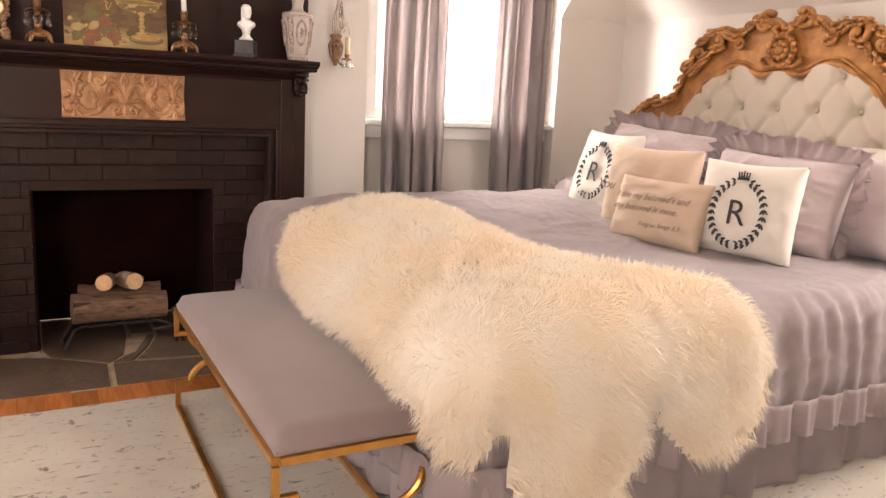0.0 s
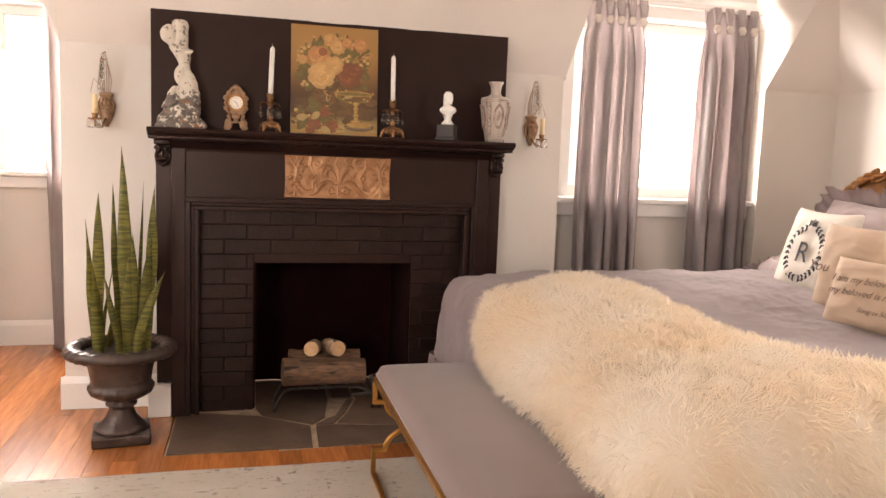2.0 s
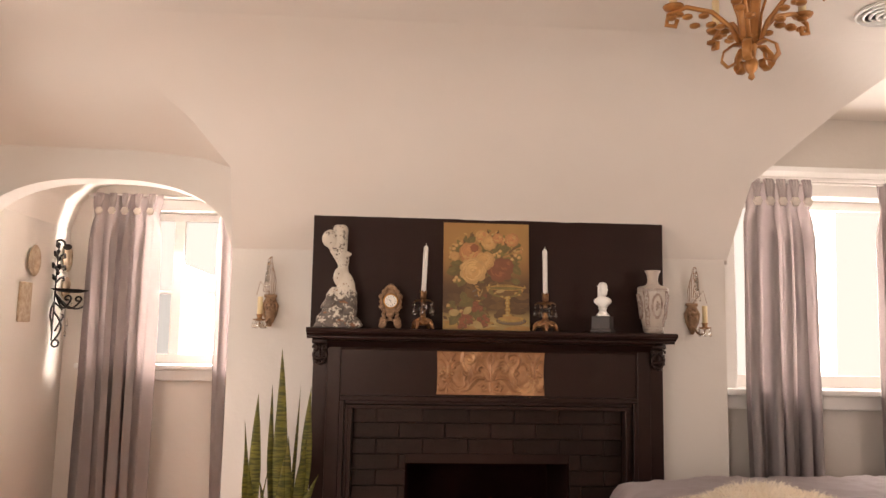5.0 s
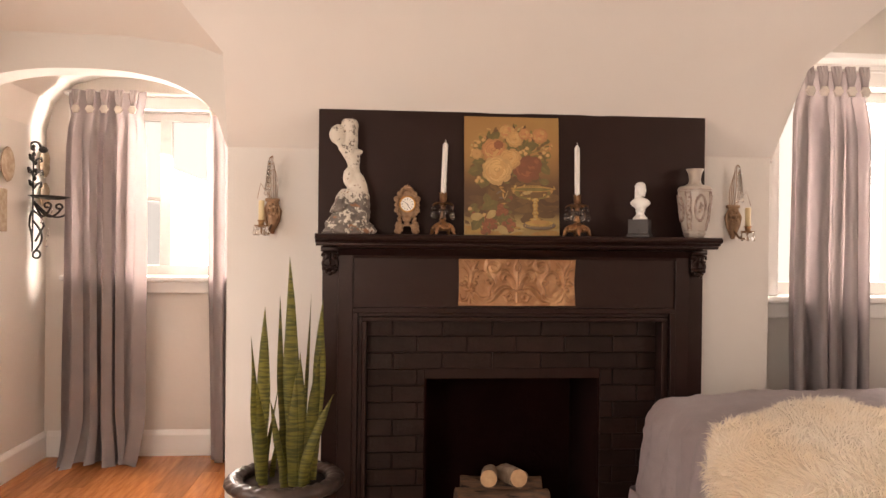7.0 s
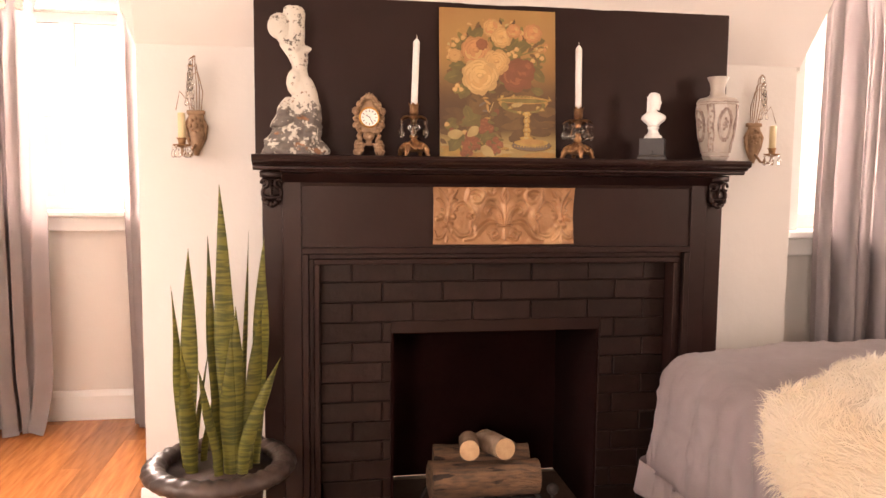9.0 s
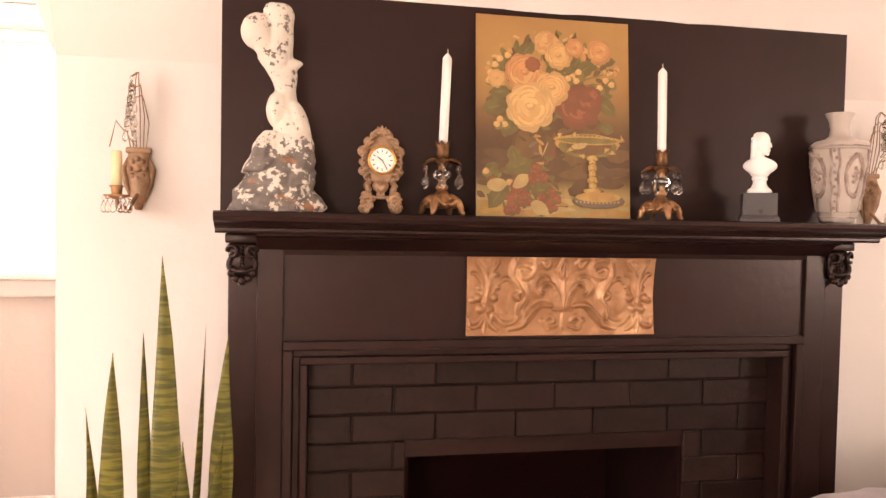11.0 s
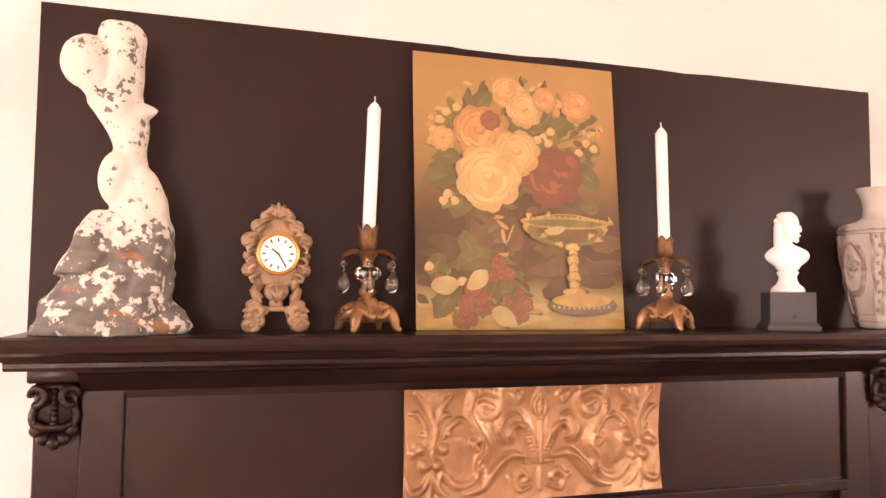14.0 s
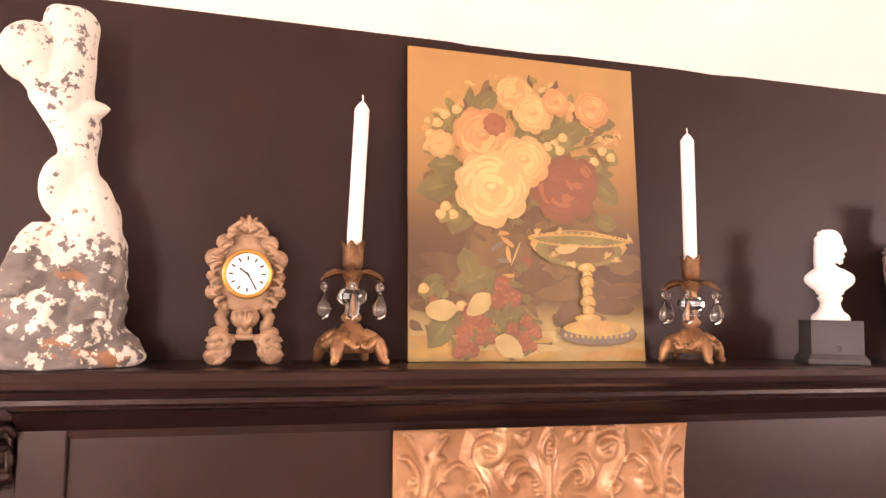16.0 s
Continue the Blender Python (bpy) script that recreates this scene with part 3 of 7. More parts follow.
extrude_x(bm, [(0.0, 1.286), (-0.150, 1.286), (-0.156, 1.291), (-0.156, 1.297), (-0.172, 1.301), (-0.180, 1.309), (-0.186, 1.309), (-0.196, 1.314), (-0.200, 1.323), (-0.196, 1.332), (-0.188, 1.335), (0.0, 1.335)], -0.838, 0.838)
part("mantel_shelf", bm, BLACK, fire)
for s in (-1, 1):
    bm = bmesh.new()
    cx = s * 0.785
    box(bm, cx - 0.038, cx + 0.038, -0.085, -0.05, 1.262, 1.2845, 0.004)
    box(bm, cx - 0.030, cx + 0.030, -0.072, -0.05, 1.185, 1.262, 0.006)
    for q in (-1, 1):
        pts = [(cx + q * (0.022 + 0.011 * math.cos(a)), -0.078 - 0.012 * math.sin(a / 2), 1.243 + 0.013 * math.sin(a)) for a in np.linspace(0, 5.2, 12)]
        tube(bm, pts, 0.0055, 6)
        pts = [(cx + q * (0.016 + 0.014 * math.sin(u * 3)), -0.076, 1.238 - 0.05 * u) for u in np.linspace(0, 1, 8)]
        tube(bm, pts, 0.006, 6)
        ball(bm, (cx + q * 0.024, -0.075, 1.192), 0.010)
        ball(bm, (cx + q * 0.014, -0.077, 1.180), 0.010)
    for k in range(7):
        ball(bm, (cx, -0.080, 1.250 - k * 0.008), 0.0055, u=8, v=5)
    ball(bm, (cx, -0.078, 1.174), 0.011)
    tube(bm, [(cx - 0.030, -0.074, 1.205), (cx - 0.012, -0.082, 1.197), (cx + 0.012, -0.082, 1.197), (cx + 0.030, -0.074, 1.205)], 0.006, 6)
    part("bracket", bm, BLACK, fire, "carved black acanthus bracket", True)
for a in ((-0.385, -0.375, 0.013, 0.50, 0, 0.72), (0.375, 0.385, 0.013, 0.50, 0, 0.72), (-0.385, 0.385, 0.50, 0.53, 0, 0.78), (-0.385, 0.385, 0.06, 0.53, 0.722, 0.78)):
    part("firebox_lining", fresh_box(*a), SOOT_AND_SHADE, fire)
# mortar bed behind the bricks
bm = bmesh.new()
box(bm, -0.634, -0.386, 0.0095, 0.30, 0, 0.975)
box(bm, 0.386, 0.634, 0.0095, 0.30, 0, 0.975)
box(bm, -0.386, 0.386, 0.0095, 0.06, 0.719, 0.975)
part("mortar_bed", bm, BLACK, fire)

# white foot block of the chimney breast
structure("trim_chimney_foot", fresh_box(-0.856, -0.7535, -0.066, 0.12, 0, 0.160, 0.004), TRIM, "white-painted baseboard return at the fireplace foot")

# hearth
bm = fresh_box(-0.735, 0.90, -0.548, 0.50, -0.011, -0.003)
hearth = structure("hearth", bm, MORTAR, "slate flagstone hearth with pale mortar joints")
JA, JB = (-0.116, -0.279), (-0.125, -0.546)
stones = (
    [(-0.730, -0.543), (-0.137, -0.543), (-0.128, -0.285), (-0.36, -0.115), (-0.60, -0.045), (-0.730, -0.035)],
    [(-0.113, -0.543), (0.50, -0.543), (0.50, -0.355), (0.14, -0.31), (-0.02, -0.285), (-0.104, -0.290)],
    [(-0.34, -0.105), (-0.118, -0.262), (-0.052, -0.17), (-0.01, 0.10), (-0.01, 0.45), (-0.37, 0.45), (-0.37, 0.005)],
    [(-0.100, -0.268), (-0.02, -0.262), (0.05, -0.11), (0.115, 0.09), (0.085, 0.09), (0.0, -0.16), (-0.04, -0.20)],
    [(0.0, -0.262), (0.14, -0.288), (0.50, -0.333), (0.37, 0.005), (0.37, 0.45), (0.13, 0.45), (0.13, 0.08), (0.065, -0.12)],
    [(0.515, -0.543), (0.895, -0.543), (0.895, -0.06), (0.395, -0.02), (0.515, -0.33)],
    [(0.01, 0.12), (0.11, 0.10), (0.11, 0.45), (0.01, 0.45)],
)
for st in stones:
    bm = bmesh.new()
    poly(bm, [(x + random.uniform(-0.003, 0.003), y + random.uniform(-0.003, 0.003), -0.004) for x, y in st], 0.008 + random.uniform(-0.001, 0.001), (0, 0, 1))
    part("flagstone", bm, SLATE, hearth)

# ---- logs in the grate ----
grate = thing("fire_grate", (-0.04, 0.05, 0.004), "black iron fire grate standing on the hearth", "grate")
for y in (-0.07, 0.10):
    bm = bmesh.new()
    tube(bm, [(-0.25, y - 0.06, 0.004), (-0.235, y - 0.045, 0.03), (-0.20, y - 0.01, 0.085), (-0.16, y, 0.098), (0.16, y, 0.098), (0.20, y - 0.01, 0.085), (0.25, y - 0.06, 0.03), (0.262, y - 0.07, 0.004)], 0.009, 8)
    part("rail", bm, IRON, grate, smooth=True)
for x in (-0.13, -0.045, 0.04, 0.125):
    part("bar", tube(bmesh.new(), [(x, -0.11, 0.102), (x, 0.0, 0.098), (x, 0.16, 0.108)], 0.007, 8), IRON, grate, smooth=True)
bm = tube(bmesh.new(), [(0.13, -0.12, 0.07), (0.22, -0.14, 0.085), (0.30, -0.13, 0.06)], 0.008, 8)
ball(bm, (0.23, -0.135, 0.155), 0.022)
tube(bm, [(0.23, -0.135, 0.006), (0.23, -0.135, 0.15)], 0.008, 8)
part("andiron_post", bm, IRON, grate, smooth=True)


def log(name, center, length, r, rz, ry, label, bark, seed, flat=1.0):
    t = thing(name, center, label, "log")
    t.matrix_world = pose(*center, 0, ry, rz)
    bm = bmesh.new()
    n, k = 20, 14
    rng = random.Random(seed)
    lump = [(rng.uniform(0, 6.28), rng.choice((2, 3, 4)), rng.uniform(0.02, 0.07)) for _ in range(4)]
    rings = []
    for i in range(k + 1):
        u = i / k
        ring = []
        for j in range(n):
            a = 2 * math.pi * j / n
            rr = r * (1 + sum(w * math.sin(f * a + p + 3 * u) for p, f, w in lump) + 0.04 * noise.noise((u * 9, a * 2, seed)))
            ring.append(bm.verts.new(((u - 0.5) * length, rr * math.cos(a), rr * math.sin(a) * flat)))
        rings.append(ring)
    for a, b in zip(rings, rings[1:]):
        for j in range(n):
            bm.faces.new((a[j], a[(j + 1) % n], b[(j + 1) % n], b[j]))
    part("bark", bm, bark, t, smooth=True)
    for sgn in (-1, 1):
        b2 = bmesh.new()
        ring = []
        for j in range(n):
            a = 2 * math.pi * j / n
            ring.append((sgn * (length * 0.5 - 0.002), r * 0.97 * math.cos(a), r * 0.97 * math.sin(a) * flat))
        poly(b2, ring, 0.003 * sgn, (1, 0, 0))
        part("cut_end", b2, CUTWOOD if bark is BIRCH else BARK, t, "pale sawn end" if bark is BIRCH else "charred end")
    return t


log("fire_log", (-0.045, 0.00, 0.178), 0.40, 0.068, 4, 2, "thick grey weathered log lying across the grate", BARK, 3, 0.95)
log("fire_log", (-0.03, 0.13, 0.185), 0.36, 0.07, -5, 0, "thick charred log behind on the grate", BARK, 5)
log("birch_log", (-0.095, 0.03, 0.292), 0.22, 0.036, 80, 10, "small pale birch log laid on top of the logs", BIRCH, 8)
log("birch_log", (0.000, 0.03, 0.292), 0.22, 0.038, 98, 10, "small pale birch log laid on top of the logs", BIRCH, 11)

# ---- on the mantel ----
ST = 1.3355
# peeling torso statue on a rocky base, one mesh with two finishes
def loft(bm, rings, n=28, seed=0.0, rough=0.0):
    """A body through (cx, cy, z, rx, ry) rings."""
    vs = []
    for cx, cy, z, rx, ry in rings:
        ring = []
        for i in range(n):
            a = 2 * math.pi * i / n
            w = 1 + rough * noise.noise((math.cos(a) * 2.2, math.sin(a) * 2.2 + seed, z * 30))
            ring.append(bm.verts.new((cx + rx * w * math.cos(a), cy + ry * w * math.sin(a), z)))
        vs.append(ring)
    for p, q in zip(vs, vs[1:]):
        for i in range(n):
            bm.faces.new((p[i], p[(i + 1) % n], q[(i + 1) % n], q[i]))
    bm.faces.new(list(reversed(vs[0])))
    bm.faces.new(vs[-1])
    return bm


def densify(rings, k=4):
    """Smoothly more rings between the given ones."""
    out = []
    r = [rings[0]] + list(rings) + [rings[-1]]
    for i in range(1, len(r) - 2):
        for j in range(k):
            t = j / k
            p0, p1, p2, p3 = r[i - 1], r[i], r[i + 1], r[i + 2]
            out.append(tuple(0.5 * (2 * b + (c - a) * t + (2 * a - 5 * b + 4 * c - d) * t * t + (3 * b - a - 3 * c + d) * t ** 3) for a, b, c, d in zip(p0, p1, p2, p3)))
    return out + [rings[-1]]


bm = bmesh.new()
loft(bm, densify([(x, 0.0, z, r, 0.76 * r) for x, z, r in ((0.004, 0.0, 0.106), (0.005, 0.012, 0.108), (0.007, 0.020, 0.102), (0.008, 0.034, 0.097), (0.009, 0.052, 0.090), (0.013, 0.072, 0.080), (0.014, 0.080, 0.073), (0.016, 0.090, 0.075), (0.016, 0.102, 0.073), (0.022, 0.118, 0.065), (0.027, 0.134, 0.063), (0.031, 0.150, 0.061), (0.031, 0.168, 0.053), (0.036, 0.180, 0.036))]), 40, 1.3, 0.16)
loft(bm, densify([(x, 0.0, z, r, ry) for x, z, r, ry in ((0.042, 0.140, 0.044, 0.042), (0.043, 0.178, 0.043, 0.041), (0.038, 0.204, 0.041, 0.039), (0.027, 0.225, 0.039, 0.037), (0.020, 0.245, 0.035, 0.034), (0.023, 0.265, 0.027, 0.028), (0.026, 0.280, 0.024, 0.025), (0.021, 0.304, 0.031, 0.028), (0.012, 0.328, 0.038, 0.031), (0.003, 0.350, 0.040, 0.032), (0.005, 0.368, 0.036, 0.031), (0.010, 0.393, 0.032, 0.031), (0.010, 0.427, 0.033, 0.032), (0.009, 0.450, 0.034, 0.032), (0.007, 0.462, 0.031, 0.029), (0.006, 0.468, 0.027, 0.025), (0.005, 0.471, 0.015, 0.014))]), 32, 4.0, 0.07)
ball(bm, (-0.037, -0.008, 0.404), 0.038, 1.0, 0.85, 1.06, 20, 14)
loft(bm, densify([(-0.020, -0.006, 0.352, 0.016, 0.022), (-0.026, -0.008, 0.375, 0.026, 0.026), (-0.026, -0.008, 0.405, 0.026, 0.026), (-0.018, -0.006, 0.430, 0.016, 0.018)]), 18, 6.0, 0.08)
lathe(bm, [(0.020, -0.012), (0.019, 0.0), (0.012, 0.014), (0.005, 0.024), (0.001, 0.028)], 16)
bm.verts.ensure_lookup_table()
bmesh.ops.transform(bm, matrix=Matrix.Translation((0.038, -0.010, 0.332)) @ pose(0, 0, 0, 0, 82, -14), verts=bm.verts[len(bm.verts) - 80:])
ball(bm, (0.012, -0.024, 0.342), 0.019, 1.0, 0.9, 1.0, 14, 10)
ball(bm, (0.010, -0.012, 0.232), 0.032, 0.85, 0.9, 1.35, 16, 12, pose(0, 0, 0, 0, 4, 0))
ball(bm, (0.052, -0.012, 0.205), 0.031, 0.85, 0.9, 1.75, 16, 12, pose(0, 0, 0, 0, -20, 0))
loft(bm, densify([(0.050, -0.006, 0.06, 0.036, 0.064), (0.060, -0.006, 0.105, 0.033, 0.050), (0.067, -0.004, 0.150, 0.026, 0.040), (0.062, -0.002, 0.182, 0.018, 0.028)]), 20, 7.0, 0.25)
loft(bm, densify([(-0.034, -0.020, 0.085, 0.040, 0.045), (-0.020, -0.016, 0.120, 0.034, 0.042), (-0.012, -0.010, 0.160, 0.028, 0.036), (-0.006, -0.004, 0.182, 0.016, 0.024)]), 20, 9.0, 0.35)
bm.faces.ensure_lookup_table()
for v in bm.verts:
    d = noise.noise(v.co * 28) * 0.0035 + noise.noise(v.co * 75) * 0.0014
    v.co += v.co.normalized() * d * (1.5 if v.co.z < 0.16 else 1.0) if v.co.z > 0.004 else Vector((0, 0, 0))
st = mesh_object("torso_statue", bm, STATUE, None, "", True)
rm = st.modifiers.new("remesh", "REMESH")
rm.mode, rm.voxel_size, rm.use_smooth_shade = "VOXEL", 0.0028, True
sm = st.modifiers.new("soften", "SMOOTH")
sm.factor, sm.iterations = 0.5, 5
tagged(st, "weathered white plaster torso statue, paint peeling, on a rocky base", "statue")
st.matrix_world = pose(-0.716, -0.105, ST)

# clock
clock = thing("mantel_clock", (-0.470, -0.112, ST), "small gilt rococo table clock with a white dial", "clock", "", 4)
bm = bmesh.new()
loft(bm, densify([(0, 0.004, 0.075, 0.032, 0.010), (0, 0.004, 0.095, 0.040, 0.012), (0, 0.004, 0.12, 0.043, 0.013), (0, 0.004, 0.145, 0.044, 0.013), (0, 0.004, 0.160, 0.036, 0.012), (0, 0.004, 0.172, 0.022, 0.011), (0, 0.004, 0.185, 0.020, 0.009), (0, 0.004, 0.200, 0.010, 0.007)]), 24, 2, 0.1)
for s in (-1, 1):
    for x, z, r in ((0.040, 0.150, 0.0075), (0.043, 0.132, 0.0055), (0.043, 0.112, 0.0055), (0.041, 0.100, 0.006), (0.024, 0.172, 0.006), (0.034, 0.163, 0.006), (0.016, 0.188, 0.006), (0.037, 0.086, 0.006), (0.030, 0.158, 0.006)):
        tube(bm, [(s * (x - 0.010), -0.010, z + 0.006), (s * (x - 0.003), -0.012, z + 0.005), (s * (x + 0.003), -0.008, z), (s * (x + 0.001), -0.009, z - 0.006), (s * (x - 0.004), -0.012, z - 0.005)], [0.002, r * 0.62, r * 0.72, r * 0.5, 0.0018], 7)
for k in range(5):
    a = radians(-64 + 32 * k)
    tube(bm, [(0, -0.006, 0.182), (0.010 * math.sin(a), -0.010, 0.182 + 0.012 * math.cos(a)), (0.019 * math.sin(a), -0.004, 0.182 + 0.023 * math.cos(a))], [0.004, 0.0048, 0.0022], 6)
part("case", bm, GILT, clock, smooth=True)
for x, z, r, q in ((0.041, 0.145, 0.015, 0.9), (0.044, 0.121, 0.009, 0.8), (0.042, 0.099, 0.012, 0.9), (0.029, 0.167, 0.013, 0.9), (0.016, 0.182, 0.012, 0.8)):
    for sg in (-1, 1):
        bm = ball(bmesh.new(), (sg * x, 0.0, z), r, 1.0, 0.75, q, 14, 10)
        for k in range(3):
            a = radians(40 * (k - 1))
            tube(bm, [(sg * (x - r * 0.5), -r * 0.62, z), (sg * (x + r * 0.2 * math.cos(a)), -r * 0.80, z + r * 0.45 * math.sin(a)), (sg * (x + r * 0.95 * math.cos(a)), -r * 0.2, z + r * 0.9 * math.sin(a))], [0.0016, 0.0022, 0.0010], 6)
        part("scroll_lobe", bm, GILT, clock, smooth=True)
part("crest", ball(bmesh.new(), (0.0, 0.0, 0.190), 0.014, 1.0, 0.7, 0.85, 14, 10), GILT, clock, smooth=True)
for s in (-1, 1):
    pts = [(s * (0.030 + 0.003 * math.cos(k * 1.3)), 0.003 * math.sin(k * 1.3), 0.040 + k * 0.005) for k in range(10)]
    bm = tube(bmesh.new(), pts, [0.0075 + 0.001 * (k % 2) for k in range(10)], 8)
    part("column", bm, GILT, clock, smooth=True)
    bm = bmesh.new()
    for x, z, r in ((0.030, 0.032, 0.011), (0.041, 0.032, 0.0065), (0.036, 0.011, 0.0105), (0.027, 0.018, 0.009), (0.044, 0.012, 0.006), (0.019, 0.034, 0.0065), (0.034, 0.022, 0.010)):
        tube(bm, [(s * (x + r * math.cos(w) * (1 - w / 9)), -0.006 - 0.0006 * w, z + r * math.sin(w) * (1 - w / 9)) for w in np.linspace(0, 5.2, 10)], [r * 0.74 - 0.0003 * q for q in range(10)], 6)
    ball(bm, (s * 0.037, 0.0, 0.013), 0.0155, 1.0, 0.8, 0.85, 12, 9)
    ball(bm, (s * 0.034, 0.0, 0.044), 0.0125, 1.05, 0.8, 0.75, 12, 9)
    ball(bm, (s * 0.030, 0.0, 0.028), 0.0130, 1.1, 0.7, 0.8, 12, 9)
    part("foot", bm, GILT, clock, smooth=True)
bm = bmesh.new()
ball(bm, (0, 0, 0.066), 0.020, 1, 0.5, 0.85, 14, 9)
ball(bm, (0, 0, 0.046), 0.011, 1, 0.6, 1.0, 12, 9)
for k in range(5):
    a = radians(-50 + 25 * k)
    tube(bm, [(0, -0.006, 0.048), (0.008 * math.sin(a), -0.010, 0.060), (0.014 * math.sin(a), -0.008, 0.070 + 0.003 * math.cos(a))], 0.003, 6)
box(bm, -0.030, 0.030, -0.007, 0.007, 0.034, 0.042, 0.003)
part("shell_ornament", bm, GILT, clock, smooth=True)
face = lathe(bmesh.new(), [(0.0001, 0.0), (0.0285, 0.0), (0.0285, 0.002)], 36)
bmesh.ops.transform(face, matrix=pose(0, -0.012, 0.124, 90), verts=face.verts)
dial = part("dial", face, CLOCKFACE, clock, "white enamel dial with black numerals")
bm = bmesh.new()
tube(bm, [(0.031 * math.cos(a), -0.0135, 0.124 + 0.031 * math.sin(a)) for a in np.linspace(0, 2 * math.pi, 36, endpoint=False)], 0.0032, 8, closed=True, up=Vector((0, 1, 0)))
part("bezel", bm, BRASS, clock, "polished brass bezel", True)
bm = bmesh.new()
for k in range(12):
    a = radians(30 * k)
    box(bm, -0.0011, 0.0011, -0.0150, -0.0144, 0.0185, 0.0245, m=Matrix.Translation((0, 0, 0.124)) @ pose(0, 0, 0, 0, 30 * k, 0))
part("numerals", bm, INK, dial)
bm = bmesh.new()
box(bm, -0.0009, 0.0009, -0.0158, -0.0152, -0.003, 0.019, m=Matrix.Translation((0, 0, 0.124)) @ pose(0, 0, 0, 0, 150, 0))
box(bm, -0.0011, 0.0011, -0.0158, -0.0152, -0.003, 0.013, m=Matrix.Translation((0, 0, 0.124)) @ pose(0, 0, 0, 0, -55, 0))
part("clock_pointer", bm, INK, dial)


def drop(bm, x, y, z, s=1.0):
    """A bead and a pear-shaped crystal under it."""
    ball(bm, (x, y, z - 0.006 * s), 0.005 * s, u=8, v=6)
    lathe(bm, [(0.0006, z - 0.046 * s), (0.0055 * s, z - 0.043 * s), (0.0085 * s, z - 0.036 * s), (0.0075 * s, z - 0.027 * s), (0.003 * s, z - 0.017 * s), (0.0008, z - 0.012 * s)], 8, x, y)
    return bm


def candlestick(x, y, rz, lean, height):
    c = thing("candlestick", (x, y, ST), "aged bronze candlestick with crystal drops and a white taper", "candlestick", "pair of candlesticks", rz)
    rng = random.Random(int(rz * 10))
    bm = bmesh.new()
    lathe(bm, [(0.018, 0.016), (0.036, 0.017), (0.041, 0.025), (0.037, 0.034), (0.027, 0.043), (0.017, 0.051), (0.012, 0.058)], 40, wave=lambda a, k: 1 + 0.10 * math.cos(4 * a - math.pi) + 0.05 * math.cos(12 * a + k))
    part("foot", bm, BRONZE, c, "cast openwork bronze foot", True)
    for k in range(4):
        a = radians(45 + 90 * k)
        ca, sa = math.cos(a), math.sin(a)
        bm = tube(bmesh.new(), [(r * ca, r * sa, z) for r, z in ((0.020, 0.044), (0.033, 0.036), (0.043, 0.028), (0.049, 0.018), (0.051, 0.009), (0.055, 0.0055), (0.060, 0.0045))], [0.009, 0.0115, 0.0115, 0.0095, 0.0070, 0.0055, 0.0040], 10)
        for q in (-1, 1):
            w = [(0.040, 0.0, 0.038), (0.041, 0.28 * q, 0.033), (0.040, 0.52 * q, 0.024), (0.037, 0.70 * q, 0.026), (0.036, 0.74 * q, 0.033)]
            tube(bm, [(r * math.cos(a + b), r * math.sin(a + b), z) for r, b, z in w], [0.006, 0.0062, 0.0050, 0.0045, 0.0030], 8)
        for j in range(5):
            b = a + rng.uniform(-0.5, 0.5)
            r = rng.uniform(0.030, 0.044)
            ball(bm, (r * math.cos(b), r * math.sin(b), 0.056 - 0.55 * r), 0.0048, 1, 1, 0.8, 8, 6)
        part("leg", bm, BRONZE, c, smooth=True)
    bm = lathe(bmesh.new(), [(0.012, 0.054), (0.009, 0.059), (0.014, 0.063), (0.015, 0.068), (0.010, 0.074), (0.0085, 0.080), (0.012, 0.086), (0.010, 0.088)], 24)
    part("stem", bm, BRONZE, c, smooth=True)
    bm = fresh_box(-0.0185, 0.0185, -0.0185, 0.0185, 0.0865, 0.1075, 0.0065, 1)
    part("crystal_knop", bm, CRYSTAL, c, "faceted clear crystal knop")
    bm = lathe(bmesh.new(), [(0.010, 0.1072), (0.008, 0.112), (0.010, 0.120), (0.016, 0.130), (0.018, 0.133)], 24, wave=lambda a, k: 1 + 0.10 * math.cos(8 * a))
    part("collar", bm, BRONZE, c, smooth=True)
    for k in range(6):
        a = radians(60 * k + 10)

        def petal(u, v, a=a):
            r = 0.010 + 0.041 * u
            q = 2 * v - 1
            w = 0.015 * math.sin(math.pi * min(0.96, 0.18 + 0.82 * u)) * q
            z = 0.1325 + 0.004 * math.sin(u * 3.0) - 0.013 * u ** 3 - 0.0045 * q * q * math.sin(math.pi * u) + 0.0012 * math.cos(9 * q)
            return (r * math.cos(a) - w * math.sin(a), r * math.sin(a) + w * math.cos(a), z)

        bm = sheet(bmesh.new(), 9, 8, petal)
        bmesh.ops.solidify(bm, geom=bm.faces[:], thickness=0.0012)
        part("drip_leaf", bm, BRONZE, c, smooth=True)
    bm = bmesh.new()

    def cup(u, v):
        a = 2 * math.pi * u
        lip = 0.5 + 0.5 * math.cos(6 * a)
        r = 0.0105 + 0.0045 * smoothstep(0, 0.25, v) + 0.0035 * smoothstep(0.7, 1.0, v) * lip - 0.0006 * math.cos(24 * a)
        return (r * math.cos(a), r * math.sin(a), 0.134 + v * (0.036 + 0.008 * lip))

    sheet(bm, 72, 10, cup, True)
    bmesh.ops.solidify(bm, geom=bm.faces[:], thickness=0.0012)
    part("candle_cup", bm, BRONZE, c, "tulip-shaped bronze cup", True)
    for k in range(6):
        a = radians(60 * k + 10)
        part("crystal_drop", drop(bmesh.new(), 0.046 * math.cos(a), 0.046 * math.sin(a), 0.118, 1.18), CRYSTAL, c, "clear pear-shaped crystal", True)
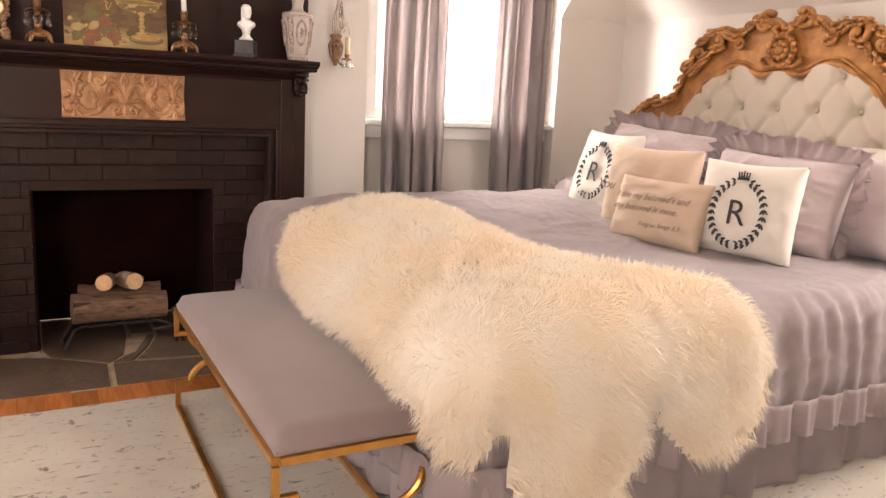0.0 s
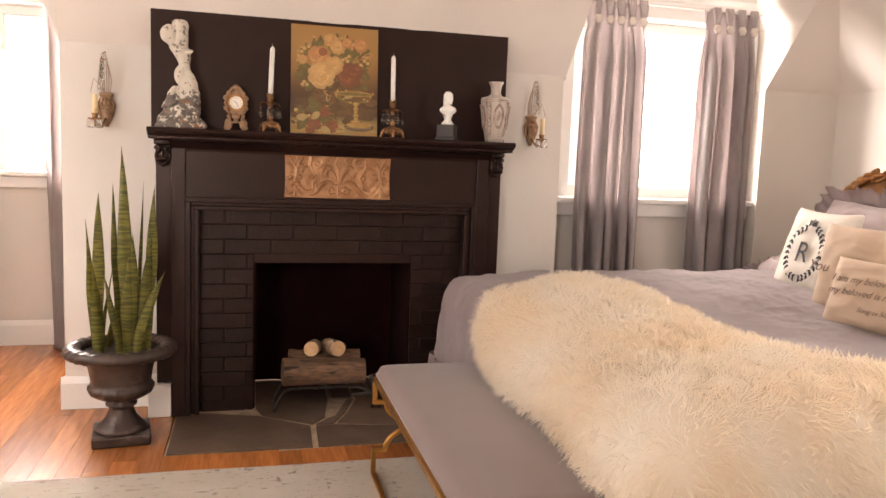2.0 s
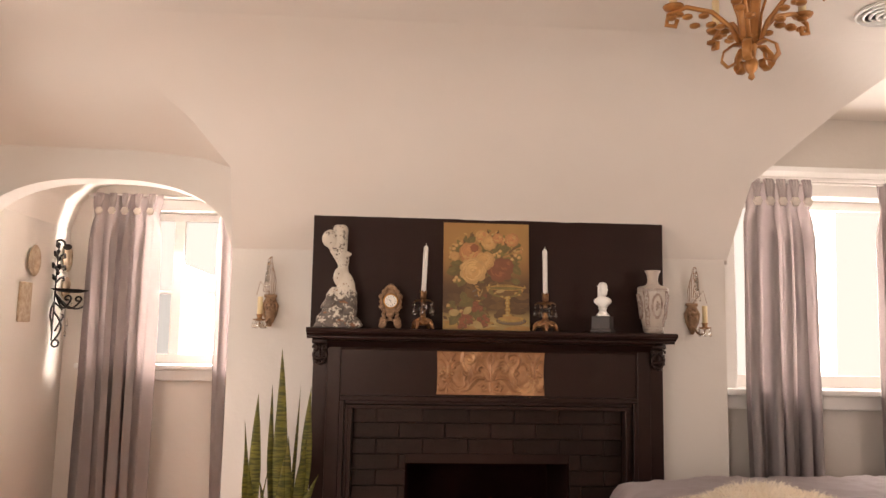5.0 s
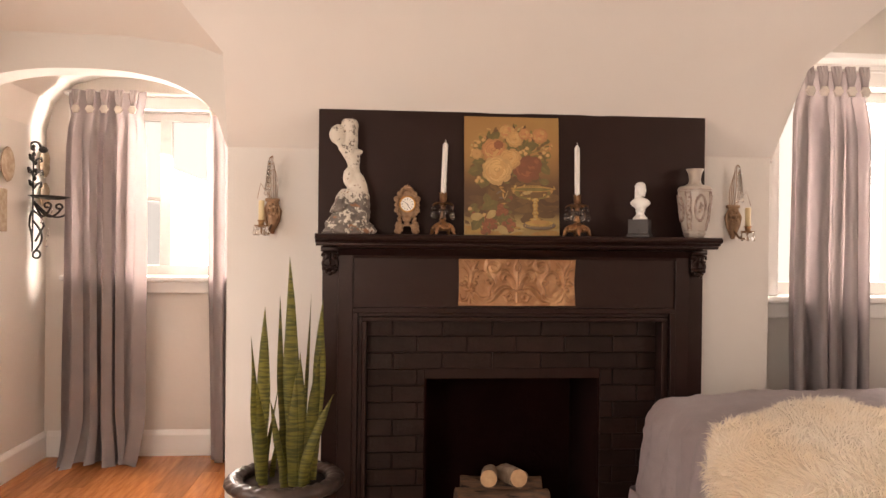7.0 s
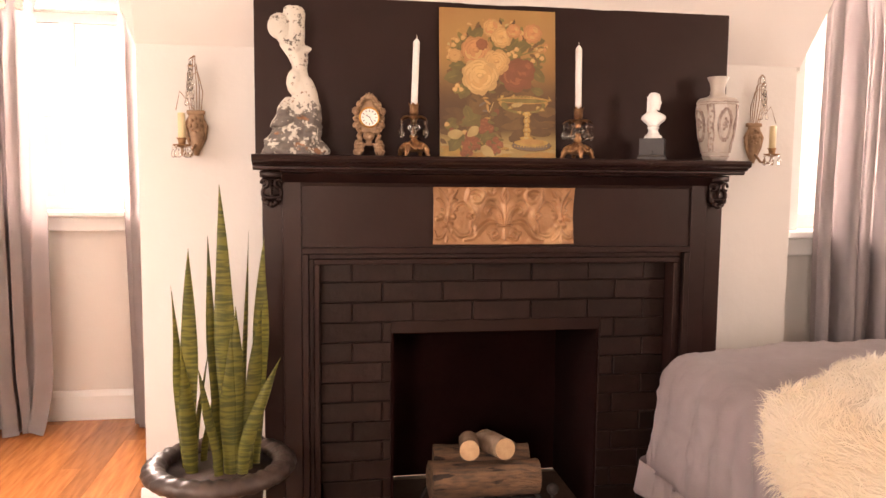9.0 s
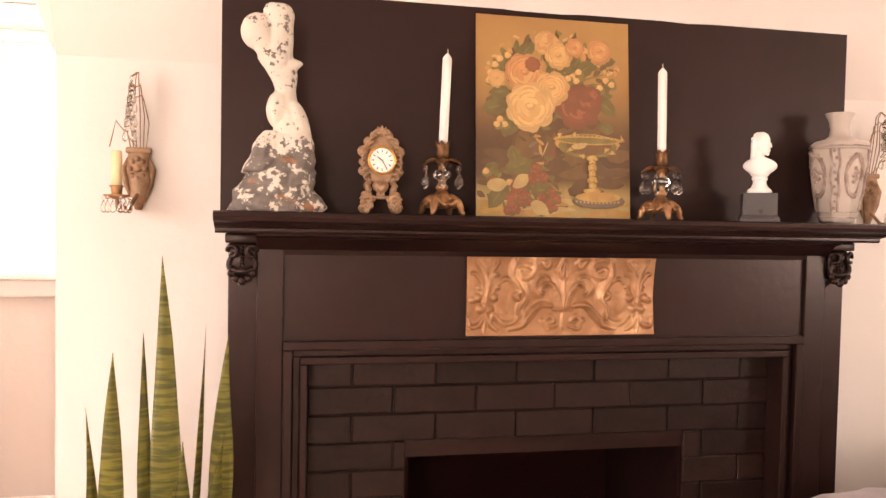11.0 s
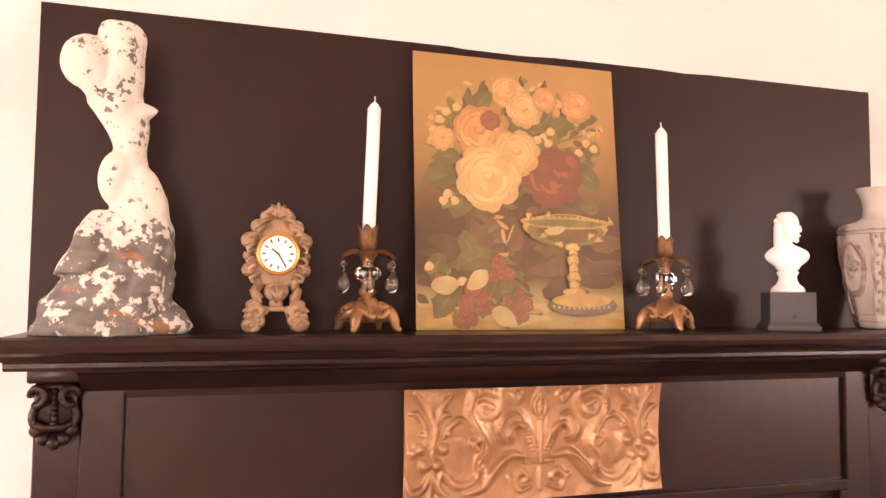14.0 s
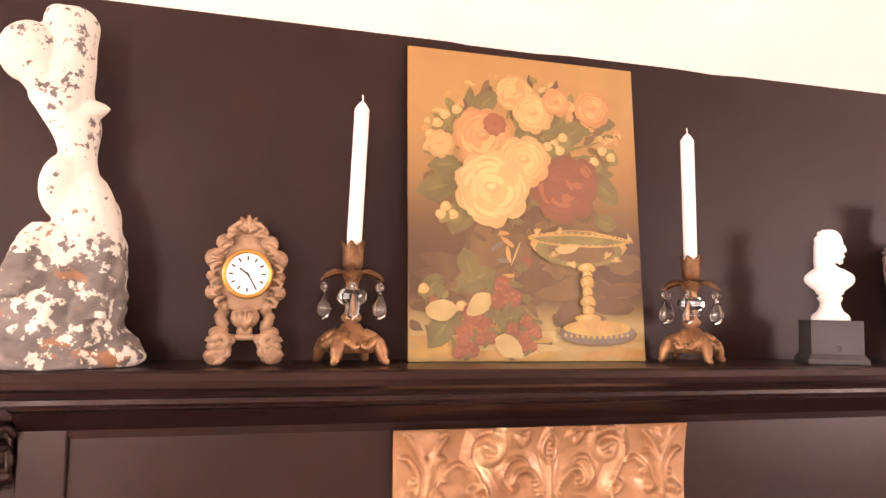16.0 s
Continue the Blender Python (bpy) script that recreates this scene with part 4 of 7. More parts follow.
    bm = lathe(bmesh.new(), [(0.0105, 0), (0.0110, 0.05), (0.0112, height - 0.02), (0.0112, height - 0.012), (0.006, height - 0.004), (0.002, height)], 24)
    cd = part("candle", bm, WAX, c, "white wax taper, leaning slightly", True)
    cd.matrix_basis = pose(0, 0, 0.137, -1.0, lean, -rz)
    part("wick", tube(bmesh.new(), [(0, 0, height - 0.002), (0.0006, 0, height + 0.004), (0.0, 0, height + 0.010)], 0.0011, 6), WAX, cd)
    return c


candlestick(-0.320, -0.090, 12, 2.0, 0.251)
candlestick(0.250, -0.087, 40, -0.6, 0.249)


# still life on a thin board, leaning on the panel
def painting():
    W2, HH = 0.2045, 0.512
    t = thing("still_life_painting", (-0.0205, -0.052, ST), "unframed golden-brown still life painting of roses, fruit and a tazza", "painting")
    t.matrix_world = pose(-0.0215, -0.052, ST, -5.2, 0, 0)
    ground = shader("painting_ground", (0.30, 0.145, 0.045), 0.45, color2=(0.34, 0.19, 0.058), scale=5, bump=0.1, bump_scale=80, mix=(0.3, 0.7))
    n, link = ground.node_tree.nodes, ground.node_tree.links.new
    b = n["Principled BSDF"]
    old = b.inputs["Base Color"].links[0].from_socket
    tc = n.new("ShaderNodeTexCoord")
    sep = n.new("ShaderNodeSeparateXYZ")
    link(tc.outputs["Object"], sep.inputs[0])
    for socket, lo, hi, col, amount in (("Z", 0.38, 0.17, (0.060, 0.028, 0.013), 0.9), ("Z", 0.11, 0.05, (0.34, 0.23, 0.08), 0.9)):
        mr = n.new("ShaderNodeMapRange")
        mr.interpolation_type = "SMOOTHSTEP"
        mr.inputs["From Min"].default_value, mr.inputs["From Max"].default_value, mr.inputs["To Max"].default_value = lo, hi, amount
        link(sep.outputs[socket], mr.inputs["Value"])
        mx = n.new("ShaderNodeMix")
        mx.data_type = "RGBA"
        link(mr.outputs[0], mx.inputs["Factor"])
        link(old, mx.inputs["A"])
        mx.inputs["B"].default_value = (*col, 1)
        old = mx.outputs["Result"]
    link(old, b.inputs["Base Color"])
    part("canvas_board", fresh_box(-W2, W2, -0.004, 0.0, 0, HH, 0.0008), ground, t)

    def paint(nm, col, dark):
        return shader(nm, col, 0.5, color2=dark, scale=30, detail=5, bump=0.15, bump_scale=150, mix=(0.36, 0.66))

    tones = {
        "cream": ((0.54, 0.31, 0.115), (0.43, 0.23, 0.08)), "butter": ((0.60, 0.37, 0.15), (0.48, 0.28, 0.105)), "peach": ((0.50, 0.225, 0.085), (0.39, 0.165, 0.06)),
        "ochre": ((0.44, 0.25, 0.075), (0.36, 0.19, 0.055)), "wine": ((0.17, 0.05, 0.028), (0.11, 0.032, 0.02)), "rust": ((0.26, 0.085, 0.04), (0.18, 0.055, 0.026)),
        "green": ((0.125, 0.110, 0.035), (0.085, 0.075, 0.025)), "moss": ((0.17, 0.145, 0.042), (0.115, 0.095, 0.028)), "dark": ((0.060, 0.032, 0.015), (0.085, 0.048, 0.02)),
        "umber": ((0.13, 0.075, 0.026), (0.095, 0.052, 0.02)), "berry": ((0.25, 0.075, 0.035), (0.17, 0.05, 0.025)), "gold": ((0.46, 0.28, 0.07), (0.30, 0.17, 0.04)),
        "pale": ((0.46, 0.34, 0.14), (0.36, 0.25, 0.10)), "blue": ((0.10, 0.085, 0.075), (0.15, 0.12, 0.09)),
    }
    for k in ("cream", "butter", "peach", "wine", "rust"):
        c = tones[k][0]
        low = tuple(x * 0.74 + y * 0.10 for x, y in zip(c, (0.30, 0.12, 0.03)))
        tones[k + "_low"] = (low, tuple(x * 0.9 for x in low))
        tones[k + "_high"] = (tuple(x * 1.10 for x in c), c)
        tones[k] = (c, tuple(x * 0.92 for x in c))
    haze = (0.26, 0.125, 0.038)

    def veil(c, k):
        return tuple(a * (1 - k) + h * k for a, h in zip(c, haze))

    inks = {k: paint("paint_" + k, veil(v[0], 0.20), veil(v[1], 0.20)) for k, v in tones.items()}
    rng = random.Random(21)
    dabs = []
    level = [0.0042]

    def dab(tone, u, v, rx, ry=None, rot=0.0, amp=0.07, point=0.0):
        """One laid-on touch of paint at (u, v) of the picture's width and height."""
        level[0] += 0.0000035
        ry = rx if ry is None else ry
        cx, cz = (u - 0.5) * 2 * W2, (1 - v) * HH
        p1, p2 = rng.uniform(0, 6), rng.uniform(0, 6)
        pts = []
        for i in range(14):
            a = 2 * math.pi * i / 14
            k = 1 + amp * math.sin(3 * a + p1) + amp * 0.7 * math.sin(5 * a + p2)
            x, z = rx * k * math.cos(a), ry * k * math.sin(a) * (1 - point * abs(math.cos(a)) ** 3)
            c, s = math.cos(rot), math.sin(rot)
            pts.append((min(W2 - 0.002, max(-W2 + 0.002, cx + x * c - z * s)), -level[0], min(HH - 0.002, max(0.002, cz + x * s + z * c))))
        dabs.append((tone, pts))

    def rose(u, v, r, outer, mid, heart, shade, n=3):
        """Soft cupped petals round a heart, barely darker where they fold."""
        for k in range(9):
            a = 2 * math.pi * k / 9 + rng.uniform(-0.2, 0.2)
            dab(outer + "_low", u + 0.55 * r * math.cos(a) / (2 * W2), v - 0.52 * r * math.sin(a) / HH, r * 0.50, r * 0.42, a, 0.04)
        dab(outer, u - 0.004, v - 0.003, r * 0.90, r * 0.84)
        for ring in range(n):
            rr = r * (0.66 - 0.20 * ring)
            m = 7 - 2 * ring
            for k in range(m):
                a = 2 * math.pi * k / m + ring * 0.7 + rng.uniform(-0.2, 0.2)
                du, dv = rr * math.cos(a) / (2 * W2), -rr * 0.92 * math.sin(a) / HH
                dab(outer + "_low", u + du * 1.04, v + dv * 1.04, r * 0.30, r * 0.17, a + 1.57, 0.05)
                dab((outer, mid, outer + "_high")[(ring + k) % 3] if n > 1 else outer, u + du * 0.92, v + dv * 0.92, r * 0.31, r * 0.17, a + 1.57 + rng.uniform(-0.15, 0.15), 0.05)
        dab(outer + "_low", u, v - 0.004, r * 0.22, r * 0.16)
        dab(outer + "_high", u - 0.004, v - 0.008, r * 0.14, r * 0.08, 0.3)

    def leaf(u, v, r, rot, tone="green"):
        dab(tone, u, v, r, r * 0.62, rot, 0.05, 0.55)
        for k in (0,):
            dab("moss" if tone == "green" else "pale", u + 0.012 * k, v - 0.004 * k, r * 0.55, r * 0.07, rot + 0.5 * k, 0.05, 0.8)

    def berry(u, v, r):
        dab("wine", u + 0.003, v + 0.003, r * 1.06)
        dab("berry", u, v, r)
        for _ in range(9):
            dab(rng.choice(("rust", "berry", "rust_high")), u + rng.uniform(-0.5, 0.5) * r / W2, v + rng.uniform(-0.5, 0.5) * r / HH, r * 0.22)

    for _ in range(90):
        dab(rng.choice(("dark", "umber", "dark")), rng.gauss(0.52, 0.13), rng.gauss(0.60, 0.10), rng.uniform(0.018, 0.04), rng.uniform(0.012, 0.03), rng.uniform(0, 3))
    for _ in range(30):
        dab(rng.choice(("umber", "dark")), rng.uniform(0.05, 0.95), rng.uniform(0.66, 0.84), rng.uniform(0.02, 0.045), rng.uniform(0.006, 0.014), 0, 0.05, 0.5)
    for _ in range(46):
        dab(rng.choice(("pale", "ochre", "pale", "gold")), rng.uniform(0.03, 0.97), rng.uniform(0.91, 0.985), rng.uniform(0.02, 0.05), rng.uniform(0.005, 0.011), rng.uniform(-0.1, 0.1), 0.05, 0.5)
    for _ in range(150):
        a, r = rng.uniform(0, 6.283), rng.uniform(0.0, 1.0) ** 0.6
        u, v = 0.50 + 0.40 * r * math.cos(a), 0.32 + 0.25 * r * math.sin(a)
        dab(rng.choice(("umber", "green", "moss", "dark", "green")), u, v, rng.uniform(0.008, 0.020), rng.uniform(0.005, 0.010), rng.uniform(0, 3.1), 0.1, 0.5)
    for _ in range(70):
        u, v = rng.gauss(0.30, 0.14), rng.gauss(0.82, 0.06)
        dab(rng.choice(("green", "dark", "moss", "umber", "wine")), u, v, rng.uniform(0.008, 0.018), rng.uniform(0.005, 0.010), rng.uniform(0, 3.1), 0.1, 0.5)
    for k in range(60):
        a = rng.uniform(3.3, 6.1)
        r = rng.uniform(0.75, 1.12)
        dab(rng.choice(("ochre", "peach", "pale", "cream", "moss")), 0.50 + 0.40 * r * math.cos(a), 0.32 + 0.23 * r * math.sin(a), rng.uniform(0.004, 0.010), rng.uniform(0.003, 0.007), rng.uniform(0, 3.1), 0.15, 0.3)
    dab("dark", 0.34, 0.655, 0.044, 0.066)
    dab("umber", 0.33, 0.66, 0.036, 0.056)
    for k in range(16):
        dab(("blue", "dark", "umber", "ochre")[k % 4], 0.34 + rng.uniform(-0.07, 0.07), 0.655 + rng.uniform(-0.09, 0.09), 0.014, 0.004, rng.uniform(0, 3))
    dab("pale", 0.44, 0.66, 0.0016, 0.022, -0.4)
    for u, v, r, a in ((0.12, 0.46, 0.036, 0.3), (0.21, 0.545, 0.036, 1.2), (0.15, 0.385, 0.028, 0.1), (0.32, 0.17, 0.030, 0.8), (0.58, 0.465, 0.032, 0.5), (0.50, 0.265, 0.034, 1.0), (0.70, 0.25, 0.032, 0.6), (0.85, 0.44, 0.030, -0.7), (0.86, 0.205, 0.020, 0.2), (0.84, 0.545, 0.024, -0.3), (0.62, 0.235, 0.028, 0.8), (0.27, 0.745, 0.036, 0.4), (0.13, 0.905, 0.034, 0.9), (0.42, 0.865, 0.030, 0.2), (0.09, 0.77, 0.026, 0.6), (0.34, 0.80, 0.024, 1.5), (0.24, 0.70, 0.028, 1.9), (0.60, 0.33, 0.026, 0.1), (0.47, 0.42, 0.03, 2.2), (0.17, 0.26, 0.024, 1.8), (0.57, 0.15, 0.022, 1.1)):
        leaf(u, v, r, a)
    for u, v in ((0.12, 0.25), (0.15, 0.22), (0.09, 0.29), (0.08, 0.33), (0.20, 0.20), (0.62, 0.29), (0.66, 0.265), (0.645, 0.31), (0.59, 0.30), (0.15, 0.52), (0.18, 0.545), (0.13, 0.545), (0.84, 0.30), (0.88, 0.32), (0.80, 0.34), (0.24, 0.85), (0.21, 0.83), (0.06, 0.78)):
        dab("moss", u + 0.01, v + 0.008, 0.011)
        dab("cream", u, v, 0.009, 0.008, 0.3)
        dab("butter", u - 0.004, v - 0.004, 0.004)
    for u, v, a, l in ((0.75, 0.29, 0.3, 0.035), (0.80, 0.36, -0.5, 0.03), (0.72, 0.33, 0.15, 0.04), (0.42, 0.20, 1.3, 0.03), (0.66, 0.20, 1.1, 0.03)):
        dab("moss", u, v, l, 0.0022, a, 0.02)
    rose(0.66, 0.44, 0.060, "wine", "rust", "rust", "dark")
    rose(0.73, 0.40, 0.036, "wine", "rust", "rust", "dark", 2)
    rose(0.31, 0.285, 0.052, "peach", "cream", "ochre", "ochre")
    rose(0.45, 0.13, 0.033, "cream", "peach", "ochre", "ochre", 2)
    rose(0.53, 0.19, 0.036, "cream", "butter", "ochre", "ochre", 2)
    rose(0.80, 0.155, 0.034, "peach", "cream", "ochre", "ochre", 2)
    rose(0.635, 0.145, 0.026, "peach", "cream", "rust", "ochre", 2)
    rose(0.36, 0.24, 0.020, "rust", "peach", "wine", "wine", 1)
    rose(0.485, 0.355, 0.046, "cream", "butter", "peach", "peach")
    rose(0.345, 0.455, 0.064, "butter", "cream", "butter", "peach")
    rose(0.13, 0.32, 0.024, "cream", "peach", "ochre", "ochre", 1)
    for u, v, r in ((0.385, 0.79, 0.026), (0.26, 0.885, 0.030), (0.22, 0.955, 0.020), (0.48, 0.90, 0.021), (0.42, 0.92, 0.019), (0.47, 0.945, 0.016), (0.10, 0.83, 0.013), (0.30, 0.92, 0.016)):
        for a in (0.4, 2.5, 4.6):
            berry(u + 0.30 * r * math.cos(a) / W2, v + 0.55 * r * math.sin(a) / HH, r * 0.56)
            dab("green", u + 0.5 * r * math.cos(a + 1) / W2, v + 0.9 * r * math.sin(a + 1) / HH, r * 0.5, r * 0.2, a * 2)
    leaf(0.13, 0.845, 0.028, 0.1, "pale")
    leaf(0.28, 0.825, 0.026, 0.7, "pale")
    leaf(0.40, 0.955, 0.028, -0.6, "pale")
    # tazza: bowl, figure stem and banded foot
    dab("ochre", 0.715, 0.628, 0.089, 0.026, 0, 0.01)
    dab("moss", 0.715, 0.640, 0.080, 0.031, 0, 0.01)
    dab("umber", 0.725, 0.640, 0.062, 0.024, 0, 0.02)
    dab("ochre", 0.715, 0.612, 0.088, 0.011, 0, 0.01)
    dab("moss", 0.715, 0.612, 0.084, 0.008, 0, 0.01)
    dab("pale", 0.66, 0.640, 0.022, 0.008, 0.2)
    for k in range(44):
        a = 2 * math.pi * k / 44
        dab("gold", 0.715 + 0.218 * math.cos(a), 0.608 + 0.020 * math.sin(a), 0.0032, 0.0020)
    for u, v in ((0.53, 0.59), (0.63, 0.585), (0.945, 0.60), (0.84, 0.655), (0.68, 0.69), (0.88, 0.67), (0.60, 0.66)):
        dab("gold", u, v, 0.008, 0.005, rng.uniform(0, 3), 0.3)
        dab("pale", u, v, 0.003)
    for v, rx, ry in ((0.70, 0.015, 0.008), (0.725, 0.009, 0.010), (0.75, 0.012, 0.012), (0.78, 0.009, 0.012), (0.81, 0.014, 0.010), (0.84, 0.011, 0.010), (0.865, 0.024, 0.008)):
        dab("umber", 0.748, v, rx * 1.15, ry * 1.1)
        dab("gold", 0.744, v, rx, ry)
        dab("pale", 0.738, v - 0.003, rx * 0.35, ry * 0.5)
    dab("umber", 0.785, 0.913, 0.072, 0.021, 0, 0.01)
    dab("blue", 0.785, 0.912, 0.069, 0.018, 0, 0.01)
    dab("gold", 0.782, 0.895, 0.062, 0.013, 0, 0.01)
    dab("ochre", 0.780, 0.888, 0.040, 0.009, 0, 0.01)
    for k in range(12):
        dab("gold", 0.64 + 0.025 * k, 0.918 + 0.006 * math.sin(math.pi * k / 11), 0.0028)
    me = bpy.data.meshes.new("brushwork")
    names = list(inks)
    verts, faces, mats = [], [], []
    for tone, pts in dabs:
        faces.append(tuple(range(len(verts), len(verts) + len(pts))))
        verts += pts
        mats.append(names.index(tone))
    me.from_pydata(verts, [], faces)
    for k in names:
        me.materials.append(inks[k])
    me.polygons.foreach_set("material_index", mats)
    ob = new("brushwork", me)
    ob.parent = t
    ob["label"] = "painted roses, leaves, berries and gilt tazza"
    ob["kind"] = "stuff"
    return t


painting()

# bust on its plinth
bm = bmesh.new()
box(bm, -0.048, 0.048, -0.048, 0.048, 0, 0.009, 0.001)
vs = [bm.verts.new((sx * a, sy * b, z)) for a, b, z in ((0.047, 0.047, 0.0085), (0.041, 0.041, 0.0175)) for sx, sy in ((-1, -1), (1, -1), (1, 1), (-1, 1))]
for k in range(4):
    bm.faces.new((vs[k], vs[(k + 1) % 4], vs[4 + (k + 1) % 4], vs[4 + k]))
box(bm, -0.0415, 0.0415, -0.0415, 0.0415, 0.017, 0.0735, 0.0012)
pl = mesh_object("bust_plinth", bm, PLINTH)
pl.matrix_world = pose(0.516, -0.104, ST, 0, 0, -28)
tagged(pl, "dark grey square plinth under the white bust", "plinth")
bm = lathe(bmesh.new(), [(0.0001, -0.002), (0.0045, -0.002), (0.0045, 0.0), (0.003, 0.001), (0.0001, 0.001)], 14)
bmesh.ops.transform(bm, matrix=pose(0.002, -0.0420, 0.027, 90), verts=bm.verts)
part("stud", bm, PLINTH, pl, "small round stud", True)
bm = bmesh.new()
lathe(bm, [(0.0405, 0), (0.0405, 0.005), (0.037, 0.010), (0.028, 0.015), (0.0225, 0.024), (0.0215, 0.031), (0.0255, 0.036), (0.027, 0.0395), (0.0235, 0.041), (0.0235, 0.044), (0.029, 0.046), (0.029, 0.050)], 28)
loft(bm, densify([(0, 0, 0.046, 0.026, 0.018), (0, 0, 0.053, 0.035, 0.022), (0, 0, 0.062, 0.049, 0.026), (0, 0, 0.071, 0.0545, 0.027), (0, 0, 0.080, 0.049, 0.026), (-0.002, 0, 0.088, 0.034, 0.022), (-0.004, 0, 0.094, 0.020, 0.017), (-0.003, -0.002, 0.102, 0.0150, 0.0150), (0.000, -0.003, 0.112, 0.0155, 0.0150)]), 28, 3, 0.04)
loft(bm, densify([(0.010, -0.006, 0.100, 0.011, 0.011), (0.009, -0.006, 0.106, 0.018, 0.015), (0.007, -0.005, 0.117, 0.0225, 0.018), (0.005, -0.004, 0.130, 0.0250, 0.020), (0.002, -0.002, 0.143, 0.0255, 0.021), (0.001, 0.0, 0.152, 0.021, 0.018), (0.001, 0.0, 0.158, 0.010, 0.010)]), 26, 5, 0.05)
loft(bm, densify([(0.029, -0.010, 0.118, 0.004, 0.004), (0.030, -0.010, 0.122, 0.0048, 0.0042), (0.0285, -0.010, 0.130, 0.003, 0.0032)]), 12)
ball(bm, (0.0275, -0.009, 0.111), 0.004, 0.9, 1.2, 0.7, 10, 7)
ball(bm, (0.021, -0.008, 0.102), 0.0065, 1, 1, 0.8, 10, 8)
loft(bm, densify([(-0.022, 0.002, 0.082, 0.008, 0.010), (-0.021, 0.002, 0.095, 0.011, 0.013), (-0.019, 0.002, 0.112, 0.0125, 0.015), (-0.016, 0.002, 0.130, 0.0145, 0.017), (-0.010, 0.002, 0.146, 0.012, 0.014)]), 18, 8, 0.25)
for k in range(22):
    a, q = k * 2.4, k / 22
    ball(bm, (-0.001 + 0.023 * math.cos(a) * (1 - 0.6 * q) - 0.004, 0.019 * math.sin(a) * (1 - 0.6 * q), 0.136 + 0.018 * q), 0.0068, 1.2, 1.0, 0.8, 8, 6, pose(0, 0, 0, 0, 30 * math.sin(k), 50 * k))
bust = mesh_object("white_bust", bm, MARBLE, None, "", True)
bust.matrix_world = pose(0.517, -0.104, ST + 0.0737, 0, 0, -28) @ Matrix.Diagonal((0.76, 0.82, 1.0, 1.0))
tagged(bust, "small white classical bust standing on a dark plinth", "bust")

# vase
vase = thing("porcelain_vase", (0.762, -0.086, ST), "tall cream porcelain vase with brown painted medallions", "vase", "", 18)
OCT = lambda a, k: (1.0 / max(abs(math.cos(((a + math.pi / 8) % (math.pi / 4)) - math.pi / 8)), 0.9)) if 0 < k < 10 else 1.0
prof = [(0.034, 0), (0.040, 0.004), (0.043, 0.012), (0.050, 0.05), (0.058, 0.10), (0.064, 0.15), (0.067, 0.190), (0.067, 0.212), (0.060, 0.218), (0.036, 0.224), (0.026, 0.234), (0.024, 0.252), (0.028, 0.275), (0.036, 0.290), (0.037, 0.294), (0.032, 0.294), (0.024, 0.270), (0.022, 0.24)]
part("body", lathe(bmesh.new(), prof, 48, wave=OCT), VASE, vase, smooth=True)


def on_vase(a, z, off=0.0012):
    zs = [p[1] for p in prof[:9]]
    r = np.interp(z, zs, [p[0] for p in prof[:9]]) * OCT(a % (2 * math.pi), 5) + off
    return (r * math.cos(a), r * math.sin(a), z)


for q in range(4):
    bm = bmesh.new()
    a0 = radians(-90 + 90 * q - 18)
    tube(bm, [on_vase(a0 + 0.36 * math.cos(w), 0.125 + 0.052 * math.sin(w) * (1 + 0.05 * math.sin(5 * w))) for w in np.linspace(0, 2 * math.pi, 40, endpoint=False)], 0.0058, 5, closed=True)
    for k in range(14):
        w = 2 * math.pi * k / 14
        x, y, z = on_vase(a0 + 0.36 * math.cos(w), 0.125 + 0.055 * math.sin(w))
        ball(bm, (x, y, z), 0.0062, 1, 1, 1, 6, 5)
    for k in range(9):
        da, dz = 0.14 * math.cos(k * 2.4) * (k / 9) ** 0.5, 0.022 * math.sin(k * 2.4) * (k / 9) ** 0.5
        ball(bm, on_vase(a0 + da, 0.127 + dz, 0), 0.0058, 1, 1, 1, 6, 5)
    part("medallion", bm, VASEBROWN, vase, "brown painted floral medallion")
    bm = bmesh.new()
    a1 = a0 + radians(45)
    for da in (-0.14, 0.14):
        tube(bm, [on_vase(a1 + da + 0.03 * math.sin(z * 90), z) for z in np.linspace(0.03, 0.195, 26)], 0.0036, 5)
    for z in np.linspace(0.04, 0.19, 9):
        ball(bm, on_vase(a1 + 0.05 * math.sin(z * 120), z, 0), 0.0052, 1, 1, 1, 6, 5)
    part("scroll_band", bm, VASEBROWN, vase)
for z, r in ((0.016, 0.0022), (0.030, 0.0014), (0.204, 0.0028), (0.196, 0.0014)):
    bm = bmesh.new()
    tube(bm, [on_vase(a, z) for a in np.linspace(0, 2 * math.pi, 48, endpoint=False)], r, 5, closed=True)
    part("border_ring", bm, VASEBROWN, vase)

# relief plaque on the frieze
plq = thing("relief_plaque", (0.0, -0.0565, 1.040), "copper-gold relief plaque with a fleur-de-lis and scrolls on the mantel frieze", "plaque")
HF = 0.196


def scroll(pts, r, taper=0.4):
    n = 26
    P = [Vector(p) for p in pts]
    q = [P[0]] + P + [P[-1]]
    out = []
    for i in range(n + 1):
        u = i / n * (len(P) - 1)
        k = min(int(u), len(P) - 2)
        t = u - k
        a, b, c, d = q[k], q[k + 1], q[k + 2], q[k + 3]
        v = 0.5 * (2 * b + (c - a) * t + (2 * a - 5 * b + 4 * c - d) * t * t + (3 * b - a - 3 * c + d) * t ** 3)
        out.append((v.x, -0.0135, v.y))
    rad = [1.25 * r * (1 - (1 - taper) * abs(2 * i / n - 1) ** 2) for i in range(n + 1)]
    return out, rad


STROKES = []


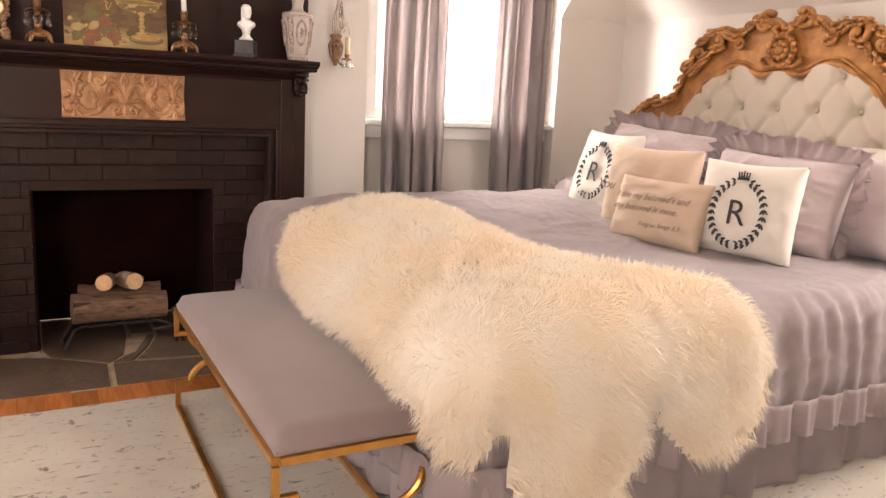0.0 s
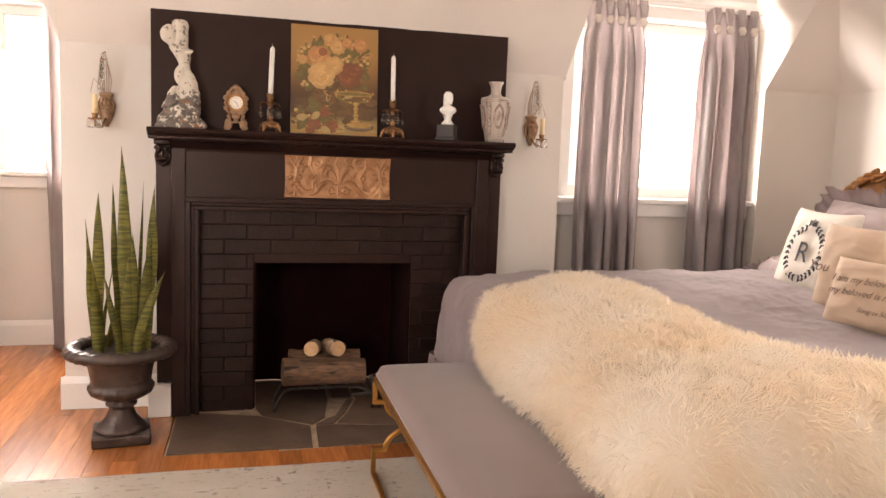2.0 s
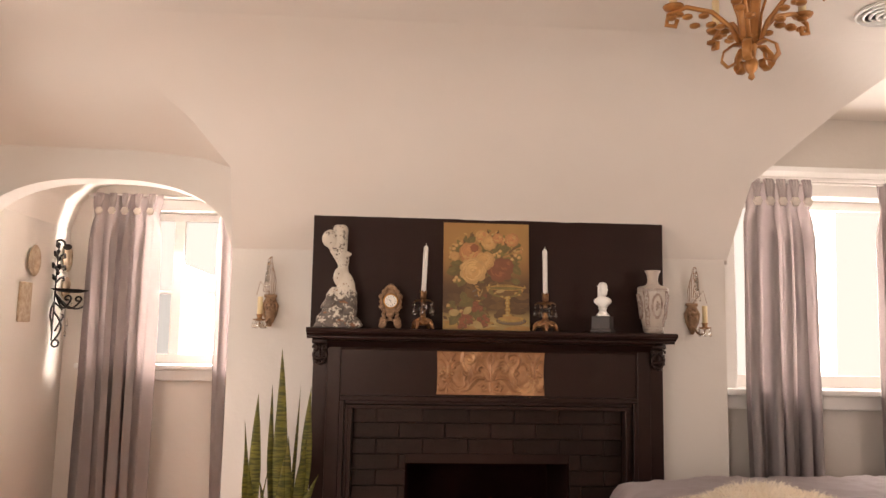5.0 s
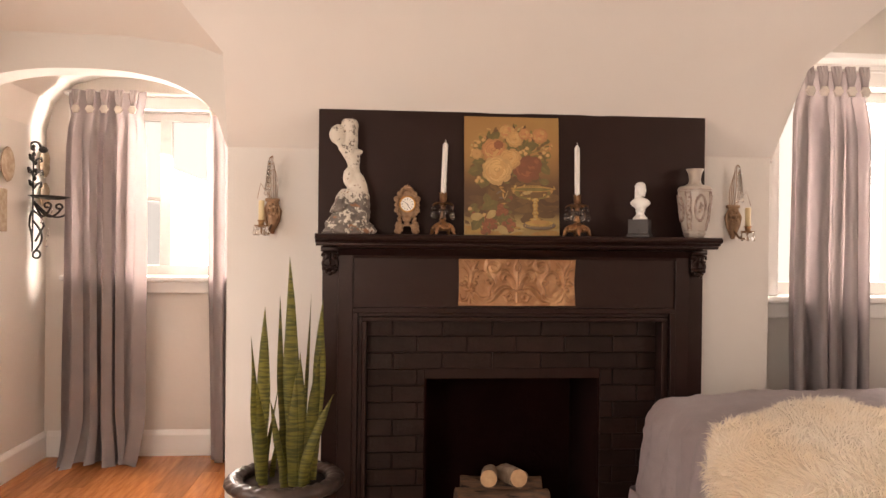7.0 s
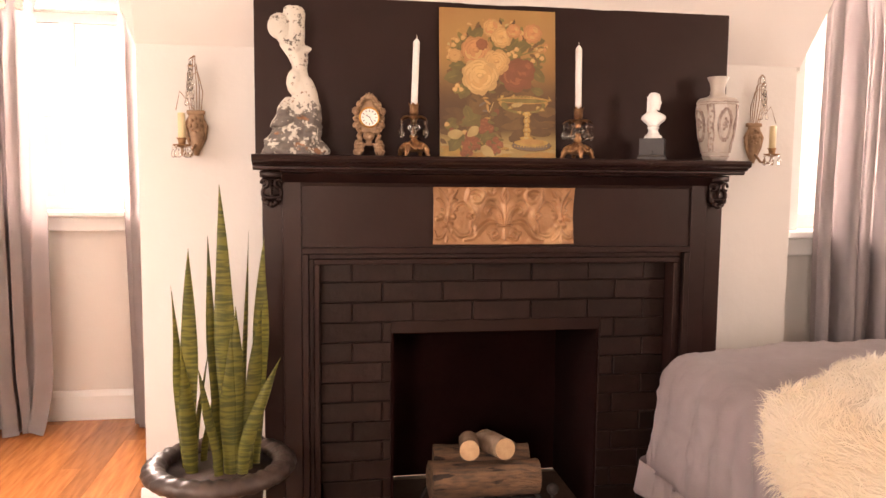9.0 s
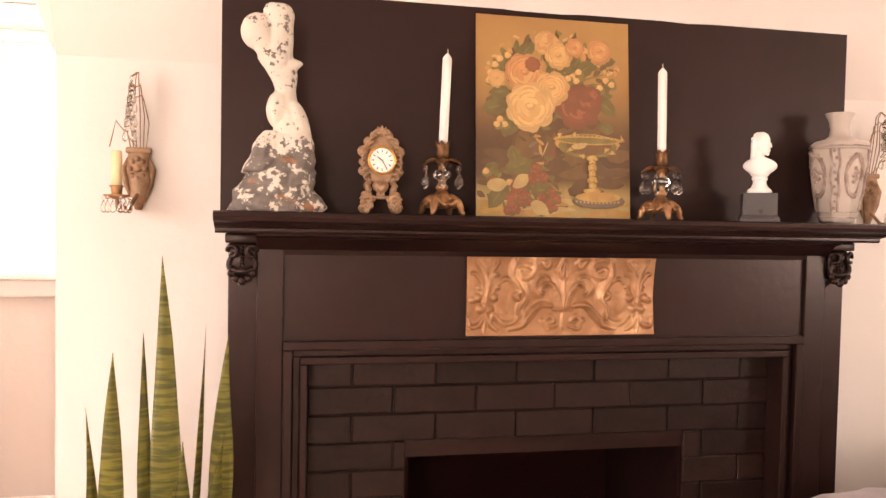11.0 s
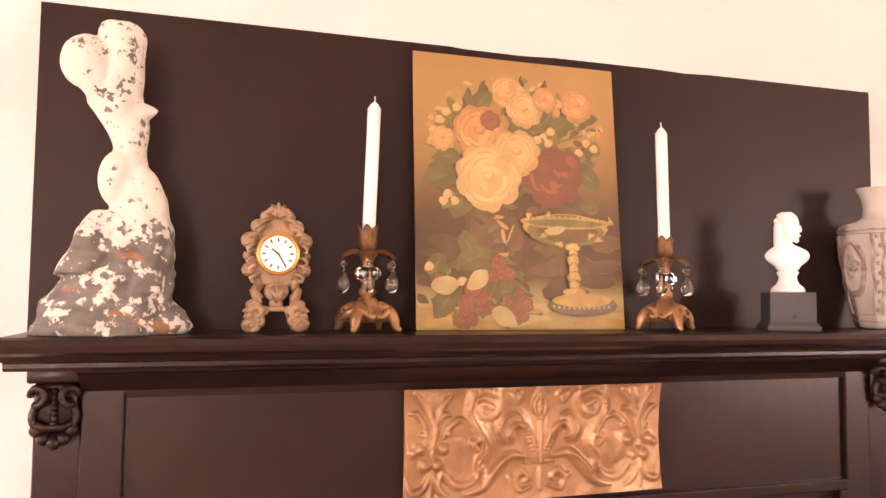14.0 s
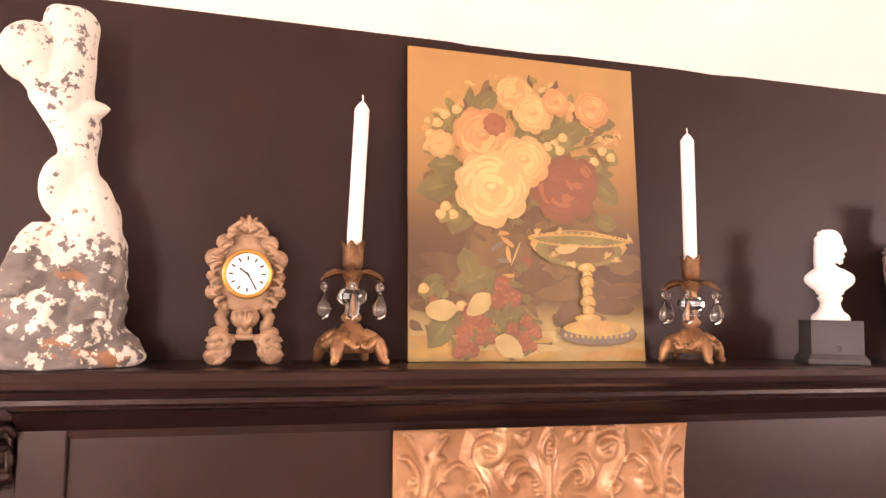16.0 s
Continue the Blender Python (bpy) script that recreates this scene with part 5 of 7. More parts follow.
def emboss(pts, r, h, taper=0.4):
    """A soft ridge of width r and height h along a curve in the plaque."""
    P, rad = scroll(pts, r, taper)
    STROKES.append((np.array([(p[0], p[2]) for p in P]), np.array(rad), h))


emboss([(0, 0.066), (0, 0.10), (0, 0.13), (0, 0.19)], 0.012, 0.006, 0.45)
emboss([(0, 0.066), (0, 0.10), (0, 0.13), (0, 0.186)], 0.004, 0.011, 0.6)
emboss([(-0.004, 0.14), (-0.012, 0.163), (0, 0.19)], 0.0035, 0.009)
emboss([(0.004, 0.14), (0.012, 0.163), (0, 0.19)], 0.0035, 0.009)
emboss([(0, 0.056), (0, 0.03), (0, 0.014)], 0.0035, 0.007)
for s in (-1, 1):
    emboss([(s * 0.008, 0.070), (s * 0.016, 0.105), (s * 0.036, 0.136), (s * 0.062, 0.138), (s * 0.070, 0.114), (s * 0.058, 0.104)], 0.013, 0.006, 0.5)
    emboss([(s * 0.006, 0.070), (s * 0.013, 0.100), (s * 0.030, 0.126), (s * 0.050, 0.130), (s * 0.061, 0.112), (s * 0.050, 0.106)], 0.0048, 0.012)
    emboss([(s * 0.013, 0.072), (s * 0.024, 0.108), (s * 0.042, 0.144), (s * 0.064, 0.146), (s * 0.078, 0.120), (s * 0.064, 0.100)], 0.0035, 0.009)
    emboss([(s * 0.016, 0.022), (s * 0.040, 0.016), (s * 0.048, 0.034), (s * 0.034, 0.048), (s * 0.024, 0.036), (s * 0.032, 0.030)], 0.005, 0.007)
    emboss([(s * 0.048, 0.034), (s * 0.060, 0.040)], 0.004, 0.006)
    emboss([(s * 0.030, 0.074), (s * 0.060, 0.076), (s * 0.085, 0.052), (s * 0.110, 0.026), (s * 0.140, 0.016)], 0.008, 0.009)
    emboss([(s * 0.060, 0.078), (s * 0.078, 0.066), (s * 0.100, 0.040)], 0.0045, 0.012)
    emboss([(s * 0.100, 0.036), (s * 0.112, 0.065), (s * 0.102, 0.094), (s * 0.112, 0.120), (s * 0.130, 0.150), (s * 0.128, 0.185)], 0.010, 0.007, 0.6)
    emboss([(s * 0.118, 0.040), (s * 0.118, 0.068), (s * 0.104, 0.094), (s * 0.118, 0.122), (s * 0.132, 0.150), (s * 0.126, 0.180)], 0.0042, 0.013)
    emboss([(s * 0.108, 0.110), (s * 0.126, 0.100), (s * 0.116, 0.088)], 0.006, 0.010)
    emboss([(s * 0.128, 0.178), (s * 0.104, 0.190), (s * 0.078, 0.178), (s * 0.084, 0.152), (s * 0.108, 0.146), (s * 0.116, 0.164), (s * 0.100, 0.170)], 0.0065, 0.008, 0.5)
    emboss([(s * 0.090, 0.160), (s * 0.104, 0.166)], 0.006, 0.009)
    emboss([(s * 0.062, 0.186), (s * 0.046, 0.170), (s * 0.036, 0.180), (s * 0.044, 0.186)], 0.005, 0.004)
    emboss([(s * 0.078, 0.188), (s * 0.062, 0.194), (s * 0.040, 0.192)], 0.006, 0.004)
    emboss([(s * 0.112, 0.060), (s * 0.128, 0.034), (s * 0.158, 0.030), (s * 0.182, 0.052), (s * 0.188, 0.036)], 0.0055, 0.007)
    emboss([(s * 0.126, 0.128), (s * 0.150, 0.142), (s * 0.172, 0.128), (s * 0.184, 0.108)], 0.0045, 0.006)
    emboss([(s * 0.150, 0.060), (s * 0.160, 0.085), (s * 0.146, 0.100)], 0.012, 0.003)
    emboss([(s * 0.205, 0.066), (s * 0.202, 0.10), (s * 0.198, 0.13), (s * 0.214, 0.166), (s * 0.230, 0.188)], 0.0065, 0.010)
    emboss([(s * 0.203, 0.10), (s * 0.200, 0.13), (s * 0.186, 0.160), (s * 0.168, 0.184)], 0.0055, 0.010)
    emboss([(s * 0.212, 0.10), (s * 0.214, 0.130), (s * 0.228, 0.152), (s * 0.240, 0.154)], 0.0045, 0.008)
    emboss([(s * 0.196, 0.11), (s * 0.190, 0.140), (s * 0.178, 0.152), (s * 0.168, 0.150)], 0.0045, 0.008)
    emboss([(s * 0.186, 0.182), (s * 0.200, 0.170), (s * 0.216, 0.184)], 0.010, 0.006)
    emboss([(s * 0.204, 0.056), (s * 0.216, 0.028), (s * 0.238, 0.022), (s * 0.246, 0.044)], 0.005, 0.007)
    emboss([(s * 0.202, 0.056), (s * 0.190, 0.028), (s * 0.170, 0.012)], 0.005, 0.007)
    emboss([(s * 0.203, 0.050), (s * 0.203, 0.030), (s * 0.203, 0.008)], 0.0045, 0.006)
    for x, z, r in ((0.214, 0.066, 0.008), (0.192, 0.066, 0.008), (0.204, 0.084, 0.006), (0.225, 0.094, 0.0075), (0.182, 0.094, 0.0075), (0.236, 0.088, 0.006), (0.172, 0.120, 0.004), (0.220, 0.118, 0.004)):
        emboss([(s * x, z), (s * x + 0.0004, z)], r, 0.010, 1.0)
NX, NZ = 240, 100
gx, gz = np.meshgrid(np.linspace(-0.25, 0.25, NX), np.linspace(0, HF, NZ))
relief = np.zeros_like(gx)
for P, rad, h in STROKES:
    best = np.zeros_like(gx)
    for (px, pz), rr in zip(P, rad):
        d = np.hypot(gx - px, gz - pz) / (1.35 * rr)
        best = np.maximum(best, np.clip(1 - d * d, 0, 1) ** 1.2 * min(1.0, 0.35 + rr / (1.25 * max(rad))))
    relief = np.maximum(relief, best * h) + 0.25 * np.minimum(relief, best * h)
vv = gz / HF
bow = 0.010 + 0.006 * (2 * vv - 1) ** 6 + 0.003 * np.sin(np.pi * (gx / 0.5 + 0.5))
edge = 1 - 0.012 * np.sin(np.pi * vv) + 0.004 * np.sin(vv * 9) * (gx > 0)


def plate(u, v):
    i, k = min(NX - 1, round(u * (NX - 1))), min(NZ - 1, round(v * (NZ - 1)))
    return (float(gx[k, i] * edge[k, i]), -float(bow[k, i] + relief[k, i] + 0.0008 * noise.noise((u * 14, v * 7, 1)) + 0.0004 * noise.noise((u * 60, v * 26, 5))), float(gz[k, i]))


part("plate", sheet(bmesh.new(), NX - 1, NZ - 1, plate), COPPER, plq, "embossed sheet with fleur-de-lis and acanthus scrolls", True)
part("backing", fresh_box(-0.2465, 0.2465, -0.0095, 0.0, 0.002, HF - 0.002), COPPER, plq)
bm = bmesh.new()
box(bm, -0.028, 0.028, -0.020, -0.010, 0.059, 0.069, 0.003)
for k in range(11):
    ball(bm, (-0.025 + k * 0.005, -0.0205, 0.064), 0.0024, u=6, v=5)
part("beaded_band", bm, COPPER, plq, "", True)

# ---- curtains ----
def curtain(x0, x1, y, z0, z1, folds, seed, label, puddle=0.0, sway=0.0, flare=0.0):
    c = thing("curtain", ((x0 + x1) / 2, y, z0), label, "curtain", "mauve pinch-pleat curtains")
    w, h = x1 - x0, z1 - z0
    rng = random.Random(seed)
    ph = [rng.uniform(0, 6.28) for _ in range(4)]

    def f(u, v):
        free = 1 - smoothstep(0.84, 0.955, v)
        tie = math.exp(-((v - 0.935) / 0.018) ** 2)
        head = smoothstep(0.945, 1.0, v)
        uu = u + 0.030 * math.sin(2 * math.pi * 1.3 * u + ph[0]) + 0.022 * math.sin(2.6 * v + 5 * u + ph[1]) * free
        a = 2 * math.pi * folds * uu
        deep = (0.034 + 0.020 * math.sin(2 * math.pi * 1.7 * u + ph[2])) * (0.35 + 0.65 * free) + 0.006 * (1 - v)
        yy = deep * math.sin(a) + 0.30 * deep * math.sin(2 * a + ph[3] + 1.5 * v) * free
        x = (u - 0.5) * w * (1 - 0.07 * tie + flare * (1 - v)) - (0.42 + 0.10 * math.sin(5 * u + ph[1])) * w / folds * math.sin(2 * a) / 2 * free * 0.85
        x += 0.012 * math.sin(a * 0.5 + ph[3] + 1.2 * v) * (1 - v) + sway * (1 - v)
        x += 0.25 * w / folds * head * math.sin(2 * a + ph[0]) * 0.4
        z = v * h - 0.012 * head * (0.5 + 0.5 * math.sin(a * 1.5 + ph[2]))
        if puddle and v < 0.12:
            k = 1 - v / 0.12
            yy -= puddle * k * k * (1 + 0.6 * math.sin(5 * u + ph[0]))
            z += 0.018 * k * math.sin(13 * u + ph[1]) + 0.010 * k * math.sin(31 * u) + 0.006
            x += 0.03 * k * math.sin(9 * u + ph[2])
        yy += 0.012 * noise.noise((u * 6 + seed, v * 3, 1)) * free
        return (x, yy, max(0.002, z))

    bm = sheet(bmesh.new(), folds * 26, 60, f)
    bmesh.ops.solidify(bm, geom=bm.faces[:], thickness=0.002)
    part("panel", bm, CURTAIN, c, smooth=True)
    bm = bmesh.new()
    n = folds
    for i in range(n):
        u = (i + 0.5) / n
        for k in (-1, 0, 1):
            tube(bm, [((u - 0.5) * w * 0.93 + k * 0.016, -0.030, h - 0.001), ((u - 0.5) * w * 0.92 + k * 0.012, -0.040, h - 0.05), ((u - 0.5) * w * 0.91 + k * 0.006, -0.036, h - 0.105)], [0.009, 0.011, 0.006], 8)
    part("pleat_heading", bm, CURTAIN, c, smooth=True)
    for i in range(n):
        u = (i + 0.5) / n
        bm = lathe(bmesh.new(), [(0.0001, 0.012), (0.006, 0.012), (0.011, 0.008), (0.015, 0.010), (0.022, 0.006), (0.024, 0.0), (0.016, -0.006)], 36, wave=lambda a, k: 1 + (0.10 * math.cos(6 * a) if k > 2 else 0.0))
        bmesh.ops.transform(bm, matrix=pose((u - 0.5) * w * 0.91, -0.046, h - 0.115, 90), verts=bm.verts)
        part("rosette", bm, IVORY, c, "small ivory fabric rosette", True)
    return c


curtain(1.290, 1.645, 0.070, 0.0, 2.118, 5, 1, "mauve pinch-pleat curtain with ivory rosettes beside the dormer window")
curtain(1.990, 2.325, 0.070, 0.0, 2.118, 4, 2, "mauve pinch-pleat curtain with ivory rosettes beside the dormer window")
curtain(-2.390, -1.955, YN - 0.165, 0.0, 2.168, 5, 3, "long mauve curtain pooling on the floor in the nook", 0.07, 0.0, 0.06)
curtain(-1.60, -1.36, YN - 0.165, 0.0, 2.168, 3, 4, "mauve curtain hanging at the nook window", 0.0, 0.03)
for nm, x0, x1, y, z in (("curtain_rod", 1.27, 2.35, 0.077, 2.110), ("curtain_rod", -2.42, -1.33, YN - 0.157, 2.160)):
    r = thing(nm, ((x0 + x1) / 2, y, z), "slim white curtain rod above the window", "curtain rod")
    hw = (x1 - x0) / 2
    part("rod", tube(bmesh.new(), [(-hw, 0, 0), (hw, 0, 0)], 0.007, 8), TRIM, r)
    wall_y = (YR if y < 1 else YN) - y
    for s in (-1, 1):
        part("rod_bracket", tube(bmesh.new(), [(s * hw * 0.985, 0.0, 0), (s * hw * 0.985, wall_y, 0)], 0.006, 8), TRIM, r)


# ---- crystal wall sconces ----
def crystal_sconce(x, ywall, z, flip):
    s = thing("crystal_sconce", (x, ywall, z), "gilt wall sconce with a crystal plume and cream candle", "wall sconce", "pair of crystal sconces")
    bm = bmesh.new()
    box(bm, -0.030, 0.030, -0.022, 0, 0.09, 0.105, 0.004)
    loft(bm, densify([(0, -0.010, -0.05, 0.008, 0.008), (0, -0.012, -0.02, 0.018, 0.012), (0.004, -0.014, 0.02, 0.026, 0.014), (0, -0.014, 0.06, 0.028, 0.014), (0, -0.010, 0.095, 0.024, 0.010)]), 16, 2, 0.15)
    for k in range(8):
        a = 2 * math.pi * k / 8
        ball(bm, (0.017 * math.cos(a), -0.024, 0.052 + 0.024 * math.sin(a)), 0.007, u=8, v=6)
    ball(bm, (0, -0.026, 0.052), 0.011, u=10, v=7)
    for q in (-1, 1):
        tube(bm, [(q * 0.020, -0.012, 0.085), (q * 0.034, -0.014, 0.05), (q * 0.028, -0.012, 0.01), (q * 0.014, -0.010, -0.03)], [0.004, 0.008, 0.007, 0.003], 8)
    part("backplate", bm, GILT, s, smooth=True)
    ax = flip * 0.035
    bm = tube(bmesh.new(), [(0, -0.02, -0.01), (ax * 0.4, -0.045, -0.045), (ax, -0.075, -0.05), (ax, -0.085, -0.022)], 0.005, 8)
    part("arm", bm, GILT, s, smooth=True)
    bm = lathe(bmesh.new(), [(0.006, -0.026), (0.028, -0.020), (0.031, -0.015), (0.012, -0.014), (0.013, 0.0), (0.018, 0.006), (0.014, 0.007)], 20, ax, -0.085)
    part("drip_pan", bm, BRONZE, s, smooth=True)
    bm = lathe(bmesh.new(), [(0.0125, 0.002), (0.0125, 0.088), (0.009, 0.090), (0.008, 0.086)], 16, ax, -0.085)
    part("candle_sleeve", bm, CREAMWAX, s, "cream candle sleeve", True)
    bm = bmesh.new()
    wires = []
    for k, (px, hh) in enumerate(((-0.026, 0.13), (-0.016, 0.155), (-0.006, 0.185), (0.006, 0.185), (0.016, 0.155), (0.026, 0.13))):
        pts = [(px * 0.7, -0.014, 0.10), (px * 1.05, -0.03, 0.10 + hh * 0.5), (px * 0.6, -0.035, 0.10 + hh * 0.92), (px * 0.35 + 0.004, -0.045, 0.10 + hh), (px * 0.3 + 0.008 * flip, -0.058, 0.10 + hh * 0.93)]
        tube(bm, pts, 0.0014, 6)
        wires.append(pts[-1])
    tube(bm, [(0.0, -0.014, 0.10), (0.045 * flip, -0.05, 0.165), (0.055 * flip, -0.07, 0.10)], 0.0014, 6)
    part("wire_plume", bm, BRONZE, s)
    for wx, wy, wz in wires:
        for d in (0.0, 0.035, 0.07):
            part("crystal", drop(bmesh.new(), wx * (1 + d * 6), wy, wz - d, 0.8), CRYSTAL, s, "clear cut crystal", True)
    for k in range(6):
        a = k * math.pi / 3
        part("pendant", drop(bmesh.new(), ax + 0.029 * math.cos(a), -0.085 + 0.029 * math.sin(a), -0.018, 0.9), CRYSTAL, s, "clear crystal pendant", True)
    return s


crystal_sconce(-1.050, YK, 1.385, -1)
crystal_sconce(1.030, YK, 1.385, 1)

# ---- iron sconce and plates on the nook wall ----
isc = thing("iron_sconce", (XW, 1.27, 1.53), "black wrought-iron scroll wall sconce with a tray", "wall sconce")
bm = tube(bmesh.new(), [(0.012, 0.0, -0.30), (0.014, 0.0, 0.0), (0.014, 0.004, 0.20), (0.02, -0.004, 0.30)], 0.0048, 8)
for k in range(5):
    a = k * 1.3
    ball(bm, (0.022, 0.016 * math.sin(a), 0.12 + 0.045 * k), 0.012, 1, 0.7, 1.2, 8, 6)
part("stem", bm, IRON, isc, smooth=True)
bm = bmesh.new()
pts = [(0.02 + 0.035 * math.cos(a) * (1 - a / 9), 0, 0.30 + 0.035 * math.sin(a) * (1 - a / 9)) for a in np.linspace(0, 5, 14)]
tube(bm, pts, 0.007, 8)
ball(bm, (0.07, 0.0, 0.285), 0.022, 1.3, 0.5, 0.9, 8, 6)
for s in (-1, 1):
    for z, l in ((0.235, 0.07), (0.16, 0.085), (0.09, 0.07)):
        tube(bm, [(0.016, 0, z - 0.03), (0.022, s * l * 0.5, z), (0.026, s * l, z + 0.012), (0.030, s * l * 1.05, z - 0.012), (0.028, s * l * 0.75, z - 0.016)], [0.005, 0.007, 0.008, 0.006, 0.004], 7)
part("leaf_scroll", bm, IRON, isc, smooth=True)
bm = sheet(bmesh.new(), 20, 4, lambda u, v: (0.105 + 0.098 * v * math.cos(2 * math.pi * u), 0.165 * v * math.sin(2 * math.pi * u), 0.0 + 0.018 * v ** 3))
bmesh.ops.solidify(bm, geom=bm.faces[:], thickness=0.004)
part("tray", bm, IRON, isc, smooth=True)
for s in (-1, 0, 1):
    bm = bmesh.new()
    pts = [(0.018 + 0.16 * u, s * 0.15 * u, -0.01 - 0.10 * math.sin(u * 2.6) + 0.02 * u) for u in np.linspace(0, 1, 12)]
    x0, z0 = pts[-1][0], pts[-1][2]
    pts += [(x0 - 0.022 + 0.022 * math.cos(a) * (1 - a / 9), s * 0.15, z0 - 0.02 * math.sin(-a) * (1 - a / 9)) for a in np.linspace(0.4, 5.5, 12)]
    tube(bm, pts, 0.006, 8)
    part("scroll_arm", bm, IRON, isc, smooth=True)
bm = bmesh.new()
pts = [(0.014 + 0.05 * math.sin(u * 3.1), 0, -0.12 - 0.19 * u) for u in np.linspace(0, 1, 12)]
pts += [(0.035 + 0.022 * math.cos(a), 0, -0.315 + 0.022 * math.sin(a)) for a in np.linspace(3.6, 8.2, 10)]
tube(bm, pts, 0.006, 8)
for s in (-1, 1):
    tube(bm, [(0.014, 0, -0.06), (0.03, s * 0.07, -0.10), (0.035, s * 0.09, -0.15), (0.03, s * 0.055, -0.19), (0.02, s * 0.02, -0.24)], 0.006, 7)
part("tail_scroll", bm, IRON, isc, smooth=True)
for y, z in ((-0.06, -0.09), (0.07, -0.05), (0.02, -0.16), (0.0, -0.22)):
    part("crystal", drop(bmesh.new(), 0.09, y, z, 1.1), CRYSTAL, isc, "clear crystal drop", True)
for y, z, r in ((1.405, 1.755, 0.070), (1.415, 1.560, 0.062), (0.965, 1.700, 0.075)):
    p = mesh_object("wall_plate", lathe(bmesh.new(), [(0.0005, 0.010), (r * 0.55, 0.010), (r * 0.7, 0.014), (r * 0.98, 0.022), (r, 0.020), (r * 0.7, 0.004), (r * 0.5, 0.0)], 28), RUST, None, "", True)
    p.matrix_world = Matrix.Translation((XW, y, z)) @ pose(0, 0, 0, 0, 90, 0) @ Matrix.Diagonal((1.25, 1, 1, 1))
    tagged(p, "small oval decorated plate hung on the white wall", "plate", "plates on the nook wall")
p = mesh_object("wall_tile", fresh_box(0, 0.016, -0.07, 0.07, -0.115, 0.115, 0.006), RUST)
p.matrix_world = pose(XW, 0.905, 1.455)
tagged(p, "small rectangular faded relief tile hung on the wall", "wall tile")

# ---- urn and snake plant ----
UX, UY = -0.930, -0.315
urn = thing("garden_urn", (UX, UY, 0), "dark weathered bronze pedestal urn standing on the floor", "urn", "", 8)
part("plinth", fresh_box(-0.115, 0.115, -0.115, 0.115, 0, 0.045, 0.008), URN, urn)
part("pedestal", lathe(bmesh.new(), [(0.108, 0.045), (0.104, 0.058), (0.082, 0.075), (0.058, 0.105), (0.047, 0.135), (0.048, 0.145), (0.062, 0.152), (0.064, 0.160), (0.050, 0.168), (0.052, 0.176)], 48, wave=lambda a, k: 1 + (0.035 * math.cos(20 * a) if 1 < k < 5 else 0)), URN, urn, smooth=True)
part("bowl", lathe(bmesh.new(), [(0.052, 0.176), (0.085, 0.186), (0.118, 0.205), (0.128, 0.225), (0.126, 0.240), (0.118, 0.246), (0.120, 0.262), (0.128, 0.31), (0.140, 0.355), (0.162, 0.385)], 72, wave=lambda a, k: 1 + (0.05 * abs(math.cos(9 * a)) if k in (1, 2, 3, 4) else 0)), URN, urn, smooth=True)
bm = bmesh.new()
sheet(bm, 96, 12, lambda u, v: ((0.190 + 0.036 * math.cos(2 * math.pi * v) * (1 + 0.10 * math.cos(28 * 2 * math.pi * u + 3 * math.cos(2 * math.pi * v)))) * math.cos(2 * math.pi * u), (0.190 + 0.036 * math.cos(2 * math.pi * v) * (1 + 0.10 * math.cos(28 * 2 * math.pi * u + 3 * math.cos(2 * math.pi * v)))) * math.sin(2 * math.pi * u), 0.392 + 0.026 * math.sin(2 * math.pi * v) * (1 + 0.16 * math.cos(28 * 2 * math.pi * u))))
bmesh.ops.remove_doubles(bm, verts=bm.verts, dist=0.0004)
part("rim", bm, URN, urn, "gadrooned rim", True)
part("soil", lathe(bmesh.new(), [(0.0005, 0.372), (0.10, 0.370), (0.158, 0.366)], 32), SOIL, urn, "dark potting soil")

plant = thing("snake_plant", (UX, UY, 0.370), "tall green snake plant with banded sword leaves", "plant")
# base x, base y, tip x, tip y, height, width, twist
leaf_specs = (
    (-0.100, 0.010, -0.136, 0.02, 0.571, 0.034, 35), (-0.090, -0.010, -0.081, 0.00, 0.682, 0.052, -20), (-0.075, -0.040, -0.098, -0.05, 0.400, 0.046, 15),
    (-0.004, -0.010, -0.025, 0.00, 0.720, 0.040, 25), (0.030, -0.015, 0.011, -0.01, 0.872, 0.056, -12), (0.072, 0.050, 0.087, 0.06, 0.733, 0.030, 65),
    (0.100, 0.020, 0.136, 0.02, 0.714, 0.052, -25), (0.058, -0.050, 0.059, -0.06, 0.519, 0.046, 10), (0.088, -0.030, 0.134, -0.03, 0.525, 0.046, 20),
    (0.070, -0.065, 0.186, -0.07, 0.365, 0.040, -10), (0.004, -0.070, -0.048, -0.08, 0.345, 0.032, 20), (-0.072, 0.030, -0.022, 0.03, 0.429, 0.026, 60),
    (0.026, -0.060, 0.044, -0.06, 0.440, 0.044, -30), (-0.050, 0.060, 0.000, 0.07, 0.330, 0.030, 50), (0.110, 0.045, 0.120, 0.06, 0.480, 0.034, 40),
)
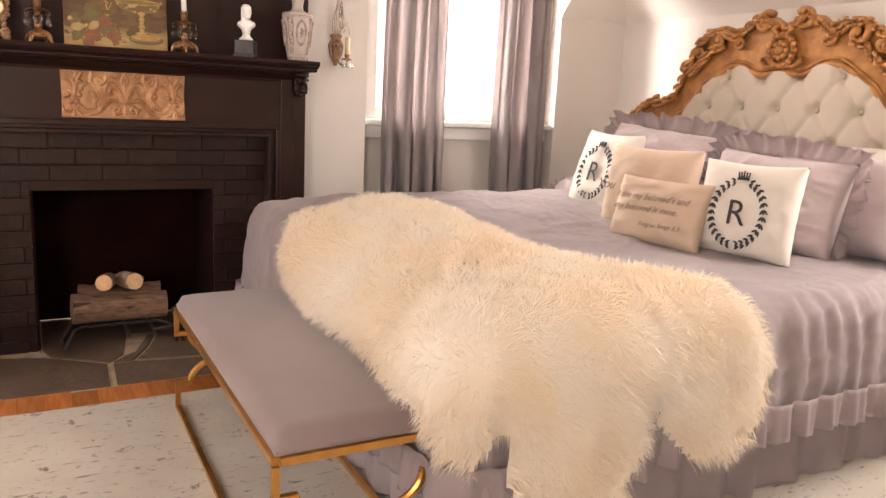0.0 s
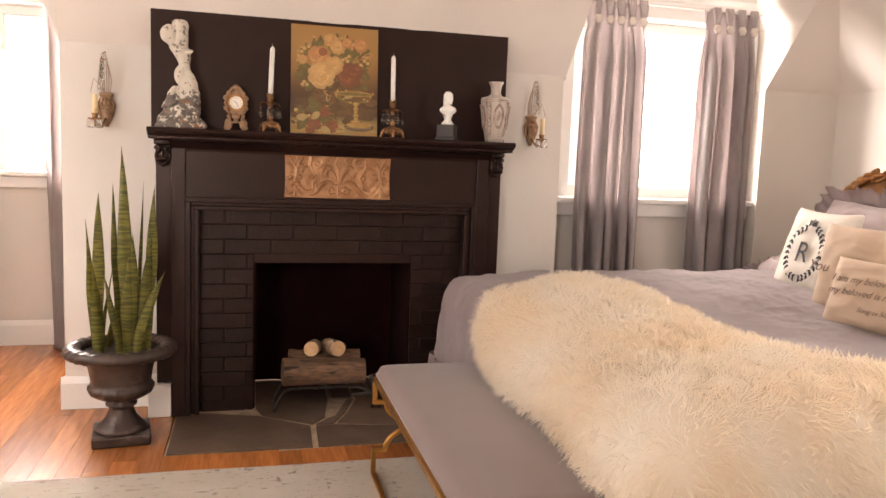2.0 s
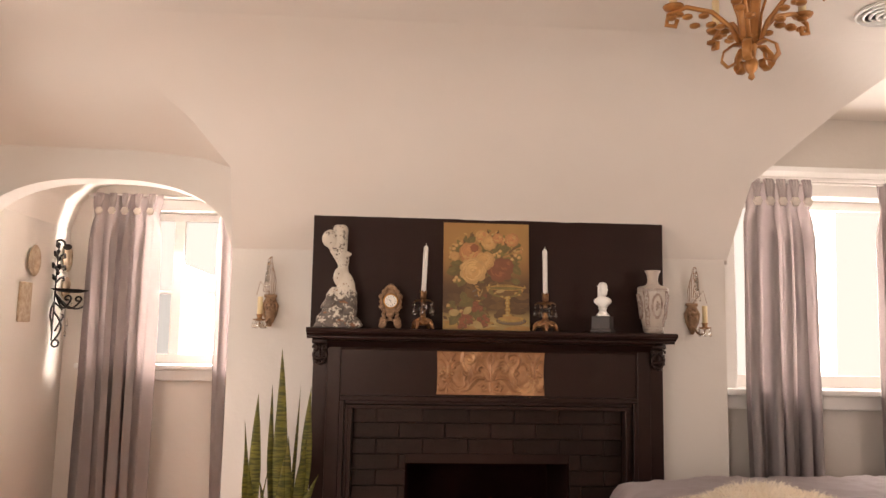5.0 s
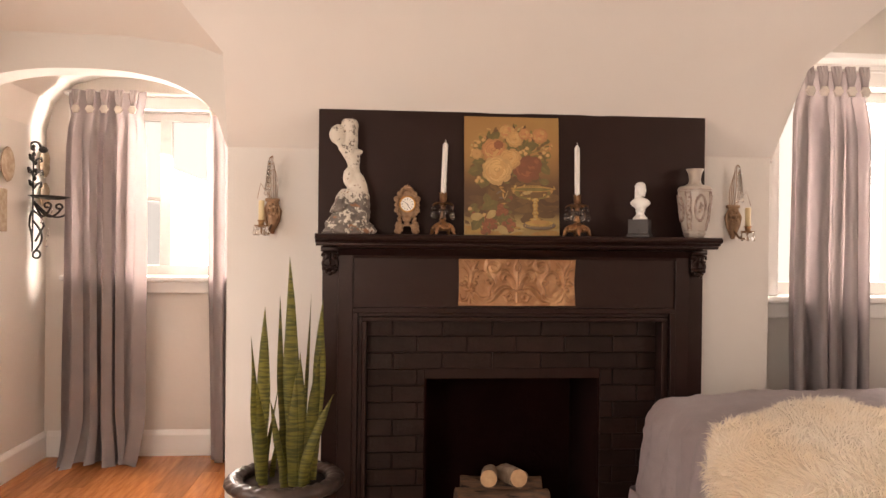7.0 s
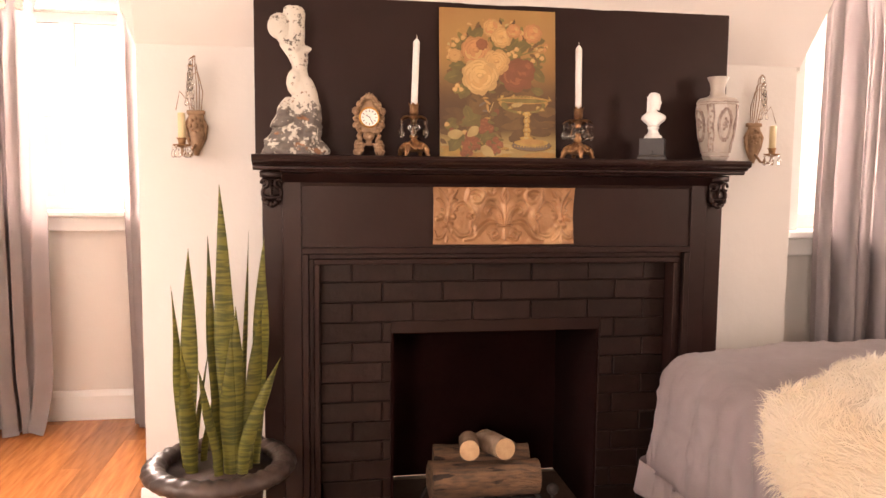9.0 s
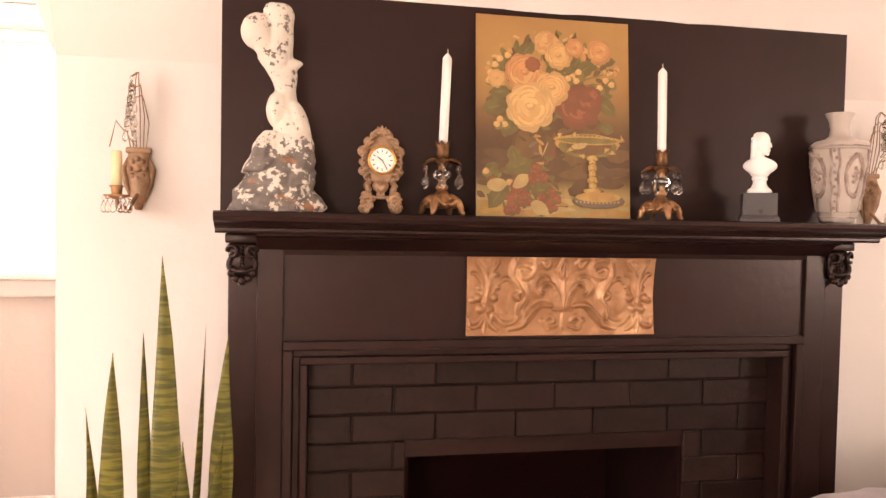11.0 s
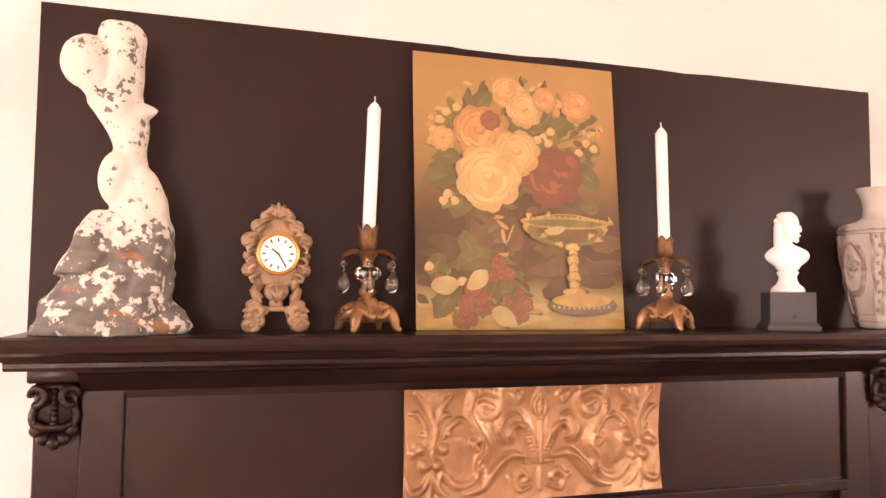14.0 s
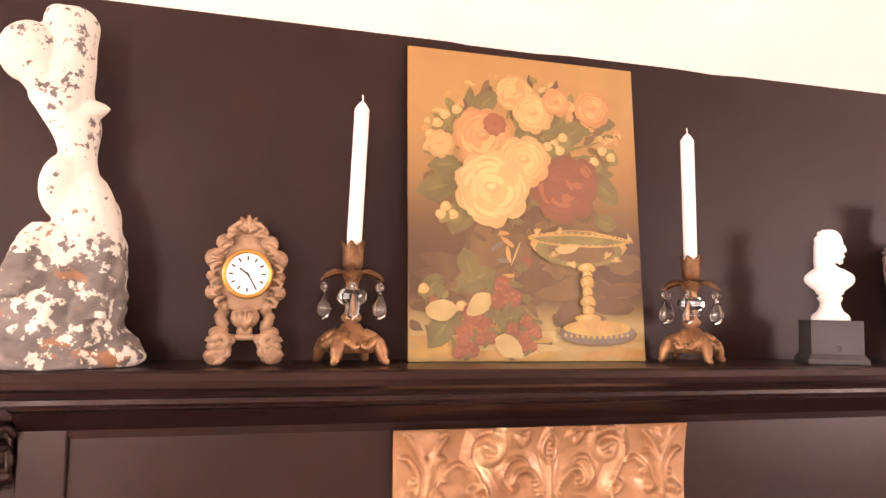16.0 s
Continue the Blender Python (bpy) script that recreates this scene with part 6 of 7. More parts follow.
for bx, by, tx, ty, lh, lw, tw in leaf_specs:
    def f(u, v, bx=bx, by=by, tx=tx, ty=ty, lh=lh, lw=lw, tw=tw):
        w = 0.5 * lw * (0.66 + 0.40 * math.sin(math.pi * min(1.0, 0.08 + 0.80 * v)) + 0.05 * math.sin(14 * v + bx * 50)) * (1 - 0.985 * max(0.0, (v - 0.50) / 0.50) ** 1.6)
        a = radians(tw + 30 * v + 16 * math.sin(4 * v + bx * 30))
        q = (u - 0.5) * 2
        cup = 0.40 * w * q * q
        x = bx + (tx - bx) * (0.35 * v + 0.65 * v * v) + w * q * math.cos(a) - cup * math.sin(a) + 0.007 * math.sin(6 * v + bx * 40) * (1 - v)
        y = by + (ty - by) * v + w * q * math.sin(a) + cup * math.cos(a)
        return (x, y, v * lh)

    bm = sheet(bmesh.new(), 8, 30, f)
    bmesh.ops.solidify(bm, geom=bm.faces[:], thickness=0.003)
    part("leaf", bm, LEAF, plant, smooth=True)

# ---- bench at the foot of the bed ----
bench = thing("bench", (0.272, -1.525, 0.008), "taupe upholstered bench with a gold metal quatrefoil frame", "bench")
BW, BL = 0.205, 0.64


def seat(u, v):
    x, y = (u - 0.5) * 2 * BW, (v - 0.5) * 2 * BL
    e = min(1.0, (BW - abs(x)) / 0.045) * 1.0
    g = min(1.0, (BL - abs(y)) / 0.045)
    crown = 0.016 * (1 - (x / BW) ** 2) * (1 - (y / BL) ** 4)
    rim = math.sqrt(max(0.0, 1 - (1 - max(0, min(e, g))) ** 2))
    return (x, y, 0.405 + 0.040 * rim + crown + 0.0012 * noise.noise((x * 9, y * 6, 0)))


bm = sheet(bmesh.new(), 28, 60, seat)
box(bm, -BW, BW, -BL, BL, 0.392, 0.406, 0.004)
part("seat", bm, SATIN, bench, smooth=True)
bm = bmesh.new()
B = 0.009
for s in (-1, 1):
    box(bm, s * BW - B, s * BW + B, -BL, BL, 0.372, 0.391, 0.002)
    box(bm, -BW + B + 0.001, BW - B - 0.001, s * BL - B, s * BL + B, 0.372, 0.391, 0.002)
part("top_rail", bm, BRASS, bench)
for s in (-1, 1):
    part("floor_rail", fresh_box(s * BW - B, s * BW + B, -BL + B + 0.001, BL - B - 0.001, 0, 0.017, 0.002), BRASS, bench)
    bm = bmesh.new()
    y0 = s * BL
    for q in (-1, 1):
        box(bm, q * BW - B, q * BW + B, y0 - B, y0 + B, 0.300, 0.3715, 0.002)
        box(bm, *sorted((q * (BW + B), q * (BW - 0.052))), y0 - B, y0 + B, 0.282, 0.2995, 0.002)
        box(bm, q * BW - B, q * BW + B, y0 - B, y0 + B, 0.0, 0.090, 0.002)
        box(bm, *sorted((q * (BW + B), q * (BW - 0.052))), y0 - B, y0 + B, 0.0905, 0.108, 0.002)
    rx = BW - 0.045
    tube(bm, [(rx * math.cos(a), y0, 0.288 + 0.092 * math.sin(a)) for a in np.linspace(math.pi, 2 * math.pi, 25)], 0.0115, 8, 0.9, up=Vector((0, 1, 0)))
    tube(bm, [(rx * math.cos(a), y0, 0.100 + 0.092 * math.sin(a)) for a in np.linspace(math.pi, 0, 25)], 0.0115, 8, 0.9, up=Vector((0, 1, 0)))
    part("end_frame", bm, BRASS, bench, "gold quatrefoil end frame")

# ---- rug ----
def rug_top(u, v):
    x, y = -2.05 + 4.6 * u, -4.3 + 3.565 * v
    return (x + 0.004 * math.sin(9 * y), y + 0.004 * math.sin(7 * x), 0.0075 + 0.0015 * noise.noise((x * 3, y * 3, 0)))


bm = sheet(bmesh.new(), 60, 50, rug_top)
bmesh.ops.solidify(bm, geom=bm.faces[:], thickness=0.006)
rug = tagged(mesh_object("area_rug", bm, RUG), "distressed cream rug with faded brown-grey pattern", "rug")

# ---- ceiling vent and chandelier ----
vent = thing("ceiling_vent", (1.318, -1.075, H), "round white ceiling vent with concentric rings", "vent")
for k, r in enumerate((0.125, 0.100, 0.078, 0.056, 0.034)):
    bm = bmesh.new()
    lathe(bm, [(r, -0.001), (r + 0.002, -0.006 - 0.003 * k), (r - 0.007, -0.012 - 0.003 * k), (r - 0.008, -0.010 - 0.003 * k), (r - 0.003, -0.003)], 40)
    part("ring", bm, TRIM, vent, smooth=True)
# no hollow here: a near-black disc gives the shade between the rings
part("duct", lathe(bmesh.new(), [(0.0005, -0.0015), (0.112, -0.0012)], 32), SOOT_AND_SHADE, vent, "flat dark disc for the shade inside the duct")

ch = thing("chandelier", (0.525, -1.60, 2.02), "gilt metal ribbon chandelier with scrolled arms hanging from the ceiling", "chandelier")
bm = lathe(bmesh.new(), [(0.003, 0.01), (0.010, 0.018), (0.006, 0.028), (0.016, 0.040), (0.020, 0.055), (0.012, 0.075), (0.016, 0.10), (0.028, 0.13), (0.018, 0.16), (0.014, 0.30), (0.010, 0.47)], 20)
part("finial_stem", bm, GOLD, ch, smooth=True)
for k in range(5):
    a = radians(72 * k + 20)
    ca, sa = math.cos(a), math.sin(a)
    loop = [(0.018, 0.11), (0.045, 0.115), (0.072, 0.095), (0.078, 0.068), (0.062, 0.050), (0.042, 0.060), (0.040, 0.078)]
    bm = tube(bmesh.new(), [(r * ca, r * sa, z) for r, z in loop], 0.013, 8, 0.25)
    part("ribbon_loop", bm, GOLD, ch, smooth=True)
    strap = [(0.022, 0.12), (0.030, 0.20), (0.055, 0.28), (0.075, 0.36), (0.060, 0.43), (0.015, 0.465)]
    part("strap", tube(bmesh.new(), [(r * math.cos(a + 0.6), r * math.sin(a + 0.6), z) for r, z in strap], 0.016, 8, 0.25), GOLD, ch, smooth=True)
    arm = [(0.03, 0.12), (0.05, 0.165), (0.10, 0.215), (0.17, 0.235), (0.22, 0.215), (0.225, 0.185), (0.20, 0.180), (0.195, 0.200)]
    part("arm", tube(bmesh.new(), [(r * ca, r * sa, z) for r, z in arm], 0.007, 8), GOLD, ch, smooth=True)
    bm = bmesh.new()
    for j in range(7):
        r, z = 0.08 + 0.022 * j, 0.165 + 0.012 * (j % 3) + 0.006 * j
        ball(bm, (r * ca - 0.012 * (-1) ** j * sa, r * sa + 0.012 * (-1) ** j * ca, z), 0.013, 1.2, 1.2, 0.6, 8, 6)
    part("leaf_spray", bm, GOLD, ch, smooth=True)
    bm = lathe(bmesh.new(), [(0.006, 0.225), (0.026, 0.232), (0.030, 0.240), (0.012, 0.245)], 16, 0.205 * ca, 0.205 * sa)
    part("candle_pan", bm, GOLD, ch, smooth=True)
    part("candle", lathe(bmesh.new(), [(0.011, 0.245), (0.011, 0.33), (0.003, 0.345)], 12, 0.205 * ca, 0.205 * sa), CREAMWAX, ch, smooth=True)
part("canopy", lathe(bmesh.new(), [(0.012, 0.462), (0.05, 0.468), (0.055, 0.4795)], 24), GOLD, ch, smooth=True)

# ---- bed ----
BX0, BX1, BY0, BY1 = 0.46, 2.72, -2.26, -0.27


def bed_z(x, y):
    """Height of the duvet's top."""
    z = 0.650 + 0.085 * smoothstep(-1.6, -0.55, y) + 0.012 * noise.noise((x * 1.7, y * 1.7, 3))
    z -= 0.03 * smoothstep(1.0, 0.5, x)
    return z


def wrinkle(x, y):
    ridge = 1 - abs(noise.noise((x * 3.2 + y * 6.5, y * 8 - x * 5, 1)))
    return 0.007 * ridge ** 6 + 0.004 * noise.noise((x * 24, y * 15, 5)) + 0.003 * noise.noise((x * 40, y * 46, 7)) + 0.010 * noise.noise((x * 4, y * 4, 8))


def drape(X, Y, lift=0.0, round_r=0.10, flare=0.05):
    """Wraps plan coordinates over the bed: past the edges the cloth turns down the sides."""
    ox, oy = max(0.0, BX0 + round_r - X), max(0.0, BY0 + round_r - Y)
    oz = max(0.0, Y - (BY1 - round_r))
    cx, cy = max(X, BX0 + round_r), min(max(Y, BY0 + round_r), BY1 - round_r)
    o = math.hypot(ox, max(oy, oz))
    dx, dy = (-ox / o, (-oy if oy else oz) / o) if o > 1e-6 else (0.0, 0.0)
    z = bed_z(cx, cy)
    quarter = round_r * math.pi / 2
    if o < quarter:
        a = o / round_r
        h, d = math.sin(a) * round_r, (1 - math.cos(a)) * round_r
        nx, nz = math.sin(a), math.cos(a)
    else:
        h, d = round_r + flare * min(1.0, (o - quarter) / 0.4), round_r + (o - quarter)
        nx, nz = 1.0, 0.15
    p = Vector((cx + dx * h, cy + dy * h, z - d))
    n = Vector((dx * nx, dy * nx, nz)).normalized()
    return p + n * lift, n


bed = thing("bed", (1.6, -1.27, 0), "king bed with a rumpled lavender linen duvet and ruffled skirt", "bed")
BO = Matrix.Translation((-1.6, 1.27, 0))


def bed_part(name, bm, material, label="", smooth=True):
    bmesh.ops.transform(bm, matrix=BO, verts=bm.verts)
    return part(name, bm, material, bed, label, smooth)


bed_part("mattress", fresh_box(BX0 + 0.06, BX1, BY0 + 0.06, BY1 - 0.06, 0.20, 0.60, 0.04, 4), IVORY, "ivory mattress under the duvet")
HANG = 0.34


def duvet(u, v):
    X = BX0 - HANG + (BX1 - BX0 + HANG) * u
    Y = BY0 - HANG + (BY1 - BY0 + 2 * HANG) * v
    p, n = drape(X, Y, 0.0, 0.11, 0.035)
    o = max(0.0, BY0 + 0.1 - Y, BX0 + 0.1 - X, Y - BY1 + 0.1)
    side = smoothstep(0.0, 0.17, o)
    along = X if (BY0 + 0.1 - Y) > (BX0 + 0.1 - X) else Y
    fold = side * (0.009 * noise.noise((along * 9, o * 2.5, 3)) + 0.006 * math.sin(along * 52 + 3 * math.sin(along * 7) + 2 * noise.noise((along * 3, o * 5, 2))) + 0.004 * noise.noise((along * 45, o * 6, 9)))
    return p + n * (wrinkle(X, Y) + fold)


bm = sheet(bmesh.new(), 220, 220, duvet)
bmesh.ops.solidify(bm, geom=bm.faces[:], thickness=0.012)
bed_part("duvet", bm, LINEN, "lavender linen duvet with fine wrinkles")


def edge_path(off, m=420):
    """The bed's edge from the head on the near side, round the foot, to the head on the far side: point, outward, length."""
    x0, y0, y1, r = BX0 - off, BY0 - off, BY1 + off, 0.12
    segs = []
    n1, n2 = int(m * 0.36), int(m * 0.28)
    for i in range(n1):
        segs.append(((BX1 + (x0 + r - BX1) * i / n1, y0), (0, -1)))
    for i in range(12):
        a = math.pi / 2 * i / 12
        segs.append(((x0 + r - r * math.sin(a), y0 + r - r * math.cos(a)), (-math.sin(a), -math.cos(a))))
    for i in range(n2):
        segs.append(((x0, y0 + r + (y1 - r - y0 - r) * i / n2), (-1, 0)))
    for i in range(12):
        a = math.pi / 2 * i / 12
        segs.append(((x0 + r - r * math.cos(a), y1 - r + r * math.sin(a)), (-math.cos(a), math.sin(a))))
    for i in range(n1):
        segs.append(((x0 + r + (BX1 - x0 - r) * i / (n1 - 1), y1), (0, 1)))
    return segs


def gathered(name, off, z0, z1, freq, amp, label, m=520, rows=8):
    path = edge_path(off, m)
    n = len(path) - 1

    def f(u, v):
        k = min(n, int(round(u * n)))
        (x, y), (nx, ny) = path[k]
        s = u * 5.9
        a = amp * (0.35 + 0.65 * (1 - v)) * (math.sin(s * freq + 1.6 * math.sin(s * 5.3)) + 0.5 * math.sin(s * freq * 2.1 + 2 * math.sin(s * 3.1)))
        z = z0 + (z1 - z0) * v + 0.006 * (1 - v) * math.sin(s * freq * 0.7)
        return (x + nx * a, y + ny * a, z)

    bm = sheet(bmesh.new(), n, rows, f)
    bmesh.ops.solidify(bm, geom=bm.faces[:], thickness=0.002)
    bed_part(name, bm, LINEN, label)


gathered("skirt", -0.045, 0.012, 0.40, 30, 0.017, "long gathered lavender bed skirt")
gathered("ruffle", 0.040, 0.225, 0.340, 55, 0.019, "ruffled lavender duvet hem", 640, 6)

# headboard
HX, HC = 2.735, -1.20


def head_top(s):
    """Height of the frame's upper edge at s metres from its middle."""
    a = abs(s)
    pts = ((0.0, 1.600), (0.04, 1.622), (0.09, 1.652), (0.15, 1.648), (0.20, 1.612), (0.27, 1.605), (0.36, 1.597), (0.46, 1.570), (0.53, 1.525), (0.58, 1.440), (0.62, 1.345), (0.66, 1.275), (0.72, 1.252), (0.79, 1.258), (0.86, 1.225), (0.96, 1.160), (1.02, 1.110))
    return float(np.interp(a, [p[0] for p in pts], [p[1] for p in pts]))


def head_inner(s):
    a = abs(s)
    pts = ((0.0, 1.388), (0.06, 1.378), (0.12, 1.370), (0.16, 1.388), (0.20, 1.412), (0.26, 1.422), (0.32, 1.412), (0.36, 1.385), (0.41, 1.348), (0.48, 1.300), (0.53, 1.235), (0.58, 1.188), (0.64, 1.160), (0.75, 1.085), (0.92, 1.000))
    return float(np.interp(a, [p[0] for p in pts], [p[1] for p in pts]))


hb = thing("headboard", (HX, HC, 0), "carved antique-gold headboard with cream button tufting against the wall", "headboard")
bm = bmesh.new()
N = 60
outer = [(0.03, s, head_top(s)) for s in np.linspace(-1.02, 1.02, N)]
inner = [(0.03, s, head_inner(s)) for s in np.linspace(0.92, -0.92, N)]
ring = [bm.verts.new(p) for p in outer] + [bm.verts.new((0.03, 1.02, 0.02)), bm.verts.new((0.03, 0.92, 0.02))]
ring += [bm.verts.new(p) for p in inner] + [bm.verts.new((0.03, -0.92, 0.02)), bm.verts.new((0.03, -1.02, 0.02))]
bm.faces.new(ring)
r = bmesh.ops.extrude_face_region(bm, geom=bm.faces[:])
bmesh.ops.translate(bm, vec=(0.055, 0, 0), verts=[v for v in r["geom"] if isinstance(v, bmesh.types.BMVert)])
part("frame", bm, GOLD, hb)
bm = bmesh.new()
tube(bm, [(0.026, s, head_inner(s) + 0.006) for s in np.linspace(-0.93, 0.93, 70)], 0.015, 8)
tube(bm, [(0.026, s, head_inner(s) + 0.030) for s in np.linspace(-0.95, 0.95, 70)], 0.007, 8)
part("inner_bead", bm, GOLD, hb, "gilt bead round the padding", True)


def leaf_lobe(bm, y, z, ang, length, width, curl):
    """A cupped acanthus lobe that rises off the board and curls at its tip."""
    ca, sa = math.cos(ang), math.sin(ang)
    pts = []
    for i in range(8):
        q = i / 7
        along, over = length * q * (1 - 0.25 * q * q), curl * length * q * q
        pts.append((0.020 - 0.034 * math.sin(math.pi * 0.62 * q), y + along * ca - over * sa, z + along * sa + over * ca))
    tube(bm, pts, [width * v for v in (0.45, 0.8, 1.0, 1.0, 0.9, 0.75, 0.55, 0.25)], 8, 0.6, up=Vector((1, 0, 0)))


def volute(bm, y, z, R, turns, start, d, r0):
    pts = [(0.016 - 0.022 * (a / turns), y + R * (1 - 0.86 * a / turns) * math.cos(start + d * a), z + R * (1 - 0.86 * a / turns) * math.sin(start + d * a)) for a in np.linspace(0, turns, 34)]
    tube(bm, pts, [r0 * (1 - 0.5 * i / 33) for i in range(34)], 9, up=Vector((1, 0, 0)))
    ball(bm, (-0.006, y, z), R * 0.34, 0.8, 1, 1, 10, 8)


for sgn in (-1, 1):
    bm = bmesh.new()
    for c, z, R, turns, start, d, r0 in ((0.105, 1.622, 0.050, 8.0, 2.4, -1, 0.019), (0.235, 1.535, 0.036, 7.5, 1.0, -1, 0.014), (0.375, 1.552, 0.052, 8.0, 1.9, -1, 0.019), (0.490, 1.500, 0.040, 7.5, 1.2, -1, 0.015), (0.585, 1.420, 0.034, 8.0, 2.6, -1, 0.015), (0.785, 1.235, 0.034, 8.0, 1.8, -1, 0.014), (0.955, 1.145, 0.034, 8.0, 1.8, -1, 0.014)):
        volute(bm, sgn * c, z, R, turns, start if sgn > 0 else math.pi - start, d * sgn, r0)
    for path, n in (([(0.06, 1.60), (0.13, 1.655), (0.20, 1.60), (0.26, 1.55), (0.31, 1.575)], 9), ([(0.24, 1.57), (0.32, 1.60), (0.42, 1.590), (0.49, 1.545), (0.54, 1.46)], 12), ([(0.34, 1.52), (0.42, 1.50), (0.47, 1.44), (0.52, 1.40)], 7), ([(0.58, 1.44), (0.60, 1.35), (0.65, 1.27), (0.72, 1.24)], 6), ([(0.80, 1.245), (0.88, 1.205), (0.95, 1.155)], 5)):
        P = [Vector((0, y, z)) for y, z in path]
        for k in range(n):
            q = k / (n - 1) * (len(P) - 1)
            i = min(int(q), len(P) - 2)
            p, t = P[i].lerp(P[i + 1], q - i), (P[i + 1] - P[i]).normalized()
            ang = math.atan2(t.z, t.y)
            for side in (-1, 1):
                w = ang + side * 0.75
                leaf_lobe(bm, sgn * p.y, p.z, w if sgn > 0 else math.pi - w, 0.050 + 0.010 * math.sin(3 * k), 0.0115, -0.45 * side * sgn)
        tube(bm, [(0.012, sgn * p.y, p.z) for p in P], [0.012] * len(P), 8)
    rim = [(0.024, sgn * q, head_top(q) - 0.012) for q in np.linspace(0.0, 1.0, 60)]
    tube(bm, rim, [0.014 + 0.003 * math.sin(i * 1.3) for i in range(60)], 8)
    part("carved_scroll", bm, GOLD, hb, "deeply carved gilt acanthus scrolls", True)
bm = lathe(bmesh.new(), [(0.0001, 0.010), (0.030, 0.010), (0.052, 0.004), (0.058, -0.006)], 32, wave=lambda a, k: 1 + 0.05 * math.cos(16 * a))
bmesh.ops.transform(bm, matrix=Matrix.Translation((0.018, 0, 1.490)) @ pose(0, 0, 0, 0, -90, 0), verts=bm.verts)
med = part("medallion", bm, GOLD, hb, "carved gilt flower medallion", True)
for k in range(16):
    a = 2 * math.pi * k / 16
    part("bead", ball(bmesh.new(), (0.010, 0.070 * math.cos(a), 1.490 + 0.070 * math.sin(a)), 0.017, u=8, v=6), GOLD, med, smooth=True)
for k in range(8):
    a = 2 * math.pi * k / 8
    part("petal", ball(bmesh.new(), (0.004, 0.034 * math.cos(a), 1.490 + 0.034 * math.sin(a)), 0.016, u=8, v=6), GOLD, med, smooth=True)
part("boss", ball(bmesh.new(), (-0.004, 0, 1.490), 0.022, u=10, v=8), GOLD, med, smooth=True)
for q in (-1, 1):
    part("leaf_curl", tube(bmesh.new(), [(0.012, q * 0.03, 1.42), (0.004, q * 0.08, 1.415), (0.012, q * 0.11, 1.44), (0.014, q * 0.10, 1.46)], 0.011, 8), GOLD, med, smooth=True)
    part("leaf_curl", tube(bmesh.new(), [(0.012, q * 0.02, 1.56), (0.0, q * 0.05, 1.585), (0.012, q * 0.03, 1.61)], 0.014, 8), GOLD, med, smooth=True)
# tufted padding
SX, SZ = 0.21, 0.150


def tufted(u, v):
    s = -0.93 + 1.86 * u
    top = head_inner(s) + 0.01
    z = 0.50 + (top - 0.50) * v
    row = round((z - 0.62) / SZ)
    best = 9.0
    for rr in (row - 1, row, row + 1):
        zc = 0.62 + rr * SZ
        off = (rr % 2) * SX / 2
        c = round((s - off) / SX) * SX + off
        best = min(best, math.hypot((s - c) / SX, (z - zc) / SZ))
    a, b = s / SX + (z - 0.62) / (2 * SZ), s / SX - (z - 0.62) / (2 * SZ)
    da, db = abs(a - round(a)), abs(b - round(b))
    crease = math.exp(-(min(da, db) / 0.07) ** 2)
    button = math.exp(-(best / 0.16) ** 2)
    return (0.012 + 0.034 * button + 0.011 * crease - 0.012 * math.sin(math.pi * v), s, z)


bm = sheet(bmesh.new(), 150, 84, tufted)
part("tufted_panel", bm, TUFT, hb, "cream button-tufted padding", True)
bm = bmesh.new()
for rr in range(-1, 7):
    zc = 0.62 + rr * SZ
    for k in range(-5, 6):
        c = k * SX + (rr % 2) * SX / 2
        if abs(c) < 0.88 and zc < head_inner(c) - 0.02:
            part("button", ball(bmesh.new(), (0.036, c, zc), 0.012, 0.6, 1, 1, 8, 6), TUFT, hb, smooth=True)
bm.free()


